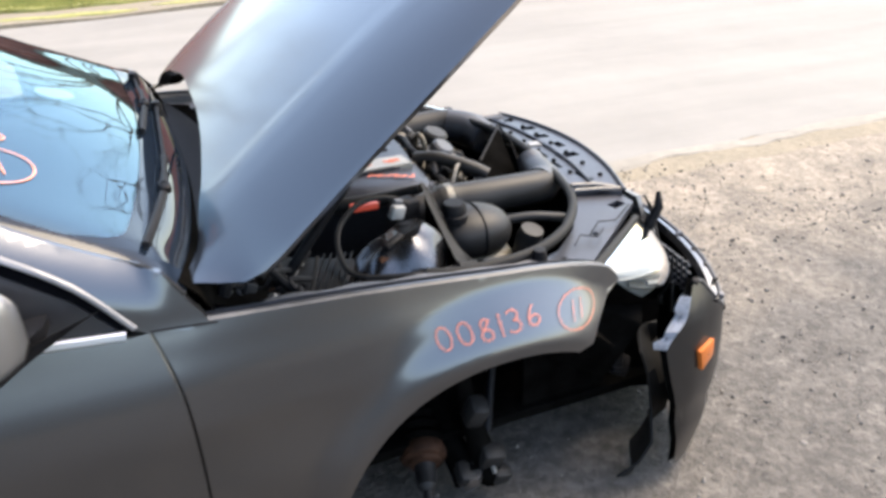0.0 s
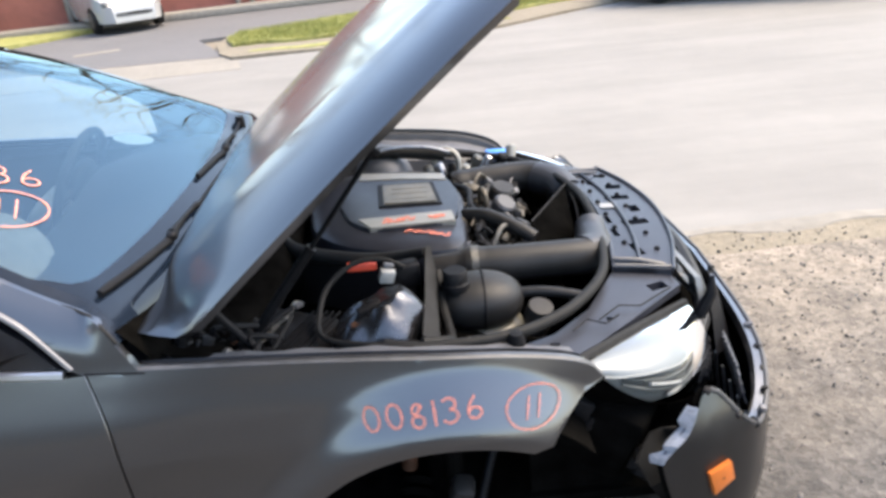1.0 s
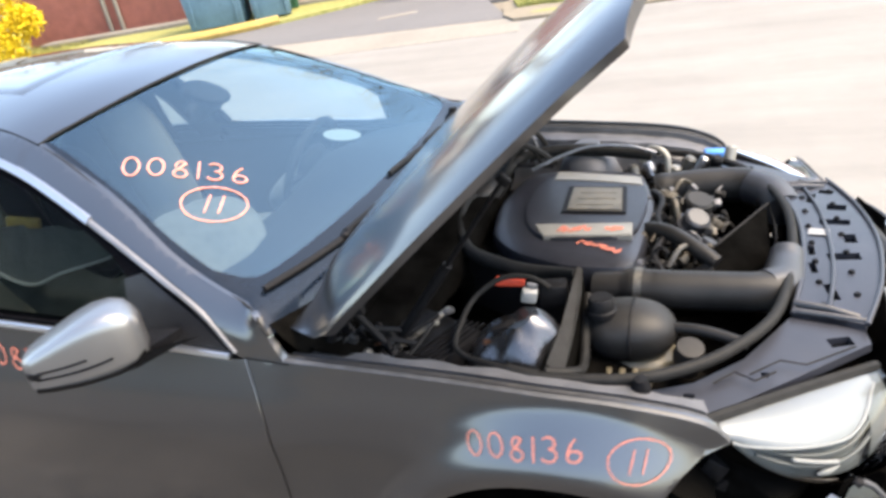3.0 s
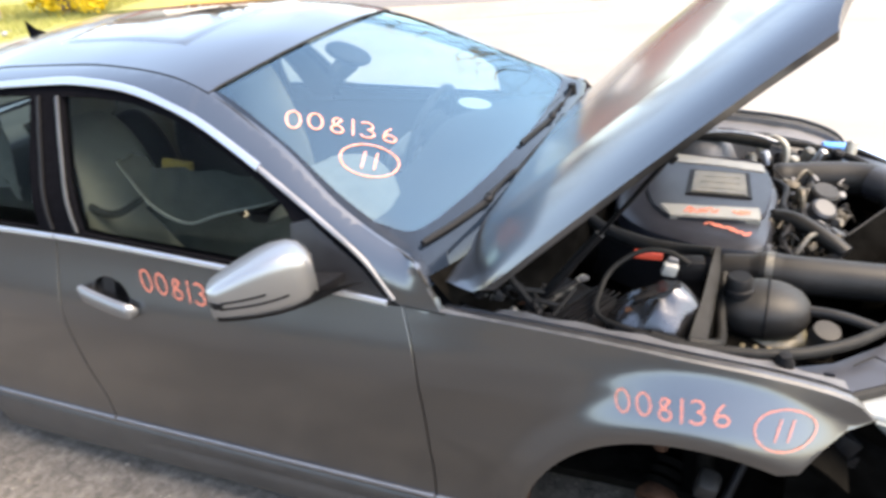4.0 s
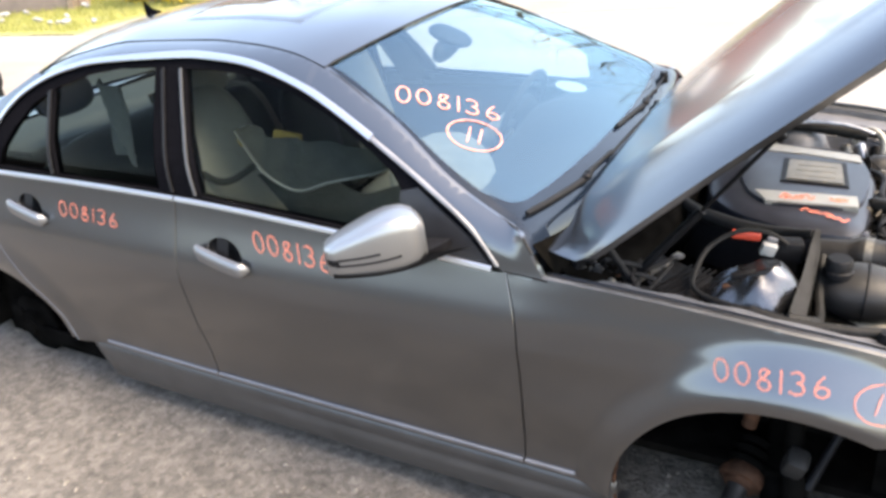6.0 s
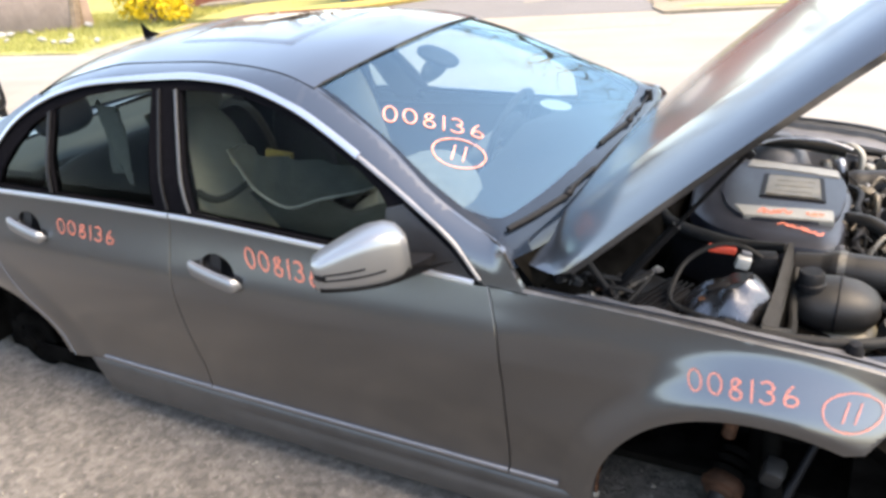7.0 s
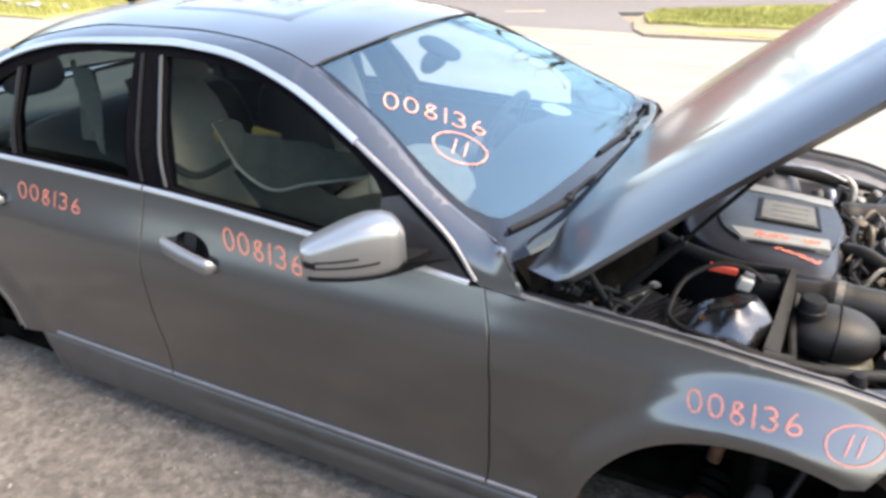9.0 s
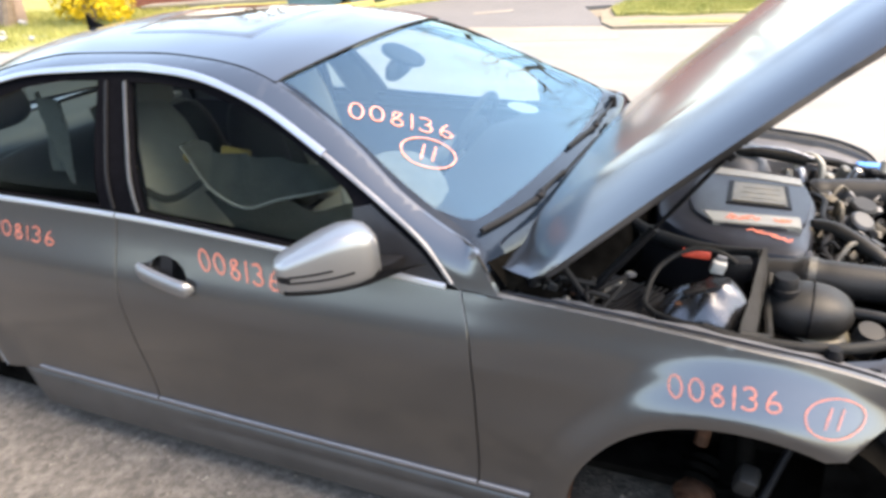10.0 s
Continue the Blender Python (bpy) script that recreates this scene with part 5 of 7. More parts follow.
def lamp_point(u, v, depth=0.0):
    """u from the wing tip to the nose, v from the top edge down."""
    top, low = (q[0] * (1 - u) * (1 - 2 * u) + q[1] * 4 * u * (1 - u) + q[2] * u * (2 * u - 1) for q in (LAMP_TOP, LAMP_LOW))
    mid = top.lerp(low, v)
    out = Vector((0.62, -0.66, 0.42)).normalized()
    bulge = 0.064 * (1 - (2 * v - 1) ** 2) ** 0.8 * (0.15 + 0.85 * math.sin(math.pi * (0.05 + 0.80 * u)))
    return mid + out * (bulge - depth)


# lower edge of the bright reflector top, as v
hood_edge = smooth_fn([(0.0, 0.80), (0.2, 0.62), (0.42, 0.55), (0.62, 0.50), (0.76, 0.36), (0.88, 0.16), (1.0, 0.04)])


for sg in (1, -1):
    lamp = empty("headlamp")
    lamp.parent = car
    lamp["label"] = "clear-lens headlamp"

    def lm(name, bm, mat, label="", sg=sg, lamp=lamp):
        if sg < 0:
            bmesh.ops.scale(bm, vec=Vector((1, -1, 1)), verts=bm.verts)
            bmesh.ops.reverse_faces(bm, faces=bm.faces)
        return part(name, bm, mat, lamp, label)

    lm("lens", loft([[lamp_point(i / 20, j / 14) for i in range(21)] for j in range(15)]), LENS, "clear curved lens").visible_shadow = False
    lm("bezel", loft([[lamp_point(i / 20, j / 14, 0.014 + 0.045 * math.sin(math.pi * j / 14) * math.sin(math.pi * i / 20)) for i in range(21)] for j in range(15)]), LAMPGREY)
    lm("chrome_hood", loft([[lamp_point(0.02 + 0.90 * i / 20, 0.02 + (hood_edge(0.02 + 0.90 * i / 20) - 0.02) * j / 8, 0.010 + 0.004 * j / 8) for i in range(21)] for j in range(9)]), HOUSING, "bright reflector top")
    lm("chrome_line", tube([lamp_point(0.02 + 0.90 * i / 16, hood_edge(0.02 + 0.90 * i / 16), 0.011) for i in range(17)], 0.003, 6), WHITE, "bright lower edge of the reflector")
    lm("light_bar", tube([lamp_point(0.34 + 0.26 * i / 6, 0.74 + 0.01 * i / 6, 0.020) for i in range(7)], 0.0045, 8), WHITE, "white light bar")
    lm("light_bar", tube([lamp_point(0.52 + 0.10 * i / 6, 0.90 - 0.10 * i / 6, 0.020) for i in range(7)], [0.003, 0.006, 0.007, 0.006, 0.005, 0.004, 0.002], 8), WHITE)
    for vv in (0.68, 0.82):
        lm("bezel_ridge", tube([lamp_point(0.16 + 0.74 * i / 14, vv - 0.45 * (i / 14) ** 4, 0.022) for i in range(15)], 0.004, 8), LAMPGREY)
    lm("turn_lamp", loft([[lamp_point(0.80 + 0.16 * i / 6, 0.16 + 0.7 * j / 10, 0.016) for i in range(7)] for j in range(11)]), LAMPGREY, "clear turn lamp chamber")
    lm("lens_rim", loft([[lamp_point(0.0, 1 - j / 14, -0.001) for j in range(15)] + [lamp_point(i / 20, 0.0, -0.001) for i in range(1, 3)], [lamp_point(0.0, 1 - j / 14, 0.075) for j in range(15)] + [lamp_point(i / 20, 0.0, 0.075) for i in range(1, 3)]]), VOID)
    lm("lens_rim", loft([[lamp_point(1.0, j / 14, -0.001) for j in range(15)], [lamp_point(1.0, j / 14, 0.090) for j in range(15)]]), VOID)
    lm("lens_rim", loft([[lamp_point(i / 20, 1.0, -0.001) for i in range(21)], [lamp_point(i / 20, 1.0, 0.080) + Vector((0, 0, -0.01)) for i in range(21)]]), VOID)
    lm("lamp_seal", tube([lamp_point(i / 20, 0.0, 0.004) + Vector((-0.004, 0.004, 0.003)) for i in range(21)], 0.012, 8), RUBBER)
    back = [[lamp_point(i / 10, j / 6, 0.06) for i in range(11)] for j in range(7)]
    lm("housing", loft([back[-1], [p + Vector((-0.12, 0.10, 0.02)) for p in back[-1]]]), VOID)

# ---- front bumper, pulled loose ----
bum_plan = spline([(0.545, -0.866), (0.66, -0.858), (0.785, -0.790), (0.880, -0.632), (0.935, -0.40), (0.955, 0.0)], 8)
bum_plan = bum_plan + [Vector((p.x, -p.y)) for p in bum_plan[-2::-1]]
K = len(bum_plan)
top_of = smooth_fn([(0.0, 0.44), (0.06, 0.51), (0.115, 0.585), (0.13, 0.58), (0.17, 0.50), (0.22, 0.45), (0.32, 0.475), (0.5, 0.50)])
low_of = smooth_fn([(0.0, 0.43), (0.02, 0.36), (0.05, 0.25), (0.08, 0.10), (0.11, 0.0), (0.5, 0.0)])
rows = []
for j in range(16):
    f = j / 15
    row = []
    for i, p in enumerate(bum_plan):
        s = i / (K - 1)
        s = min(s, 1 - s)
        z = low_of(s) + (top_of(s) - low_of(s)) * f
        lean = 0.030 * (z - 0.3) ** 2 / 0.09 + 0.02 * (z > 0.5) * (z - 0.5) / 0.06
        d = Vector((p.x - 0.2, p.y * 0.8)).normalized()
        groove = 0.008 * math.exp(-((z - 0.20) / 0.03) ** 2)
        row.append(Vector((p.x - d.x * (lean + groove), p.y - d.y * (lean + groove), z)))
    rows.append(row)
bmp = loft(rows)
bmesh.ops.solidify(bmp, geom=bmp.faces[:], thickness=0.008)
bumper = part("front_bumper", bmp, PAINT, car, "loose grey front bumper hanging off the nose")
part("bumper_lining", loft([[p + Vector((-0.014 * (0.4 + abs(p.x) * 0.5), -0.016 * p.y, -0.002)) for p in row] for row in rows]), VOID, bumper, "black back of the bumper skin")
part("bumper_lip", tube([rows[-1][i] + Vector((-0.006, 0, 0.002)) for i in range(10, K - 10)], 0.006, 8), FLANGE, bumper, "scuffed bumper edge")
part("bumper_ledge", loft([[rows[-1][i] + Vector((0, 0, 0.001)) for i in range(10, K - 10)], [rows[-1][i] + Vector((-0.026, -0.016 * (1 if rows[-1][i].y > 0 else -1), 0.004)) for i in range(10, K - 10)], [rows[-1][i] + Vector((-0.032, -0.020 * (1 if rows[-1][i].y > 0 else -1), -0.020)) for i in range(10, K - 10)]]), PAINT, bumper, "pale folded top edge of the bumper")
lattice = bmesh.new()
for k in range(9):
    tube([(0.800 + 0.006 * k, -0.60 + 0.028 * k, 0.50 - 0.004 * k), (0.835 + 0.006 * k, -0.575 + 0.028 * k, 0.37)], 0.0032, 5, lattice)
for k in range(5):
    tube([(0.803 + 0.008 * k, -0.61, 0.49 - 0.028 * k), (0.862 + 0.008 * k, -0.35, 0.46 - 0.028 * k)], 0.0032, 5, lattice)
part("grille_mesh", lattice, BAYPAINT, bumper, "pale honeycomb grille mesh")
TORN = material("scuffed_torn_plastic", (0.26, 0.27, 0.30), 0.7, 0.0, 0.4, 60, bump=0.4, bump_scale=120, stain=0.6, stain_scale=30)
part("bumper_flange", loft([[rows[-1][i] for i in range(0, 8)], [rows[-1][i] + Vector((-0.022 - 0.010 * math.sin(i * 2.3), 0.022 + 0.006 * math.sin(i * 1.7), -0.006 + 0.008 * math.sin(i * 3.1))) for i in range(0, 8)]]), TORN, bumper, "scuffed torn bumper corner")
mk = bmesh.new()
for sg in (-1,):
    c = [Vector((x, y, z)) for x, y, z in ((0.640, -0.868, 0.412), (0.690, -0.852, 0.428), (0.706, -0.842, 0.372), (0.655, -0.866, 0.352))]
    cc = sum(c, Vector()) / 4
    outw = Vector((0.3, -0.95, 0.05)) * 0.007
    loft([[p - outw for p in c], [p + outw * 0.7 for p in c], [cc + (p - cc) * 0.85 + outw for p in c], [cc + (p - cc) * 0.1 + outw for p in c]], True, mk)
part("side_marker", mk, AMBER, bumper, "orange side marker lens")
for sg in (-1, 1):
    part("grille_flap", loft([[Vector((0.80, sg * 0.42, 0.60)), Vector((0.86, sg * 0.30, 0.58))], [Vector((0.80, sg * 0.50, 0.45)), Vector((0.88, sg * 0.40, 0.42))]]), BLACK, bumper)
bm = tube([(0.76, -0.46, 0.55), (0.785, -0.47, 0.62), (0.79, -0.455, 0.66)], [0.018, 0.014, 0.006], 8)
part("bumper_bracket", bm, BLACK, bumper, "broken black bracket")
GRILLE = material("grey_grille_plastic", (0.17, 0.175, 0.175), 0.4, 0.3, 0.12, 30, stain=0.3, stain_scale=10)
bm = sheet([(-0.12, 0.590), (-0.37, 0.612), (-0.40, 0.560), (-0.20, 0.520)], lambda u, v: Vector((0.805 + 0.10 * (0.6 - v) - 0.06 * u * u, u, v)), 0.03, [[(-0.20, 0.580), (-0.30, 0.588), (-0.31, 0.562), (-0.22, 0.548)]], depth=0.015, back=(-1, 0, 0))
part("grille_frame", bm, GRILLE, bumper, "grey corner of the radiator grille")
for k in range(7):
    part("grille_slat", tube([(0.83, -0.62 + 0.05 * k, 0.36 + 0.012 * k), (0.86, -0.60 + 0.05 * k, 0.26)], 0.004, 6), GRILLE, bumper)
random.seed(9)
for k in range(10):
    i = 10 + 3 * k
    q = rows[-1][min(i, K - 1)]
    part("torn_tab", box((0.016, random.uniform(0.008, 0.024), random.uniform(0.012, 0.034)), Matrix.Translation(q + Vector((-0.012, 0, random.uniform(-0.006, 0.010)))) @ pose(0, 0, 0, random.uniform(-25, 25), random.uniform(-25, 25), random.uniform(0, 90)), 0.003), (BLACK, DUSTY, BLACK, BAYPAINT)[k % 4], bumper)
part("bumper_beam", tube([(0.60, -0.60, 0.40), (0.74, -0.45, 0.42), (0.80, -0.2, 0.43), (0.81, 0, 0.43), (0.80, 0.2, 0.43), (0.74, 0.45, 0.42), (0.60, 0.6, 0.40)], 0.05, 8, squash=0.7), VOID, car)
part("crash_foam", tube([(0.70, -0.56, 0.52), (0.80, -0.38, 0.54), (0.85, 0.0, 0.55), (0.80, 0.38, 0.54), (0.70, 0.56, 0.52)], 0.022, 8, smooth_n=6), DUSTY, car)

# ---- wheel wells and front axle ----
# near-black walls and linings put the shade into the wheel wells
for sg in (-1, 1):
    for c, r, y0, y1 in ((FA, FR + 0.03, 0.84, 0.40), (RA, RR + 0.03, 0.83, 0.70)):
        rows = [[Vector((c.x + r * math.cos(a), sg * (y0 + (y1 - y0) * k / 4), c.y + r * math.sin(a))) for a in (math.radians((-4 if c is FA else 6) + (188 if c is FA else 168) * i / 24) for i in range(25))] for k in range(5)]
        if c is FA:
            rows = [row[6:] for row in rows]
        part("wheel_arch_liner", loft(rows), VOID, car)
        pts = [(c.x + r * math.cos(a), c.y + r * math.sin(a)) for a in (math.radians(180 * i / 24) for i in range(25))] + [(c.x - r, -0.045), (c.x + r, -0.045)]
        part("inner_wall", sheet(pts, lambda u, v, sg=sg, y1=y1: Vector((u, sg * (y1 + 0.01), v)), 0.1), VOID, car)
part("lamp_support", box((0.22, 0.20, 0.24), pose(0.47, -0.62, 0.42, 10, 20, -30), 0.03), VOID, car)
for k in range(7):
    part("lamp_bracket", box((0.05, 0.06, 0.05), pose(0.40 + 0.03 * k, -0.70 + 0.012 * k, 0.50 - 0.045 * k, 20 * k, 30, 15 * k), 0.008), BLACK, car)
part("liner_scrap", thicken(loft([[Vector((x0 + 0.12 * k / 4, -0.80 + 0.10 * k / 4 - 0.025 * math.sin(k * 1.3 + z * 20), z)) for k in range(5)] for x0, z in ((0.50, 0.42), (0.535, 0.34), (0.575, 0.26), (0.585, 0.18), (0.575, 0.10), (0.545, 0.03), (0.50, -0.035))]), 0.006), RUBBER, car, "torn black wheel arch liner")
SHAFT = look((-0.012, -0.60, 0.100), (-0.065, -0.80, 0.018)) @ pose(0, 0, 0, 180, 0, 0)
axle = part("drive_shaft", lathe([(0, -0.02), (0.050, -0.02), (0.060, -0.005), (0.064, 0.012), (0.060, 0.026), (0.046, 0.030), (0.044, 0.040), (0.030, 0.044), (0, 0.045)], SHAFT, 28), RUST, car, "rusty drive shaft end hanging in the wheel arch")
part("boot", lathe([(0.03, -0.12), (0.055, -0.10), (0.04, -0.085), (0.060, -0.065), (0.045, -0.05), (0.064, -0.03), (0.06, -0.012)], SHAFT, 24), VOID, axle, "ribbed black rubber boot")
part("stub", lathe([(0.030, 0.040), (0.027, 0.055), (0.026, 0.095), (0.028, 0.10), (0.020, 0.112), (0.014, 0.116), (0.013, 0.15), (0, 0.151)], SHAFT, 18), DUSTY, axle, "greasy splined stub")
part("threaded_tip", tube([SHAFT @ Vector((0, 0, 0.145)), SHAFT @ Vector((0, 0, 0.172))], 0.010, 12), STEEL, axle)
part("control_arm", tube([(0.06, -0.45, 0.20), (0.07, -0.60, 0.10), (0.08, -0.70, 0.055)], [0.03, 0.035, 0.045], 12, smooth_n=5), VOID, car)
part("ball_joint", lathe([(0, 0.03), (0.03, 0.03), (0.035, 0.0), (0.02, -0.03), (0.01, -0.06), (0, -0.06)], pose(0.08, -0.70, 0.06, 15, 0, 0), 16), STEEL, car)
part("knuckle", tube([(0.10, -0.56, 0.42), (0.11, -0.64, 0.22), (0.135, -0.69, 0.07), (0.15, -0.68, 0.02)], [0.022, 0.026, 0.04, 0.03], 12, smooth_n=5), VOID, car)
part("tie_rod", tube([(0.26, -0.50, 0.40), (0.20, -0.58, 0.27), (0.15, -0.66, 0.16)], [0.010, 0.011, 0.015], 10, smooth_n=4), BLACK, car)
part("suspension_strut", tube([(0.03, -0.55, 0.55), (-0.01, -0.60, 0.28)], 0.02, 10), RUST, car)
for c, sz in (((0.115, -0.66, 0.24), (0.07, 0.08, 0.10)), ((0.14, -0.70, 0.11), (0.085, 0.07, 0.09)), ((0.165, -0.71, 0.045), (0.07, 0.06, 0.07)), ((0.075, -0.70, 0.075), (0.085, 0.08, 0.06))):
    part("knuckle_casting", box(tuple(0.8 * q for q in sz), pose(*c, 20, 15, 0), 0.016), DUSTY, car)
part("hub_bolt", tube([(0.135, -0.70, 0.12), (0.14, -0.735, 0.08)], 0.007, 8), ALLOY, car)
part("arch_edge", tube([(FA.x + (FR + 0.004) * math.cos(t), -0.842 + 0.004 * math.sin(t * 40), FA.y + (FR + 0.004) * math.sin(t)) for t in (math.radians(166 + 24 * k / 16) for k in range(17))], [0.003 + 0.004 * abs(math.sin(k * 1.1)) for k in range(17)], 6), RUST, car, "rusty flange of the wheel arch")
# hub, disc and arm take the near-black too, as if deep in shade
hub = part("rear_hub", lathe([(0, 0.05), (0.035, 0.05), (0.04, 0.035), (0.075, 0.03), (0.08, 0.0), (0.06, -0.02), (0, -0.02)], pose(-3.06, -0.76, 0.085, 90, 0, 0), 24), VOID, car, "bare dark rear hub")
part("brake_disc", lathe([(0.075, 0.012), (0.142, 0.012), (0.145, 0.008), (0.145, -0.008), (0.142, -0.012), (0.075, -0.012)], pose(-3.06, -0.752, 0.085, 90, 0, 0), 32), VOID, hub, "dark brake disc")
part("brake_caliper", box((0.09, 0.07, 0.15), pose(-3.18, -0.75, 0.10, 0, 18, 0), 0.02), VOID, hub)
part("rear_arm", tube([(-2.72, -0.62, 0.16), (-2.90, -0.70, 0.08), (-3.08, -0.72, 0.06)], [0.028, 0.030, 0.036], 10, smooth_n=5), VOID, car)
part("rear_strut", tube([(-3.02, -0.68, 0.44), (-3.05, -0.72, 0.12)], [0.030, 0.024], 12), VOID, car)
# dark sheets added where the rear arch has only shade
part("arch_shade_skirt", box((0.74, 0.03, 0.14), pose(-2.98, -0.695, 0.015), 0.01), VOID, car)
part("arch_shade", box((0.44, 0.012, 0.10), pose(-2.80, -0.785, 0.055, 6, 0, 0), 0.004), VOID, car, "dark sheet added for the shade inside the arch")
part("arch_shade_flap", box((0.02, 0.40, 0.17), pose(-3.372, -0.62, 0.105, 0, 8, 0), 0.006), VOID, car)

# ---- door mirrors ----
MIRROR = material("silver_mirror_shell", (0.28, 0.284, 0.29), 0.36, 0.85, 0.04, 900, coat=0.6, coat_rough=0.05)
mir_top = smooth_fn([(0.0, 0.950), (0.08, 0.978), (0.2, 0.989), (0.35, 0.986), (0.6, 0.964), (0.85, 0.936), (1.0, 0.917)])
mir_low = smooth_fn([(0.0, 0.866), (0.15, 0.844), (0.35, 0.836), (0.7, 0.832), (1.0, 0.836)])
mir_deep = smooth_fn([(0.0, 0.030), (0.1, 0.058), (0.4, 0.068), (0.8, 0.056), (0.94, 0.050), (1.0, 0.030)])


def mirror_ring(s, grow=0.0, z0=0.0, z1=1.0):
    c = Vector((-0.770 - 0.222 * s, -0.902 - 0.130 * s, 0.0))
    front = Vector((0.60, -0.80, 0))
    t, b = mir_top(s), mir_low(s)
    m, h, dp = (t + b) / 2, (t - b) / 2 * (1.0 if s < 0.97 else 0.93) + grow, mir_deep(s) + grow
    ring = []
    for k in range(28):
        a = 2 * math.pi * k / 28
        ca, sa = math.cos(a), math.sin(a)
        e = 0.44
        px = abs(ca) ** e * (1 if ca > 0 else -1)
        pz = abs(sa) ** e * (1 if sa > 0 else -1)
        ring.append(c + front * (dp * px) + Vector((0, 0, m + h * pz)))
    return ring


for sg in (1,):
    mirror = empty("door_mirror")
    mirror.parent = car
    mirror["label"] = "silver-grey door mirror with a black foot"

    def mp(name, bm, mat, label="", sg=sg, mirror=mirror):
        if sg < 0:
            bmesh.ops.scale(bm, vec=Vector((1, -1, 1)), verts=bm.verts)
            bmesh.ops.reverse_faces(bm, faces=bm.faces)
        return part(name, bm, mat, mirror, label)

    bm = loft([mirror_ring(s) for s in (0.0, 0.04, 0.1, 0.2, 0.35, 0.5, 0.65, 0.8, 0.9, 0.96, 1.0)], True)
    bmesh.ops.contextual_create(bm, geom=[e for e in bm.edges if e.is_boundary])
    bmesh.ops.recalc_face_normals(bm, faces=bm.faces)
    mp("shell", bm, MIRROR)
    low = []
    for s in (0.02, 0.1, 0.25, 0.4, 0.6, 0.8, 0.95):
        r = mirror_ring(s, 0.002)
        zb = mir_low(s)
        low.append([Vector((p.x, p.y, min(p.z, zb + 0.019))) for p in r])
    bm = loft(low, True)
    bmesh.ops.contextual_create(bm, geom=[e for e in bm.edges if e.is_boundary])
    bmesh.ops.recalc_face_normals(bm, faces=bm.faces)
    mp("lower_trim", bm, BLACK, "black lower trim")
    for dz, s0, s1, w in ((0.058, 0.46, 0.88, 0.0032), (0.042, 0.26, 0.90, 0.0032)):
        pts = []
        for i in range(13):
            s = s0 + (s1 - s0) * i / 12
            c = Vector((-0.770 - 0.222 * s, -0.902 - 0.130 * s, 0.0)) + Vector((0.60, -0.80, 0)) * (mir_deep(s) * 0.995)
            pts.append(Vector((c.x, c.y, mir_low(s) + dz + 0.012 * (1 - i / 12))))
        mp("indicator_slit", tube(pts, w, 6), BLACK)
    lens = []
    for s in (0.87, 0.91, 0.95, 0.985):
        c = Vector((-0.770 - 0.222 * s, -0.902 - 0.130 * s, 0.0)) + Vector((0.60, -0.80, 0)) * (mir_deep(s) * 1.0)
        lens.append([c + Vector((0.60, -0.80, 0)) * d + Vector((0, 0, mir_low(s) + z)) for d, z in ((-0.01, 0.042), (0.003, 0.043), (0.003, 0.058), (-0.01, 0.060))])
    mp("indicator_lens", loft(lens), BLACK, "dark indicator lens")
    foot = loft([[Vector((-0.735, -0.835, 0.872)), Vector((-0.84, -0.835, 0.862)), Vector((-0.84, -0.835, 0.836)), Vector((-0.735, -0.835, 0.852))], [Vector((-0.735, -0.885, 0.880)), Vector((-0.83, -0.905, 0.868)), Vector((-0.83, -0.905, 0.835)), Vector((-0.74, -0.885, 0.852))], [Vector((-0.775, -0.93, 0.868)), Vector((-0.85, -0.95, 0.855)), Vector((-0.85, -0.95, 0.825)), Vector((-0.78, -0.93, 0.838))]], True)
    bmesh.ops.contextual_create(foot, geom=[e for e in foot.edges if e.is_boundary])
    bmesh.ops.recalc_face_normals(foot, faces=foot.faces)
    blade = loft([[Vector((-0.655, -0.862, 0.872)), Vector((-0.665, -0.890, 0.884)), Vector((-0.70, -0.895, 0.866))], [Vector((-0.76, -0.875, 0.845)), Vector((-0.77, -0.935, 0.868)), Vector((-0.79, -0.94, 0.832))], [Vector((-0.84, -0.885, 0.835)), Vector((-0.85, -0.955, 0.850)), Vector((-0.86, -0.96, 0.815))]], True)
    bmesh.ops.contextual_create(blade, geom=[e for e in blade.edges if e.is_boundary])
    bmesh.ops.recalc_face_normals(blade, faces=blade.faces)
    mp("foot", blade, BLACK)
    mp("foot", foot, BLACK, "black mirror foot")
    bm = sheet([(-0.915, 0.842), (-0.915, 0.962), (-0.86, 0.975), (-0.70, 0.868), (-0.64, 0.805), (-0.70, 0.80), (-0.8, 0.815)][::-1], lambda x, z: inset(x, z, 0.006), 0.03, depth=0.01)
    mp("sail_panel", bm, SAIL)

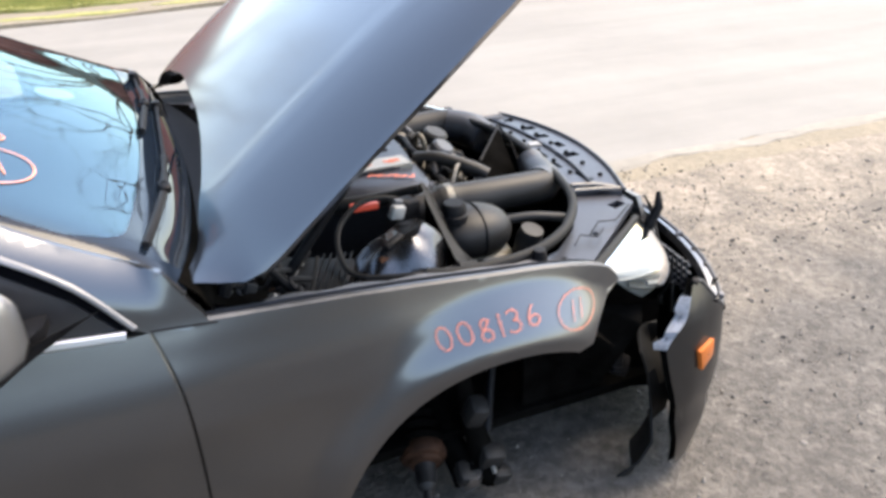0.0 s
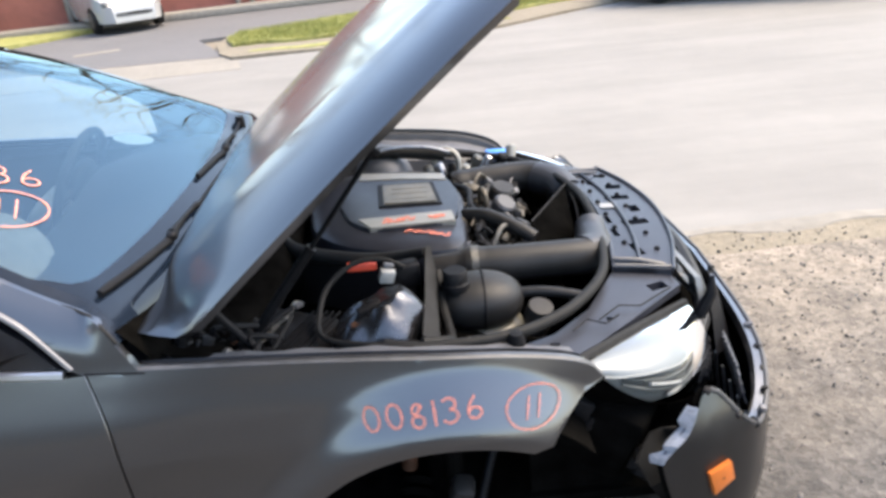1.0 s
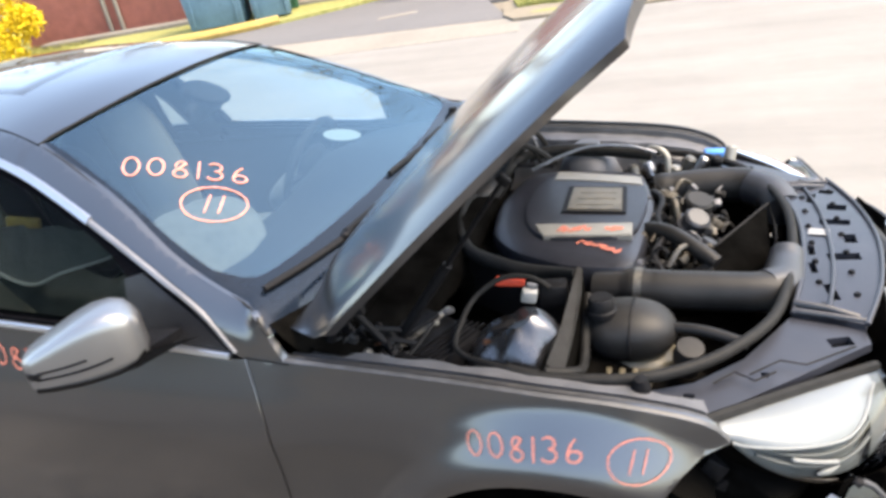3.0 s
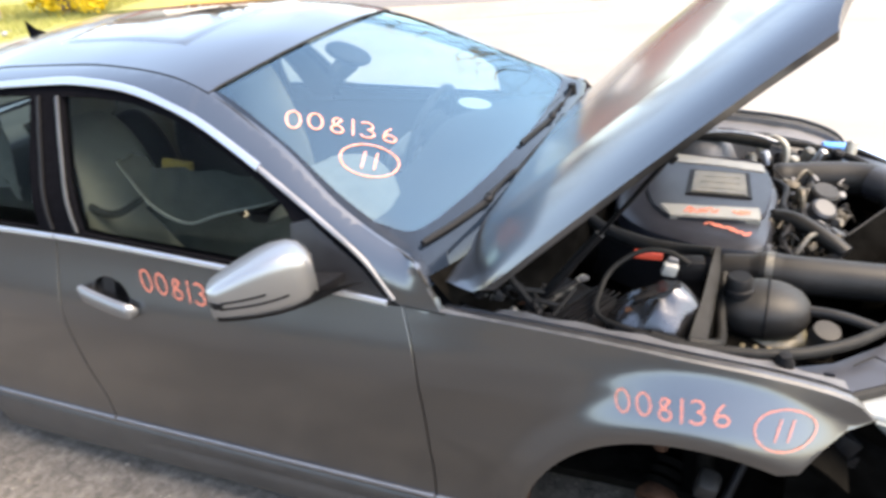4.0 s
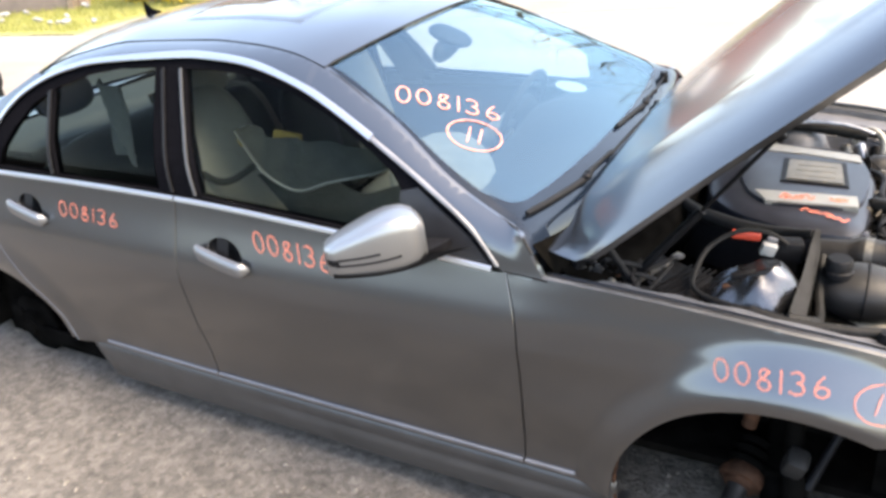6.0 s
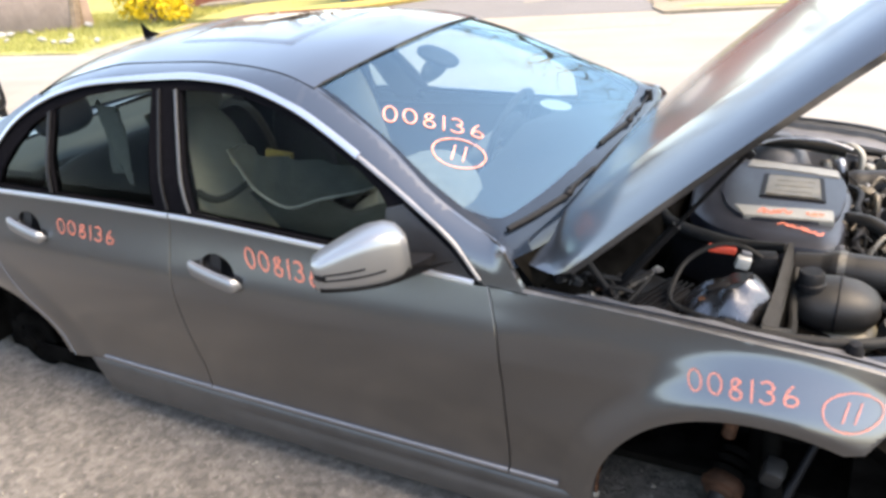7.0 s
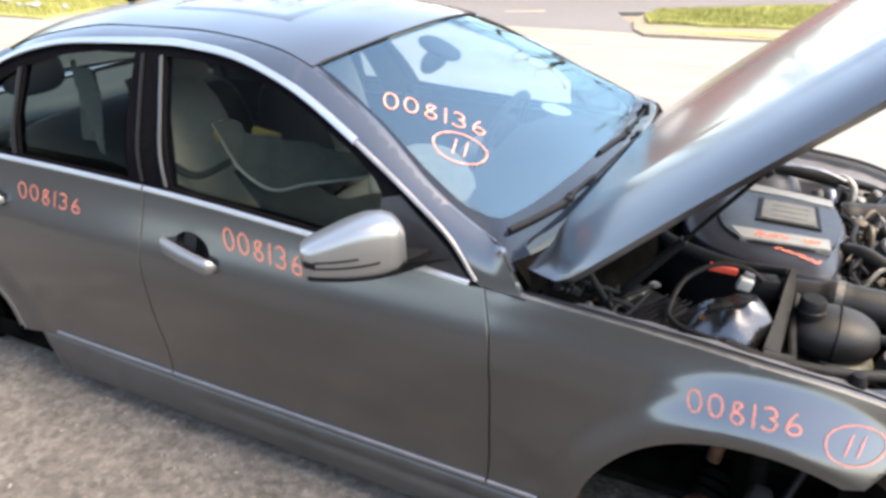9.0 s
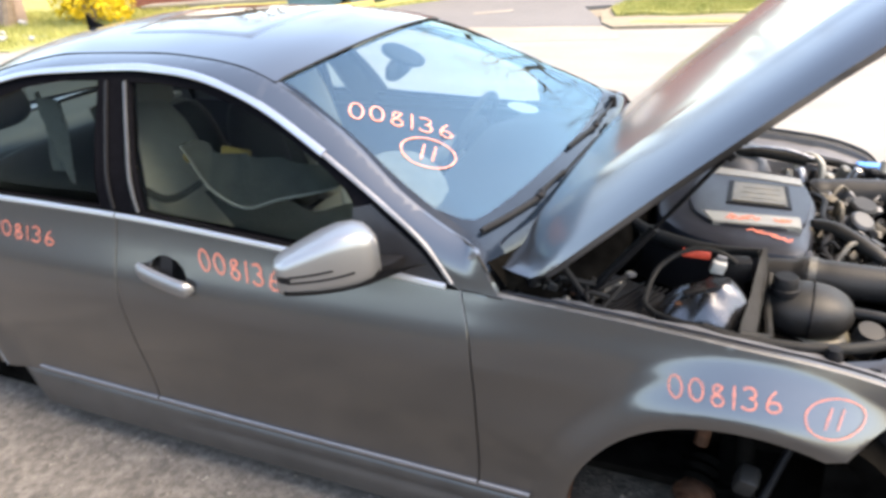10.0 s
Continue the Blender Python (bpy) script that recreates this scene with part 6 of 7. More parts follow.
# ---- door handles ----
HANDLE = material("satin_handle_paint", (0.20, 0.205, 0.215), 0.42, 0.85, 0.05, 300, coat=0.5, coat_rough=0.12)
for cx, cz in HANDLES:
    for sg in (1, -1):
        handle = empty("door_handle")
        handle.parent = car
        rows = []
        for i in range(21):
            f = i / 20
            x = cx - 0.112 + 0.224 * f
            z = cz + 0.018 - 0.042 * f - 0.004 * math.sin(math.pi * f)
            end = min(1.0, f / 0.14, (1 - f) / 0.16)
            end = math.sqrt(max(0.0, 1 - (1 - end) ** 2))
            o = 0.006 + 0.016 * end
            h = (0.0275 - 0.002 * f) * (0.35 + 0.65 * end)
            d = 0.015 * (0.3 + 0.7 * end)
            p = side(x, z)
            sect = ((-0.75, -0.6), (-0.3, -1.0), (0.45, -0.95), (0.92, -0.72), (1.10, 0.0), (1.0, 0.62), (0.55, 0.95), (-0.3, 1.0), (-0.75, 0.6))
            rows.append([Vector((x, (p.y - o - q * d) * sg, z + w * h)) for q, w in sect])
        bm = loft(rows, True)
        bmesh.ops.contextual_create(bm, geom=[e for e in bm.edges if e.is_boundary])
        bmesh.ops.recalc_face_normals(bm, faces=bm.faces)
        part("grip", bm, HANDLE, handle, "silver-grey pull handle")
        part("lock_cap", blob((0.016, 0.008, 0.010), pose(cx + 0.096, (side(cx + 0.096, cz - 0.022).y - 0.024) * sg, cz - 0.024), 3.0, 8), BLACK, handle)
        bowl = [[Vector((x, (side(x, z).y + deep) * sg, z)) for x, z in handle_oval(cx, cz, k)] for k, deep in ((1.0, -0.0015), (0.97, 0.004), (0.90, 0.016), (0.76, 0.027), (0.5, 0.034), (0.2, 0.036))]
        bm = loft(bowl, True)
        bmesh.ops.contextual_create(bm, geom=[e for e in bm.edges if e.is_boundary and all(abs(v.co.x - cx) < 0.03 for v in e.verts)])
        # bowl coloured black all over to give the hollow its shade
        part("recess", bm, BLACK, handle, "hollow finger recess behind the grip, blackened for shade")
        part("recess_lip", tube([Vector((x, (side(x, z).y - 0.001) * sg, z)) for x, z in (handle_oval(cx, cz) * 2)[13:29]], 0.0045, 8), PAINT, handle)

# ---- handwritten stock numbers ----
def arc(cx, cy, rx, ry, a0, a1, n=14):
    return [(cx + rx * math.cos(radians(a0 + (a1 - a0) * i / n)), cy + ry * math.sin(radians(a0 + (a1 - a0) * i / n))) for i in range(n + 1)]


STROKES = {
    "0": [arc(0.5, 0.5, 0.40, 0.48, 100, 468, 20)],
    "8": [arc(0.52, 0.74, 0.27, 0.25, 20, 270, 12) + arc(0.48, 0.25, 0.33, 0.25, 90, -250, 14) + [(0.78, 0.93)]],
    "1": [[(0.56, 1.0), (0.46, 0.0)]],
    "3": [[(0.12, 0.88)] + arc(0.42, 0.74, 0.36, 0.24, 100, -80, 10) + arc(0.40, 0.26, 0.42, 0.27, 80, -150, 12)],
    "6": [[(0.62, 1.0), (0.36, 0.75), (0.18, 0.45)] + arc(0.50, 0.24, 0.36, 0.24, 165, 515, 16)],
}


def ribbon(pts, width, out=0.0015):
    """A thin raised stroke along pts: pairs of place and normal."""
    bm = bmesh.new()
    rows = []
    for i, (p, n) in enumerate(pts):
        d = (pts[min(i + 1, len(pts) - 1)][0] - pts[max(i - 1, 0)][0]).normalized()
        s = d.cross(n).normalized() * (width / 2 * (1 + 0.22 * math.sin(i * 2.3) + 0.12 * math.sin(i * 5.1)))
        rows.append([p - s + n * 0.0006, p + n * out, p + s + n * 0.0006])
    loft(rows, bm=bm)
    return bm


def write(text, corners, place, width, mat, gap=0.10):
    """Strokes of text in a quadrilateral TL, BL, TR, BR of the 2D domain of place()."""
    TL, BL, TR, BR = (Vector(c) for c in corners)
    bm = bmesh.new()
    n = len(text)
    widths = [0.45 if c == "1" else 1.0 for c in text]
    total, x = sum(widths), 0.0
    for k, c in enumerate(text):
        for st in STROKES[c]:
            pts = spline(st, 3) if len(st) > 3 else dense(st, 0.12)
            line = []
            for q in pts:
                qx, qy = q[0], q[1]
                u = (x + (gap + (1 - 2 * gap) * qx) * widths[k]) / total
                v = qy * (1 - 0.06 * ((k * 7) % 3)) + 0.03 * ((k * 5) % 3)
                line.append(place(*(BL.lerp(BR, u).lerp(TL.lerp(TR, u), v))))
            merge(ribbon(line, width), bm)
        x += widths[k]
    return bm


def ring_mark(centre, ax, ay, place, width):
    """A hand-drawn ring with two strokes in it."""
    bm = bmesh.new()
    C, AX, AY = Vector(centre), Vector(ax), Vector(ay)
    f = lambda u, v: place(*(C + AX * u + AY * v))
    merge(ribbon([f(math.cos(t) * (1 + 0.02 * math.sin(3 * t)), math.sin(t)) for t in (2 * math.pi * k / 40 - 1 for k in range(42))], width), bm)
    for u in (-0.22, 0.20):
        merge(ribbon([f(u + 0.05 * (1 - 2 * k / 8), 0.52 - 1.06 * k / 8) for k in range(9)], width), bm)
    return bm


def on_side(x, z):
    p, px, pz = side(x, z), side(x + 0.004, z), side(x, z + 0.004)
    n = (px - p).cross(pz - p).normalized()
    if n.y > 0:
        n = -n
    return p + n * 0.003, n


part("stock_number", write("008136", ((-1.462, 0.803), (-1.443, 0.742), (-1.140, 0.772), (-1.130, 0.712)), on_side, 0.0070, CHALK), CHALK, car, "stock number 008136 in orange chalk")
part("stock_number", write("008136", ((-2.430, 0.803), (-2.420, 0.750), (-2.070, 0.790), (-2.075, 0.738)), on_side, 0.0070, CHALK), CHALK, car, "stock number 008136 in orange chalk")
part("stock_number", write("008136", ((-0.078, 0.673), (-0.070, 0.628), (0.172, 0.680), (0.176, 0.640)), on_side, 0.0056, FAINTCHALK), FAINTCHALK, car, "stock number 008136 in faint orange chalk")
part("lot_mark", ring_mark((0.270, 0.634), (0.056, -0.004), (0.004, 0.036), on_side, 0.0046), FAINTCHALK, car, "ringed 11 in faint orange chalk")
part("lot_mark", ring_mark((-3.045, 0.928), (0.065, 0.006), (0.0, 0.048), on_side, 0.008), CHALK, car, "ringed mark in orange chalk")

random.seed(5)
for x0, x1, y0, z, w, lean in ((-0.035, 0.055, -0.036, 0.7195, 0.046, 0.0), (0.105, 0.15, -0.036, 0.7195, 0.026, 0.0), (0.035, 0.16, -0.095, 0.7085, 0.030, -0.45)):
    n = 11
    zig = [(x0 + (x1 - x0) * i / n + random.uniform(-0.006, 0.006), y0 + lean * (x1 - x0) * i / n * 1.0 + w * 0.5 * (1 if i % 2 else -1) * random.uniform(0.4, 1.0)) for i in range(n + 1)]
    part("chalk_mark", ribbon([(Vector((p.x, p.y, z)), Vector((0, 0, 1))) for p in spline(zig, 4)], 0.010), CHALK, cover, "smudged orange chalk scribble")

from mathutils.bvhtree import BVHTree
GLASS_TREE = BVHTree.FromPolygons([tuple(screen(-1 + 2 * j / 30, i / 20)) for i in range(21) for j in range(31)], [(i * 31 + j, i * 31 + j + 1, (i + 1) * 31 + j + 1, (i + 1) * 31 + j) for i in range(20) for j in range(30)])


def on_glass(x, y):
    hit, n, *_ = GLASS_TREE.ray_cast(Vector((x, y, 2.0)), Vector((0, 0, -1)))
    if hit is None:
        hit, n = Vector((x, y, 1.0)), Vector((0, 0, 1))
    if n.z < 0:
        n = -n
    return hit + n * 0.002, n


part("stock_number", write("008136", ((-1.072, -0.500), (-1.035, -0.566), (-0.815, -0.311), (-0.785, -0.373)), on_glass, 0.0050, CHALKPALE), CHALKPALE, car, "stock number 008136 in pale orange paint pen")
part("lot_mark", ring_mark((-0.811, -0.509), (0.061, 0.048), (-0.027, 0.063), on_glass, 0.0046), CHALKPALE, car, "ringed 11 in pale orange paint pen")
STICKER = material("pale_sticker", (0.22, 0.26, 0.27), 0.6, 0.0, 0.1, 90)
bm = bmesh.new()
ring0 = [on_glass(-0.735 + 0.037 * math.cos(t) - 0.013 * math.sin(t), 0.085 + 0.055 * math.cos(t) + 0.037 * math.sin(t))[0] for t in (2 * math.pi * k / 24 for k in range(24))]
bm.faces.new([bm.verts.new(p - Vector((0, 0, 0.006))) for p in ring0])
part("sticker", bm, STICKER, car, "pale oval inspection sticker")

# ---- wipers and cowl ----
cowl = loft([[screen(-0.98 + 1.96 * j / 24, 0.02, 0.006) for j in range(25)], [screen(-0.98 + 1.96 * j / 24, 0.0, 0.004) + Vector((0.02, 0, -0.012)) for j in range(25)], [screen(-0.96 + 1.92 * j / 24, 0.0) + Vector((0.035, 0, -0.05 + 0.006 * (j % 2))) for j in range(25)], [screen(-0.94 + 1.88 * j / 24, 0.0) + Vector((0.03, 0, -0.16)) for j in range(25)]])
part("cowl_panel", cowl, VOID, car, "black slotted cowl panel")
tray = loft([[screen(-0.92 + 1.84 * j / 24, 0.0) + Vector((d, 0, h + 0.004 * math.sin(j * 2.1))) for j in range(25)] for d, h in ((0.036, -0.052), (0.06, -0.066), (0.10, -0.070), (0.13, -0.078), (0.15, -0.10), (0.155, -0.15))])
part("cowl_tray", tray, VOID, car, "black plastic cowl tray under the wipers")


def wiper(tip, joint, knee, pivot, thick):
    """A blade lying on the glass from its tip past the joint, with the arm back to the pivot."""
    w = empty("wiper")
    w.parent = car
    w["label"] = "black wiper lying on the windscreen"
    on = lambda p, h: on_glass(p[0], p[1])[0] + Vector((0, 0, h))
    T, J, N, P = (Vector(p) for p in (tip, joint, knee, pivot))
    run = [on(T.lerp(J, i / 10), 0.012) for i in range(11)]
    part("rubber_blade", tube([p - Vector((0, 0, 0.006)) for p in run], 0.005, 6), RUBBER, w)
    part("blade_holder", tube(run, [0.006] + [thick] * 9 + [thick * 0.8], 8, squash=1.3), BLACK, w)
    far = [on(N.lerp(P, i / 10), 0.014) for i in range(11)]
    part("wiper_arm", tube([on(J, 0.022), on(J.lerp(N, 0.5), 0.024), on(N, 0.022)], [0.011, 0.006, 0.007], 8), BLACK, w)
    part("wiper_arm", tube(far, [0.005] * 10 + [0.010], 8), BLACK, w)
    part("arm_joint", blob((0.026, 0.05, 0.022), Matrix.Translation(on(J, 0.018)) @ pose(0, 0, 0, 0, 0, 8), 4, 8), BLACK, w)
    part("arm_joint", blob((0.018, 0.03, 0.016), Matrix.Translation(on(N, 0.018)), 4, 8), BLACK, w)
    part("pivot_cap", lathe([(0, 0.02), (0.014, 0.018), (0.018, 0), (0.018, -0.03)], Matrix.Translation(far[-1]), 12), BLACK, w)


wiper((-0.569, -0.721), (-0.519, -0.392), (-0.508, -0.203), (-0.500, 0.33), 0.0075)
wiper((-0.545, -0.02), (-0.530, 0.28), (-0.535, 0.42), (-0.55, 0.62), 0.007)

# roof aerial
fin = bmesh.new()
prof = [(-0.07, 0.0, 0.022), (-0.04, 0.022, 0.018), (0.0, 0.030, 0.014), (0.035, 0.058, 0.008), (0.052, 0.066, 0.003)]
base_pt = roof_point(-2.52, 0.0)
loft([[base_pt + Vector((-x, s * w, z * k - 0.004)) for s, k in ((-1, 0), (-0.6, 0.6), (0, 1), (0.6, 0.6), (1, 0))] for x, z, w in prof], bm=fin)
part("roof_aerial", fin, GLOSSBLACK, car, "dark shark-fin aerial")
# fuel flap line and tail lamp
flap_line = [side(-3.185 + 0.105 * abs(math.cos(t)) ** 0.45 * (1 if math.cos(t) > 0 else -1), 0.70 + 0.085 * abs(math.sin(t)) ** 0.45 * (1 if math.sin(t) > 0 else -1)) + Vector((0, -0.0005, 0)) for t in (2 * math.pi * k / 48 for k in range(49))]
part("fuel_flap_gap", tube(flap_line, 0.0022, 6, caps=False), BLACK, car, "thin dark gap round the fuel flap")
part("fuel_flap_edge", tube([side(-3.10 - 0.18 * i / 8, 0.620 + 0.012 * (abs(i - 4) / 4) ** 4) + Vector((0, -0.001, 0)) for i in range(9)], 0.0035, 6), PAINT, car)
TAIL = material("red_tail_lens", (0.45, 0.02, 0.02), 0.2, 0.0, 0.1, 40, coat=1.0)
for sg in (1, -1):
    bm = loft([[Vector((e.x, e.y * sg, e.z)) + Vector((0, -0.003 * sg, 0)) for e in (side(-3.66 - 0.16 * i / 6, z) for i in range(7))] for z in (0.60, 0.68, 0.76, 0.80)])
    part("tail_lamp", bm, TAIL, car, "red tail lamp")

# ---- cabin ----
cabin = empty("cabin")
cabin.parent = car
TRIM = material("dark_cabin_trim", (0.014, 0.014, 0.016), 0.7, 0.0, 0.2, 40, bump=0.1, bump_scale=300, spec=0.15)
# airbag cloth again, painted near-black for the shade inside the cabin
SHADECLOTH = material("shaded_airbag_cloth", (0.022, 0.025, 0.024), 0.85, 0.0, 0.2, 20, bump=0.3, bump_scale=30, spec=0.1)
HEADLINER = material("grey_headliner", (0.20, 0.195, 0.18), 0.9, 0.0, 0.05, 60)


def cab(name, bm, mat, label=""):
    return part(name, bm, mat, cabin, label)


cab("floor", box((2.05, 1.55, 0.04), pose(-1.44, 0, 0.12)), TRIM)
rows = [[roof_point(-1.30 - 1.26 * i / 20, -0.94 + 1.88 * j / 16) + Vector((0, 0, -0.025)) for j in range(17)] for i in range(21)]
cab("headliner", loft(rows), HEADLINER)
for sg in (-1, 1):
    cab("door_card", loft([[Vector((x, sg * -(side(x, z).y + 0.05), z)) for x in (-0.62, -1.0, -1.4, -1.8, -2.2, -2.45)] for z in (0.15, 0.5, 0.7, 0.80)]), TRIM)
    cab("rear_door_card", loft([[Vector((x, sg * -(side(x, z).y + 0.05), z)) for x in (-2.45, -2.6, -2.9)] for z in (0.53, 0.7, 0.80)]), TRIM)
    cab("pillar_trim", loft([[Vector((x, sg * -(side(x, z).y + 0.045), z)) for x in (-1.72 - 0.38 * (z - 0.85), -1.88 - 0.35 * (z - 0.85))] for z in (0.82, 1.0, 1.15, 1.27)]), TRIM)
# sheet added to keep the bright far window out of view
cab("window_block", thicken(loft([[Vector((-1.90 - 0.42 * i / 12, 0.66 + 0.03 * math.sin(i * 1.7) - 0.10 * k / 6, 0.84 + 0.36 * k / 6)) for i in range(13)] for k in range(7)]), 0.01), SHADECLOTH, "dark sheet added to block the far window")
cab("hanging_bag", thicken(loft([[Vector((-2.33 - 0.10 * i / 6 - 0.02 * math.sin(3 * k / 8), -0.50 + 0.025 * math.sin(i * 1.1 + k * 0.5), 1.12 - 0.30 * k / 8 + 0.05 * i / 6)) for i in range(7)] for k in range(9)]), 0.008), CLOTH, "pale deflated airbag hanging inside the rear window")
dash = bmesh.new()
loft([[Vector((-0.50 + 0.14 * (1 - (2 * j / 20 - 1) ** 2), -0.72 + 1.44 * j / 20, 0.80)) for j in range(21)], [Vector((-0.72 + 0.10 * (1 - (2 * j / 20 - 1) ** 2), -0.74 + 1.48 * j / 20, 0.835 + 0.03 * math.exp(-((j - 14.5) / 3) ** 2))) for j in range(21)], [Vector((-0.98, -0.75 + 1.5 * j / 20, 0.80 + 0.05 * math.exp(-((j - 14.5) / 3) ** 2))) for j in range(21)], [Vector((-1.02, -0.75 + 1.5 * j / 20, 0.70)) for j in range(21)], [Vector((-0.92, -0.75 + 1.5 * j / 20, 0.35)) for j in range(21)]], bm=dash)
cab("dashboard", dash, TRIM, "dark dashboard")
# steering wheel
sw = bmesh.new()
W0 = pose(-1.06, 0.37, 0.80, 0, -66, 0)
tube([W0 @ Vector((0.185 * math.cos(t), 0.185 * math.sin(t), 0)) for t in (2 * math.pi * k / 32 for k in range(33))], 0.016, 10, sw, caps=False)
wheel = cab("steering_wheel", sw, TRIM)
part("wheel_hub", blob((0.17, 0.19, 0.07), W0, 2.6), TRIM, wheel)
part("spoke", box((0.03, 0.34, 0.02), W0 @ pose(0, 0, -0.004), 0.006), TRIM, wheel)
part("spent_airbag", blob((0.24, 0.30, 0.12), W0 @ pose(-0.10, 0, 0.05, 0, 30, 0), 2.2), CLOTH, wheel, "limp grey driver airbag")
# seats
# near-black version of the seat leather, for the bench and backrest middles
DARKSEAT = material("near_black_leather", (0.012, 0.013, 0.012), 0.55, 0.0, 0.08, 30, bump=0.15, bump_scale=220, spec=0.2)
for y in (-0.37, 0.37):
    seat = empty("front_seat")
    seat.parent = cabin
    part("cushion", blob((0.56, 0.52, 0.20), pose(-1.58, y, 0.42, 0, -8, 0), 3.5), BEIGE, seat)
    part("backrest", blob((0.18, 0.37, 0.70), pose(-1.92, y * 1.18, 0.79, 0, -16, 0), 3.0), BEIGE, seat, "beige leather backrest")
    part("seat_insert", blob((0.14, 0.24, 0.62), pose(-1.93, y * 0.65, 0.77, 0, -16, 0), 3.4), DARKSEAT, seat, "darker middle of the backrest")
    part("backrest_shell", blob((0.05, 0.44, 0.58), pose(-2.02, y, 0.78, 0, -16, 0), 3.5), TRIM, seat)
    part("headrest", blob((0.11, 0.27, 0.19), pose(-2.035, y, 1.155, 0, -14, 0), 2.8), BEIGE, seat)
    for d in (-0.06, 0.06):
        part("headrest_post", tube([(-2.01, y + d, 1.02), (-2.03, y + d, 1.12)], 0.008, 8), CHROME, seat)
bench = empty("rear_seat")
bench.parent = cabin
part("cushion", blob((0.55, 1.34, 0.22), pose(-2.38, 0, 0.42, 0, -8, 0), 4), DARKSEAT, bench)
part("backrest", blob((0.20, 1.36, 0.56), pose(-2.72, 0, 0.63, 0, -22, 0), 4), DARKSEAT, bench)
for y in (-0.42, 0.42):
    part("headrest", blob((0.10, 0.27, 0.17), pose(-2.80, y, 1.075, 0, -10, 0), 2.8), TRIM, bench, "dark rear headrest")
SHELF = material("pale_shelf_cloth", (0.06, 0.066, 0.066), 0.8, 0.0, 0.1, 30)
cab("parcel_shelf", box((0.56, 1.24, 0.03), pose(-3.12, 0, 0.872), 0.01), SHELF, "pale parcel shelf under the rear window")
cab("seat_belt", tube([(-1.99, -0.62, 1.16), (-1.93, -0.60, 0.92), (-1.80, -0.58, 0.83), (-1.66, -0.50, 0.90)], 0.014, 8, smooth_n=6, squash=0.3), SHADECLOTH, "slack dark seat belt")
# blown airbags and loose things
rag = bmesh.new()
rows = []
for i in range(31):
    f = i / 30
    row = []
    for k in range(9):
        g = k / 8
        x = -0.95 - 0.60 * f
        sag = 0.17 * abs(math.sin(math.pi * f)) ** 0.8
        row.append(Vector((x, -0.66 + 0.10 * g + 0.015 * math.sin(9 * f + 2 * g), 0.90 - sag + (0.02 + 0.13 * math.sin(math.pi * f)) * (g - 0.2) + 0.012 * math.sin(14 * f + 5 * g))))
    rows.append(row)
loft(rows, bm=rag)
# this airbag takes the shaded cloth, so it sinks into the dark
cab("passenger_airbag", rag, SHADECLOTH, "limp passenger airbag, darkened as if in shade")
bag = blob((0.34, 0.42, 0.10), pose(-1.02, -0.36, 0.85, 10, 22, 5), 2.0)
for v in bag.verts:
    v.co += Vector((0.0, 0.0, 0.03 * noise.noise(v.co * 9)))
cab("passenger_airbag", bag, CLOTH, "limp grey passenger airbag")
bag = blob((0.10, 0.40, 0.50), pose(-1.86, 0.02, 0.80, 0, -12, 14), 2.4)
cab("coat", bag, TRIM)
cab("label_tag", box((0.10, 0.02, 0.05), pose(-1.53, -0.50, 0.98, 0, 15, 20), 0.008), YELLOW, "yellow warning tag")
cab("label_tag", box((0.09, 0.02, 0.035), pose(-1.71, -0.50, 0.97, 0, -20, 10), 0.008), YELLOW, "yellow warning tag")
HEM = material("grey_bag_hem", (0.085, 0.09, 0.085), 0.85, 0.0, 0.15, 40)
curtain = bmesh.new()
low_edge = spline([(-1.60, 1.06), (-1.57, 1.01), (-1.51, 0.92), (-1.39, 0.87), (-1.25, 0.91), (-1.09, 0.95), (-1.03, 0.97)], 6)
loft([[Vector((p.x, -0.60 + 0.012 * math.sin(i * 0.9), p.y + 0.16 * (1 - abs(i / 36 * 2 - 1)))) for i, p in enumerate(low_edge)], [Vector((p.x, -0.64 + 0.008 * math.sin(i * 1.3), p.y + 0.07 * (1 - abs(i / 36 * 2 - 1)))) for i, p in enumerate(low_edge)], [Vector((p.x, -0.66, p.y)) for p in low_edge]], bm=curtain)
bagc = cab("curtain_airbag", curtain, SHADECLOTH, "limp dark curtain airbag")
part("bag_hem", tube([Vector((p.x, -0.662, p.y)) for p in low_edge], [0.002 + 0.003 * math.sin(math.pi * i / 36) for i in range(37)], 8), HEM, bagc, "pale rolled hem")
rv = cab("rear_view_mirror", blob((0.05, 0.25, 0.075), pose(-1.17, 0.02, 1.160, 0, 10, 10), 3.0), TRIM, "dark rear-view mirror")
part("mirror_stem", tube([(-1.17, 0.02, 1.17), (-1.13, 0.0, 1.205)], 0.014, 8), TRIM, rv)
part("sensor_cover", blob((0.16, 0.12, 0.04), pose(-1.14, 0, 1.205, 0, 24, 0), 2.5), TRIM, rv)
# ---- the off-roader behind ----
DARKPAINT = material("dark_green_paint", (0.03, 0.036, 0.034), 0.45, 0.3, 0.1, 200, coat=0.15, coat_rough=0.06, stain=0.3, stain_scale=4)
BARE = material("pale_primer", (0.15, 0.16, 0.14), 0.6, 0.1, 0.2, 8, stain=0.5, stain_scale=5)
jeep = empty("off_road_vehicle", "dark off-road vehicle with a raised bonnet and a black bull bar", "car", m=pose(-8.35, 1.40, -0.09, 0, 0, -22))


def jp(name, bm, mat, label="", parent=None):
    return part(name, bm, mat, parent or jeep, label)


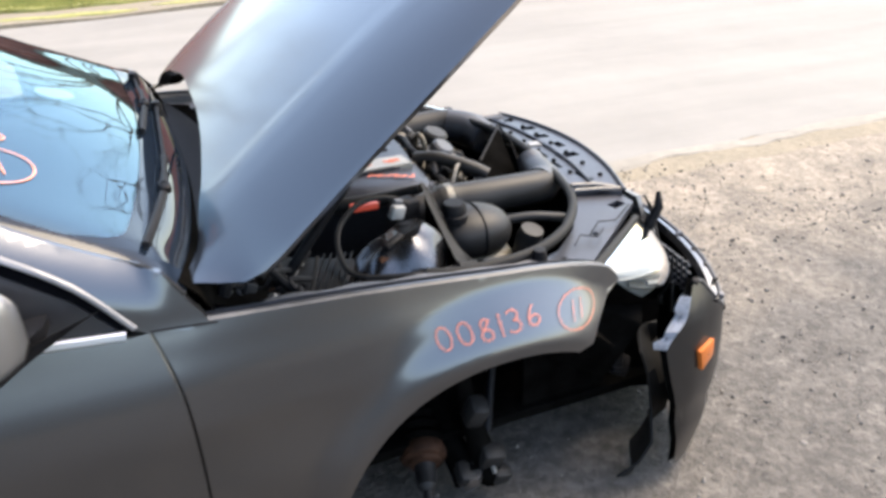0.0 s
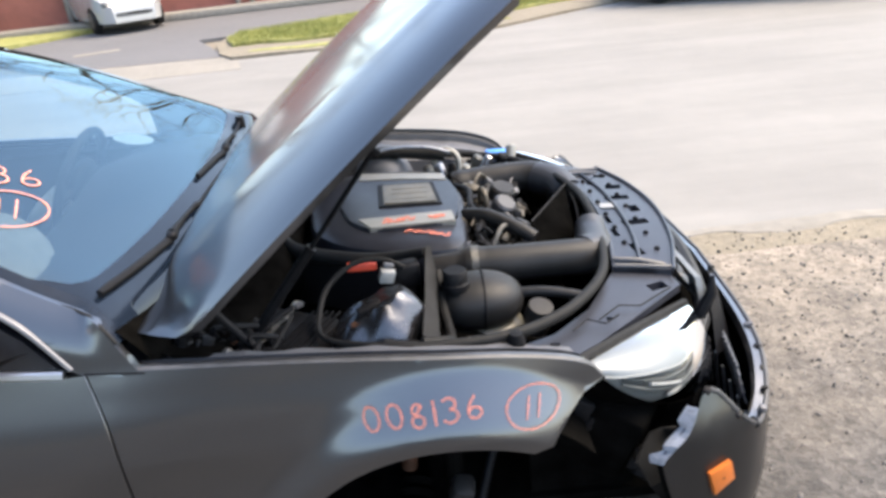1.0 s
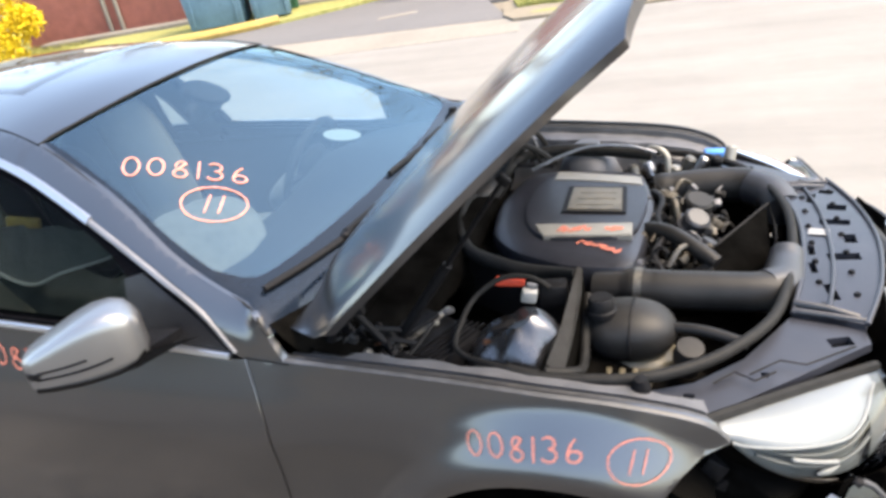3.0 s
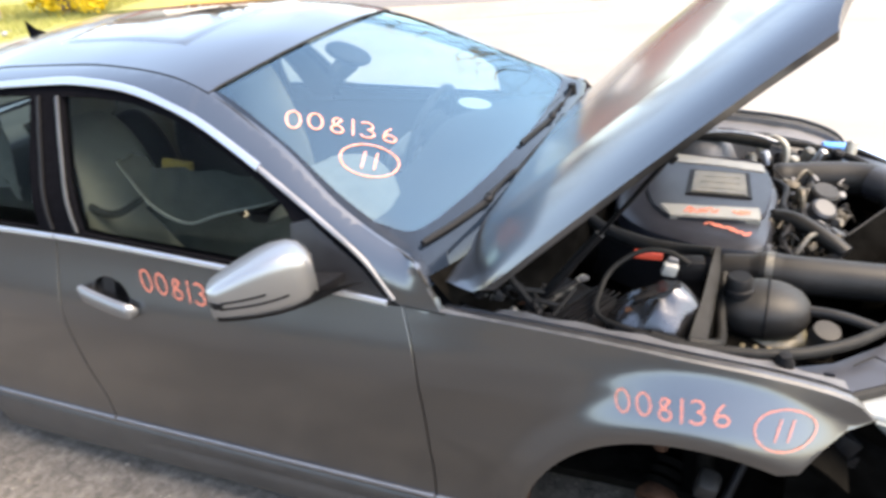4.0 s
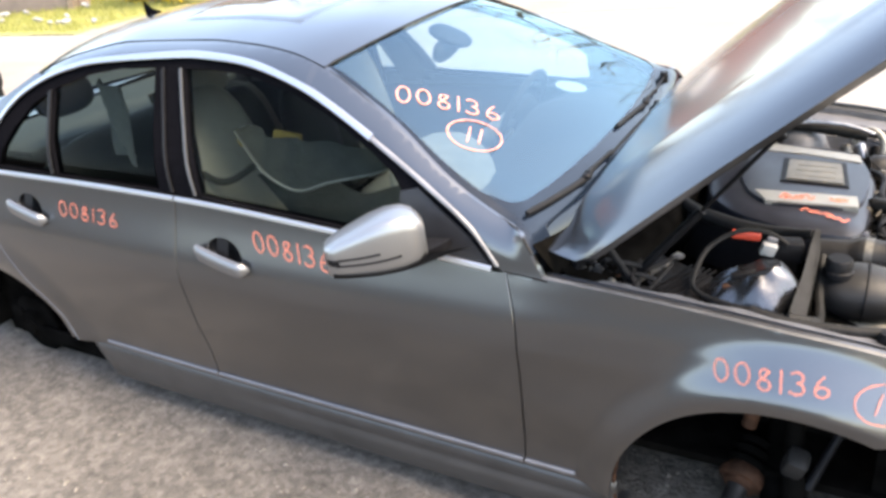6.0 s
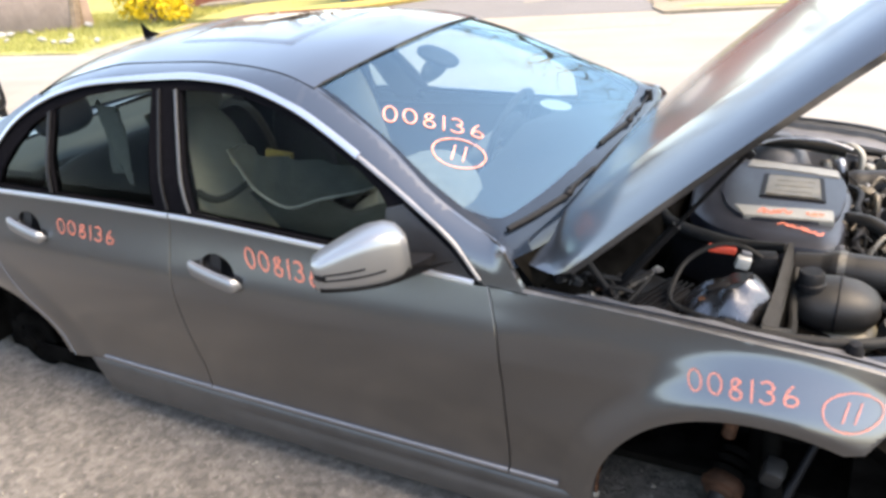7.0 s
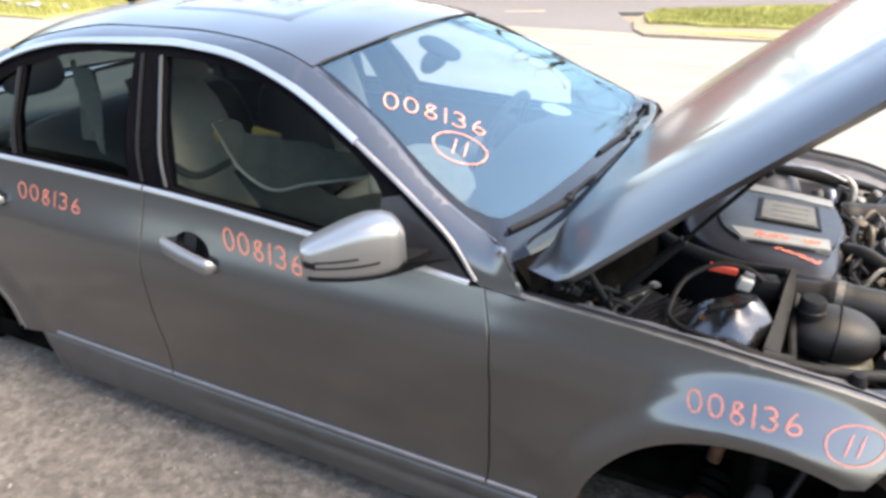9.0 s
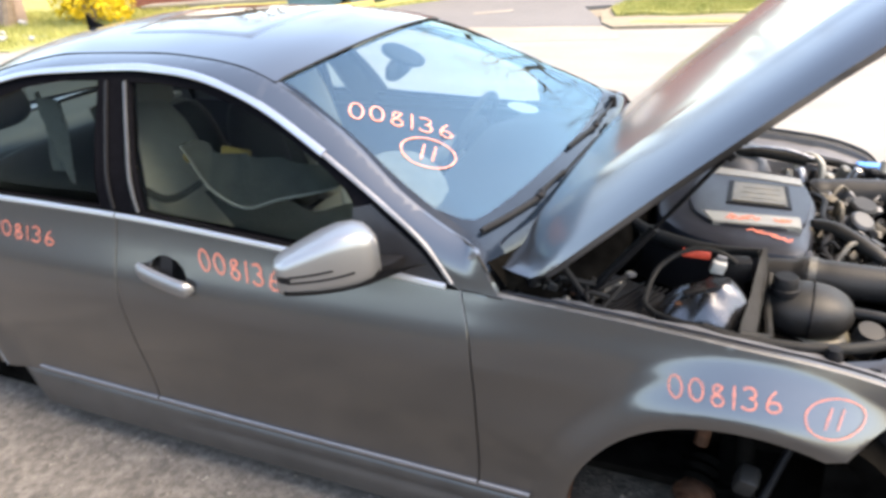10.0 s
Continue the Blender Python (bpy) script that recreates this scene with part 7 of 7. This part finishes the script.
def rbox(sx, sy, sz, x, y, z, b=0.02, rx=0, ry=0, rz=0):
    return box((sx, sy, sz), pose(x, y, z, rx, ry, rz), b)


for sg in (-1, 1):
    rows = [[Vector((x, sg * y, z)) for y, z in ((0.92, 0.10), (0.94, 0.40), (0.93, 0.62), (0.88, 0.72), (0.74, 0.76), (0.60, 0.75))] for x in (-1.7, -1.1, -0.5, -0.15)]
    rows.append([Vector((-0.03, sg * y, z)) for y, z in ((0.90, 0.12), (0.91, 0.40), (0.90, 0.60), (0.86, 0.68), (0.74, 0.72), (0.60, 0.72))])
    jp("front_fender", loft(rows), DARKPAINT)
    lamp = jp("headlamp", blob((0.08, 0.19, 0.19), pose(0.0, sg * 0.70, 0.50), 4), LAMPGREY, "clear square headlamp")
    part("lens", blob((0.04, 0.16, 0.155), pose(0.050, sg * 0.70, 0.50), 4), HOUSING, lamp)
    jp("turn_signal", rbox(0.06, 0.12, 0.10, -0.02, sg * 0.86, 0.45, 0.02), WHITE)
    bar = jp("lamp_guard", tube([(0.10, sg * 0.52, 0.70), (0.12, sg * 0.70, 0.73), (0.06, sg * 0.89, 0.68), (0.04, sg * 0.92, 0.52), (0.06, sg * 0.87, 0.32), (0.12, sg * 0.54, 0.27)], 0.022, 8, smooth_n=6), BLACK, "black tube lamp guard")
    part("guard_bar", tube([(0.12, sg * 0.74, 0.72), (0.14, sg * 0.73, 0.5), (0.12, sg * 0.74, 0.29)], 0.014, 8), BLACK, bar)
grille = jp("grille", rbox(0.05, 1.06, 0.34, -0.01, 0, 0.50, 0.02), VOID)
for k in range(8):
    part("grille_bar", blob((0.022, 0.026, 0.175), pose(0.025, -0.46 + 0.131 * k, 0.50, 0, 0, 0), 4), BARE, grille, "pale grille bar")
jp("header_panel", rbox(0.20, 1.25, 0.06, -0.08, 0, 0.70, 0.02), BARE)
bull = jp("bull_bar", tube([(0.12, -0.62, 0.28), (0.15, -0.3, 0.28), (0.16, 0, 0.28), (0.15, 0.3, 0.28), (0.12, 0.62, 0.28)], 0.035, 10, smooth_n=5), BLACK, "black steel bull bar")
for y in (-0.44, 0.44):
    part("bar_upright", rbox(0.05, 0.06, 0.66, 0.15, y, 0.42, 0.012, 0, -4, 0), BLACK, bull)
part("top_bar", tube([(0.13, -0.46, 0.72), (0.14, 0, 0.74), (0.13, 0.46, 0.72)], 0.024, 10, smooth_n=5), BLACK, bull)
part("brace", tube([(0.13, -0.40, 0.62), (0.10, 0.30, 0.73)], 0.016, 8), BLACK, bull)
jp("front_bumper", rbox(0.18, 1.70, 0.20, 0.04, 0, 0.14, 0.05), BARE, "pale weathered bumper")
# near-black box added as the shade beneath the vehicle
jp("under_shade", rbox(0.9, 1.5, 0.14, -0.40, 0, 0.10, 0.03), VOID)
jp("engine", rbox(0.9, 1.1, 0.16, -0.62, 0, 0.66, 0.04), VOID)
random.seed(4)
for k in range(14):
    jp("engine_part", rbox(random.uniform(0.08, 0.25), random.uniform(0.08, 0.3), random.uniform(0.05, 0.10), -0.25 - random.uniform(0, 0.5), random.uniform(-0.5, 0.5), 0.77, 0.02, 0, random.uniform(-10, 10), random.uniform(0, 90)), (ALLOY, BLACK, DUSTY, BARE, RUST)[k % 5])
jp("raised_bonnet", rbox(0.05, 1.35, 1.05, -1.02, 0, 1.28, 0.02, 0, -14, 0), VOID, "black underside of the raised bonnet")
scr = [[Vector((-1.20, y, 0.92)), Vector((-1.75, y * 0.85, 1.45))] for y in (-0.72, -0.36, 0, 0.36, 0.72)]
jp("windscreen", loft(scr), SUNROOF)
jp("cab", rbox(2.4, 1.70, 0.85, -2.75, 0, 0.55, 0.10), DARKPAINT)
jp("cab_roof", rbox(2.2, 1.45, 0.55, -2.85, 0, 1.25, 0.14), DARKPAINT)

# ---- parked cars across the road ----
WHITEPAINT = material("white_car_paint", (0.33, 0.33, 0.325), 0.25, 0.0, 0.04, 40, coat=0.8, coat_rough=0.04)
BLACKPAINT = material("black_car_paint", (0.015, 0.016, 0.018), 0.25, 0.0, 0.1, 40, coat=0.9, coat_rough=0.04)


def small_car(label, paint, m, k=1.0):
    """A plain parked hatchback, nose towards its +x."""
    c = empty("parked_car", label, "car", "cars parked across the road", m=m @ Matrix.Scale(k, 4))
    top = smooth_fn([(-2.0, 0.80), (-1.85, 0.98), (-1.3, 1.42), (-0.4, 1.48), (0.35, 1.36), (0.95, 0.98), (1.5, 0.86), (1.95, 0.68), (2.05, 0.50)])
    half = smooth_fn([(-2.0, 0.66), (-1.7, 0.80), (0, 0.85), (1.4, 0.82), (1.85, 0.70), (2.05, 0.50)])
    rows = []
    for i in range(37):
        x = -2.0 + 4.05 * i / 36
        t, h = top(x), half(x)
        belt_z = min(0.92, t)
        arch_z = 0.24 + max(0, 0.36 - abs(x - 1.25)) * 1.0 + max(0, 0.36 - abs(x + 1.2)) * 1.0
        rows.append([Vector((x, s * w, z)) for s, w, z in ((-1, h * 0.94, min(arch_z, 0.62)), (-1, h, 0.62), (-1, h * 0.97, belt_z), (-1, h * 0.78, t - 0.04 * (t > 0.95)), (-1, h * 0.5, t), (1, h * 0.5, t), (1, h * 0.78, t - 0.04 * (t > 0.95)), (1, h * 0.97, belt_z), (1, h, 0.62), (1, h * 0.94, min(arch_z, 0.62)))])
    body = loft(rows)
    bmesh.ops.contextual_create(body, geom=[e for e in body.edges if e.is_boundary and abs(e.verts[0].co.x - e.verts[1].co.x) < 1e-4 and e.verts[0].co.x > 1])
    part("body", body, paint, c)
    part("windscreen", loft([[Vector((0.93 - 0.57 * j / 4 + 0.03, half(0.6) * (0.84 - 0.13 * j / 4) * (-1 + 2 * i / 6), 1.00 + 0.34 * j / 4 + 0.02)) for i in range(7)] for j in range(5)]), SUNROOF, c)
    for s in (-1, 1):
        for a, b in ((-1.35, -0.45), (-0.38, 0.62)):
            part("side_window", loft([[Vector((a, s * (half(a) * 0.97 + 0.004), 0.95)), Vector((b, s * (half(b) * 0.97 + 0.004), 0.95))], [Vector((a + 0.08, s * (half(a) * 0.82 + 0.010), min(1.36, top(a) - 0.09))), Vector((b - (0.35 if b > 0 else 0), s * (half(b) * 0.82 + 0.010), 1.34 if b < 0 else 1.26))]]), SUNROOF, c)
        part("headlamp", blob((0.20, 0.24, 0.13), pose(1.86, s * 0.55, 0.66, 0, 20, s * -25), 3), LAMPGREY, c)
        part("door_mirror", blob((0.10, 0.16, 0.11), pose(0.62, s * 0.93, 0.98), 3), paint, c)
        for x in (1.25, -1.2):
            w = part("wheel", lathe([(0.0, 0.07), (0.10, 0.075), (0.19, 0.085), (0.20, 0.09), (0.29, 0.085), (0.31, 0.05), (0.31, -0.08), (0.2, -0.09)], pose(x, s * 0.74, 0.31, -90 * s, 0, 0), 28), RUBBER, c)
            part("rim", lathe([(0.0, 0.10), (0.05, 0.095), (0.06, 0.082), (0.17, 0.090), (0.195, 0.098), (0.2, 0.085)], pose(x, s * 0.74, 0.31, -90 * s, 0, 0), 20), ALLOY, w)
    part("bumper_grille", rbox(0.06, 0.9, 0.14, 2.02, 0, 0.42, 0.02), BLACK, c)
    return c


small_car("white hatchback parked by the red wall", WHITEPAINT, pose(-5.5, 12.95, GZ, 0, 0, -56), 0.74)
small_car("dark hatchback standing beside the far kerb", BLACKPAINT, pose(5.3, 9.45, GZ, 0, 0, 158), 1.0)

# ---- bins ----
GREENBIN = material("green_bin_plastic", (0.02, 0.11, 0.06), 0.5, 0.0, 0.1, 30, stain=0.2, stain_scale=4)
BLUEBIN = material("blue_bin_paint", (0.10, 0.19, 0.26), 0.5, 0.1, 0.1, 20, stain=0.35, stain_scale=3)


def bin_box(label, mat, m, sx, sy, sz):
    c = empty("waste_bin", label, "bin", "bins by the red wall", m=m)
    body = box((sx, sy, sz), pose(0, 0, sz / 2 + 0.06), 0.03)
    for v in body.verts:
        k = 0.88 + 0.12 * v.co.z / sz
        v.co.x, v.co.y = v.co.x * k, v.co.y * k
    part("body", body, mat, c)
    part("lid", box((sx * 1.06, sy * 1.06, 0.06), pose(0, 0, sz + 0.08, 4, 0, 0), 0.02), mat, c)
    for a in (-0.35, 0.35):
        part("rib", box((0.05, 0.03, sz * 0.9), pose(sx * a, -sy * 0.485, sz / 2 + 0.08), 0.008), mat, c)
    return c


bin_box("large blue steel waste bin on the grass corner", BLUEBIN, pose(-8.9, 10.75, GZ, 0, 0, 20), 1.2, 0.8, 1.2)
bin_box("large blue steel waste bin on the grass corner", BLUEBIN, pose(-7.95, 11.15, GZ, 0, 0, 30), 0.8, 0.8, 1.1)
b = bin_box("green plastic waste bin beside the yellow kerb", GREENBIN, pose(-8.2, 11.9, GZ, 0, 0, 35), 0.75, 0.75, 1.1)
part("bin_label", box((0.30, 0.01, 0.16), pose(0.0, -0.385, 0.86)), WHITE, b, "white label")

# ---- planting ----
LEAFY = material("yellow_blossom", (0.62, 0.44, 0.01), 0.7, 0.0, 0.2, 30)
HEDGE = material("hedge_leaf", (0.07, 0.10, 0.025), 0.7, 0.0, 0.4, 20)
BARK = material("bark", (0.20, 0.15, 0.11), 0.9, 0.0, 0.3, 12, bump=0.6, bump_scale=40, stain=0.3, stain_scale=6)


def leaves(centres, n, size, seed, mat, parent, name, squash=1.0):
    """Many small bent leaves round a set of (place, radius)."""
    rnd = random.Random(seed)
    V, F = [], []
    for _ in range(n):
        c, r = rnd.choice(centres)
        d = Vector((rnd.gauss(0, 1), rnd.gauss(0, 1), rnd.gauss(0, 1) * squash))
        d = d.normalized() * r * rnd.random() ** 0.45
        p = Vector(c) + d
        a, b = Vector((rnd.gauss(0, 1), rnd.gauss(0, 1), rnd.gauss(0, 1))).normalized(), Vector((rnd.gauss(0, 1), rnd.gauss(0, 1), rnd.gauss(0, 1))).normalized()
        b = (b - a * a.dot(b)).normalized()
        s = size * rnd.uniform(0.6, 1.3)
        k = len(V)
        V += [p - a * s, p + b * s * 0.45, p + a * s + a.cross(b) * s * 0.3, p - b * s * 0.45]
        F.append((k, k + 1, k + 2, k + 3))
    me = bpy.data.meshes.new(name)
    me.from_pydata([tuple(v) for v in V], [], F)
    me.materials.append(mat)
    ob = new(name, me)
    ob.parent = parent
    return ob


def bush(label, at, centres, n, size, seed, mat):
    b = empty("bush", label, "bush", m=pose(*at))
    rnd = random.Random(seed)
    st = bmesh.new()
    for _ in range(14):
        c, r = rnd.choice(centres)
        e = Vector(c) + Vector((rnd.uniform(-r, r), rnd.uniform(-r, r), rnd.uniform(0, r)))
        tube([(rnd.uniform(-0.15, 0.15), rnd.uniform(-0.15, 0.15), 0), Vector(c) * 0.5 + Vector((0, 0, 0.1)), e], [0.025, 0.016, 0.006], 6, st, smooth_n=4)
    part("stem", st, BARK, b)
    leaves(centres, n, size, seed, mat, b, "foliage")
    return b


bush("yellow flowering bush on the grass", (-13.4, 9.1, GZ), [((0, 0, 0.55), 0.55), ((-0.8, 0.2, 0.5), 0.5), ((0.75, -0.1, 0.45), 0.42), ((-0.4, 0, 1.1), 0.55), ((0.4, 0.2, 1.05), 0.6), ((-1.1, 0.1, 0.95), 0.45), ((1.1, 0.2, 0.8), 0.35), ((0, 0, 1.7), 0.45)], 6500, 0.055, 5, LEAFY)
bush("yellow flowering bush on the grass", (-16.6, 13.6, GZ), [((0, 0, 1.2), 0.8), ((-1.0, 0.2, 1.0), 0.7), ((0.9, -0.1, 0.9), 0.6), ((0.2, 0.0, 2.1), 0.6)], 3000, 0.07, 6, LEAFY)
for k, (x, y) in enumerate(((-23.4, 9.3), (-21.6, 9.5), (-20.0, 9.8), (-18.5, 10.0))):
    bush("dense green hedge bush above the low wall", (x, y, GZ + 0.7), [((0, 0, 0.7), 0.75), ((0.5, 0, 0.5), 0.55), ((-0.5, 0.1, 0.55), 0.55), ((0.1, 0, 1.15), 0.45)], 1500, 0.09, 20 + k, HEDGE)
WALLPINK = material("pinkish_stone", (0.29, 0.22, 0.185), 0.9, 0.0, 0.15, 6, bump=0.4, bump_scale=25, stain=0.25, stain_scale=1.5)
bm = box((16, 0.5, 0.95), pose(-23.7, 8.1, 0.42, 0, 0, 7), 0.05)
tagged(part("wall_west", bm, WALLPINK), "low pinkish stone retaining wall", "wall", kind="structure")
PALEWALL = material("white_house_render", (0.50, 0.49, 0.47), 0.8, 0.0, 0.05, 4, stain=0.1, stain_scale=0.6)
house = empty("house", "white rendered house beyond the hedge", "house", m=pose(-30, 22, GZ, 0, 0, 12))
part("wall", box((16, 8, 5.5), pose(0, 0, 2.75)), PALEWALL, house)
part("roof", loft([[Vector((x, y, z)) for y, z in ((-4.5, 5.4), (0, 8.0), (4.5, 5.4))] for x in (-8.4, 8.4)]), DARKWALL, house)
for k in range(4):
    w = part("window", box((1.2, 0.12, 1.3), pose(-6 + 4 * k, -4.02, 2.4), 0.02), SUNROOF, house)
    part("sill", box((1.4, 0.2, 0.08), pose(-6 + 4 * k, -4.08, 1.70)), CONCRETE, w)


# bare trees along the far side
def branch_tree(seed, height):
    rnd = random.Random(seed)
    trunk, limbs = bmesh.new(), bmesh.new()

    def grow(p, d, length, r, depth, into):
        q = p + d * length
        m = p.lerp(q, 0.5) + Vector((rnd.gauss(0, 1), rnd.gauss(0, 1), 0)) * length * 0.06
        tube([p, m, q], [r, r * 0.82, r * 0.62], 8 if depth < 2 else 3, into, caps=False)
        if depth >= 7:
            return
        for k in range(2 if depth > 0 else 4):
            a = Vector((rnd.gauss(0, 1), rnd.gauss(0, 1), rnd.uniform(-0.1, 0.7)))
            nd = (d * 0.9 + a.normalized() * 0.75).normalized()
            grow(q if k < 2 else m.lerp(q, rnd.random()), nd, length * rnd.uniform(0.66, 0.84), r * 0.60, depth + 1, limbs)

    grow(Vector((0, 0, 0)), Vector((0.04, 0.02, 1)).normalized(), height * 0.27, height * 0.016, 0, trunk)
    return trunk, limbs


tr, li = branch_tree(3, 9.0)
tree = empty("tree", "bare tree with thin branches beyond the road", "tree", "bare trees beyond the road", m=pose(-15.75, 8.8, GZ, 0, 0, 0))
part("trunk", tr, BARK, tree)
part("crown", li, BARK, tree)
for x, y, r, k in ((-12.0, 21.0, 15, 1.5), (-17.5, 19.5, 170, 1.3), (-25.0, 20.5, 260, 1.4), (-21.0, 27.0, 60, 1.7), (-30.0, 27.0, 330, 1.6), (-7.5, 24.0, 110, 1.6), (-9.5, 17.5, 80, 1.1), (-4.0, 18.5, 200, 1.2), (1.5, 19.5, 310, 1.0), (7.0, 20.0, 130, 1.2), (-21, 15.0, 40, 1.1), (14, 21, 20, 1.1)):
    copy_thing(tree, pose(x, y, GZ, 0, 0, r)).scale = (k, k, k)

# ---- loose stones and litter ----
STONE = material("gravel_stone", (0.125, 0.113, 0.10), 0.85, 0.0, 0.3, 12)
sn, sl = STONE.node_tree.nodes, STONE.node_tree.links
isl, smix = sn.new("ShaderNodeNewGeometry"), sn.new("ShaderNodeMix")
smix.data_type, smix.blend_type = "RGBA", "MULTIPLY"
smix.inputs[0].default_value = 1.0
srange = sn.new("ShaderNodeMapRange")
srange.inputs["To Min"].default_value, srange.inputs["To Max"].default_value = 0.75, 1.35
sl.new(isl.outputs["Random Per Island"], srange.inputs["Value"])
sl.new(sn["Principled BSDF"].inputs["Base Color"].links[0].from_socket, smix.inputs[6])
sl.new(srange.outputs[0], smix.inputs[7])
sl.new(smix.outputs[2], sn["Principled BSDF"].inputs["Base Color"])


def stones(n, x0, x1, y0, y1, smin, smax, seed, name, label):
    rnd = random.Random(seed)
    ico = bmesh.new()
    bmesh.ops.create_icosphere(ico, subdivisions=1, radius=1.0)
    base = [v.co.copy() for v in ico.verts]
    faces = [[v.index for v in f.verts] for f in ico.faces]
    ico.free()
    V, F = [], []
    for _ in range(n):
        x, y = rnd.uniform(x0, x1), rnd.uniform(y0, y1)
        if noise.noise(Vector((x * 1.3, y * 1.3, seed))) + rnd.uniform(-0.5, 0.5) < -0.15:
            continue
        s = smin + (smax - smin) * rnd.random() ** 3.5
        q = Euler((rnd.uniform(0, 6), rnd.uniform(0, 6), rnd.uniform(0, 6))).to_matrix()
        sc = Vector((rnd.uniform(0.7, 1.4), rnd.uniform(0.6, 1.1), rnd.uniform(0.45, 0.8))) * s
        k = len(V)
        z = lot_height(x, y) if y < 1.0 else GZ - 0.03
        for c in base:
            d = Vector((c.x * sc.x, c.y * sc.y, c.z * sc.z)) * (1 + 0.25 * math.sin(c.x * 9 + k))
            V.append((x + (q @ d).x, y + (q @ d).y, z + (q @ d).z + s * 0.15))
        F += [[i + k for i in f] for f in faces]
    me = bpy.data.meshes.new(name)
    me.from_pydata(V, [], F)
    me.materials.append(STONE)
    ob = new(name, me)
    return tagged(ob, label, "stones", kind="stuff")


stones(7500, -5.5, 2.6, -1.9, 1.2, 0.003, 0.010, 1, "gravel_stones", "loose grey and brown gravel stones on the lot")
stones(3600, 0.7, 3.2, -0.9, 1.3, 0.003, 0.011, 2, "gravel_stones", "loose grey and brown gravel stones on the lot")
stones(900, -9.0, -4.0, -2.2, 1.0, 0.006, 0.022, 3, "gravel_stones", "loose grey and brown gravel stones on the lot")
rnd = random.Random(8)
LITTER = [blob((0.22, 0.16, 0.09), None, 2.2, 6), blob((0.12, 0.10, 0.07), None, 2.0, 6)]
for b in LITTER:
    for v in b.verts:
        v.co *= 1 + 0.35 * noise.noise(v.co * 14)
made = [part("litter", b, WHITE) for b in LITTER]
for ob in made:
    tagged(ob, "crumpled white litter lying on the grass", "litter", "litter on the grass")
made[0].matrix_world, made[1].matrix_world = pose(-13.4, 6.9, GZ + 0.10), pose(-13.9, 6.9, GZ + 0.10)
for k in range(22):
    copy_thing(made[k % 2], pose(-22 + 9.6 * rnd.random(), 6.75 + 2.2 * rnd.random() ** 1.5, GZ + 0.10, rnd.uniform(0, 40), rnd.uniform(0, 40), rnd.uniform(0, 360)))
# grass tufts along the verges
GRASSBLADE = material("grass_blade", (0.18, 0.20, 0.045), 0.8, 0.0, 0.3, 3, colour2=(0.32, 0.305, 0.10))


def tufts(n, area, h, seed):
    rnd = random.Random(seed)
    V, F = [], []
    while len(F) < n:
        x, y = rnd.uniform(area[0], area[1]), rnd.uniform(area[2], area[3])
        if area[4] is not None and not inside((x, y), area[4]):
            continue
        a, hh = rnd.uniform(0, 6.3), h * rnd.uniform(0.5, 1.3)
        w, bx, by = 0.009, rnd.gauss(0, 0.5) * hh, rnd.gauss(0, 0.5) * hh
        k = len(V)
        V += [(x - w * math.cos(a), y - w * math.sin(a), GZ), (x + w * math.cos(a), y + w * math.sin(a), GZ), (x + bx, y + by, GZ + 0.06 + hh)]
        F.append((k, k + 1, k + 2))
    me = bpy.data.meshes.new("grass_tufts")
    me.from_pydata(V, [], F)
    me.materials.append(GRASSBLADE)
    tagged(new("grass_tufts", me), "short sunlit grass blades along the verge", "grass", kind="stuff")


tufts(30000, (-2.7, 5.0, 8.6, 12.6, [(-2.4, 8.75), (-1.2, 8.78), (0.2, 9.1), (1.7, 9.75), (3.5, 10.9), (5, 11.8), (5, 12.5), (0, 11.2), (-2.5, 9.95), (-2.6, 9.4)]), 0.045, 1)
tufts(16000, (-24, -12.5, 6.4, 11.0, [(-24, 6.5), (-12.5, 6.35), (-12.5, 11), (-24, 11)]), 0.07, 2)
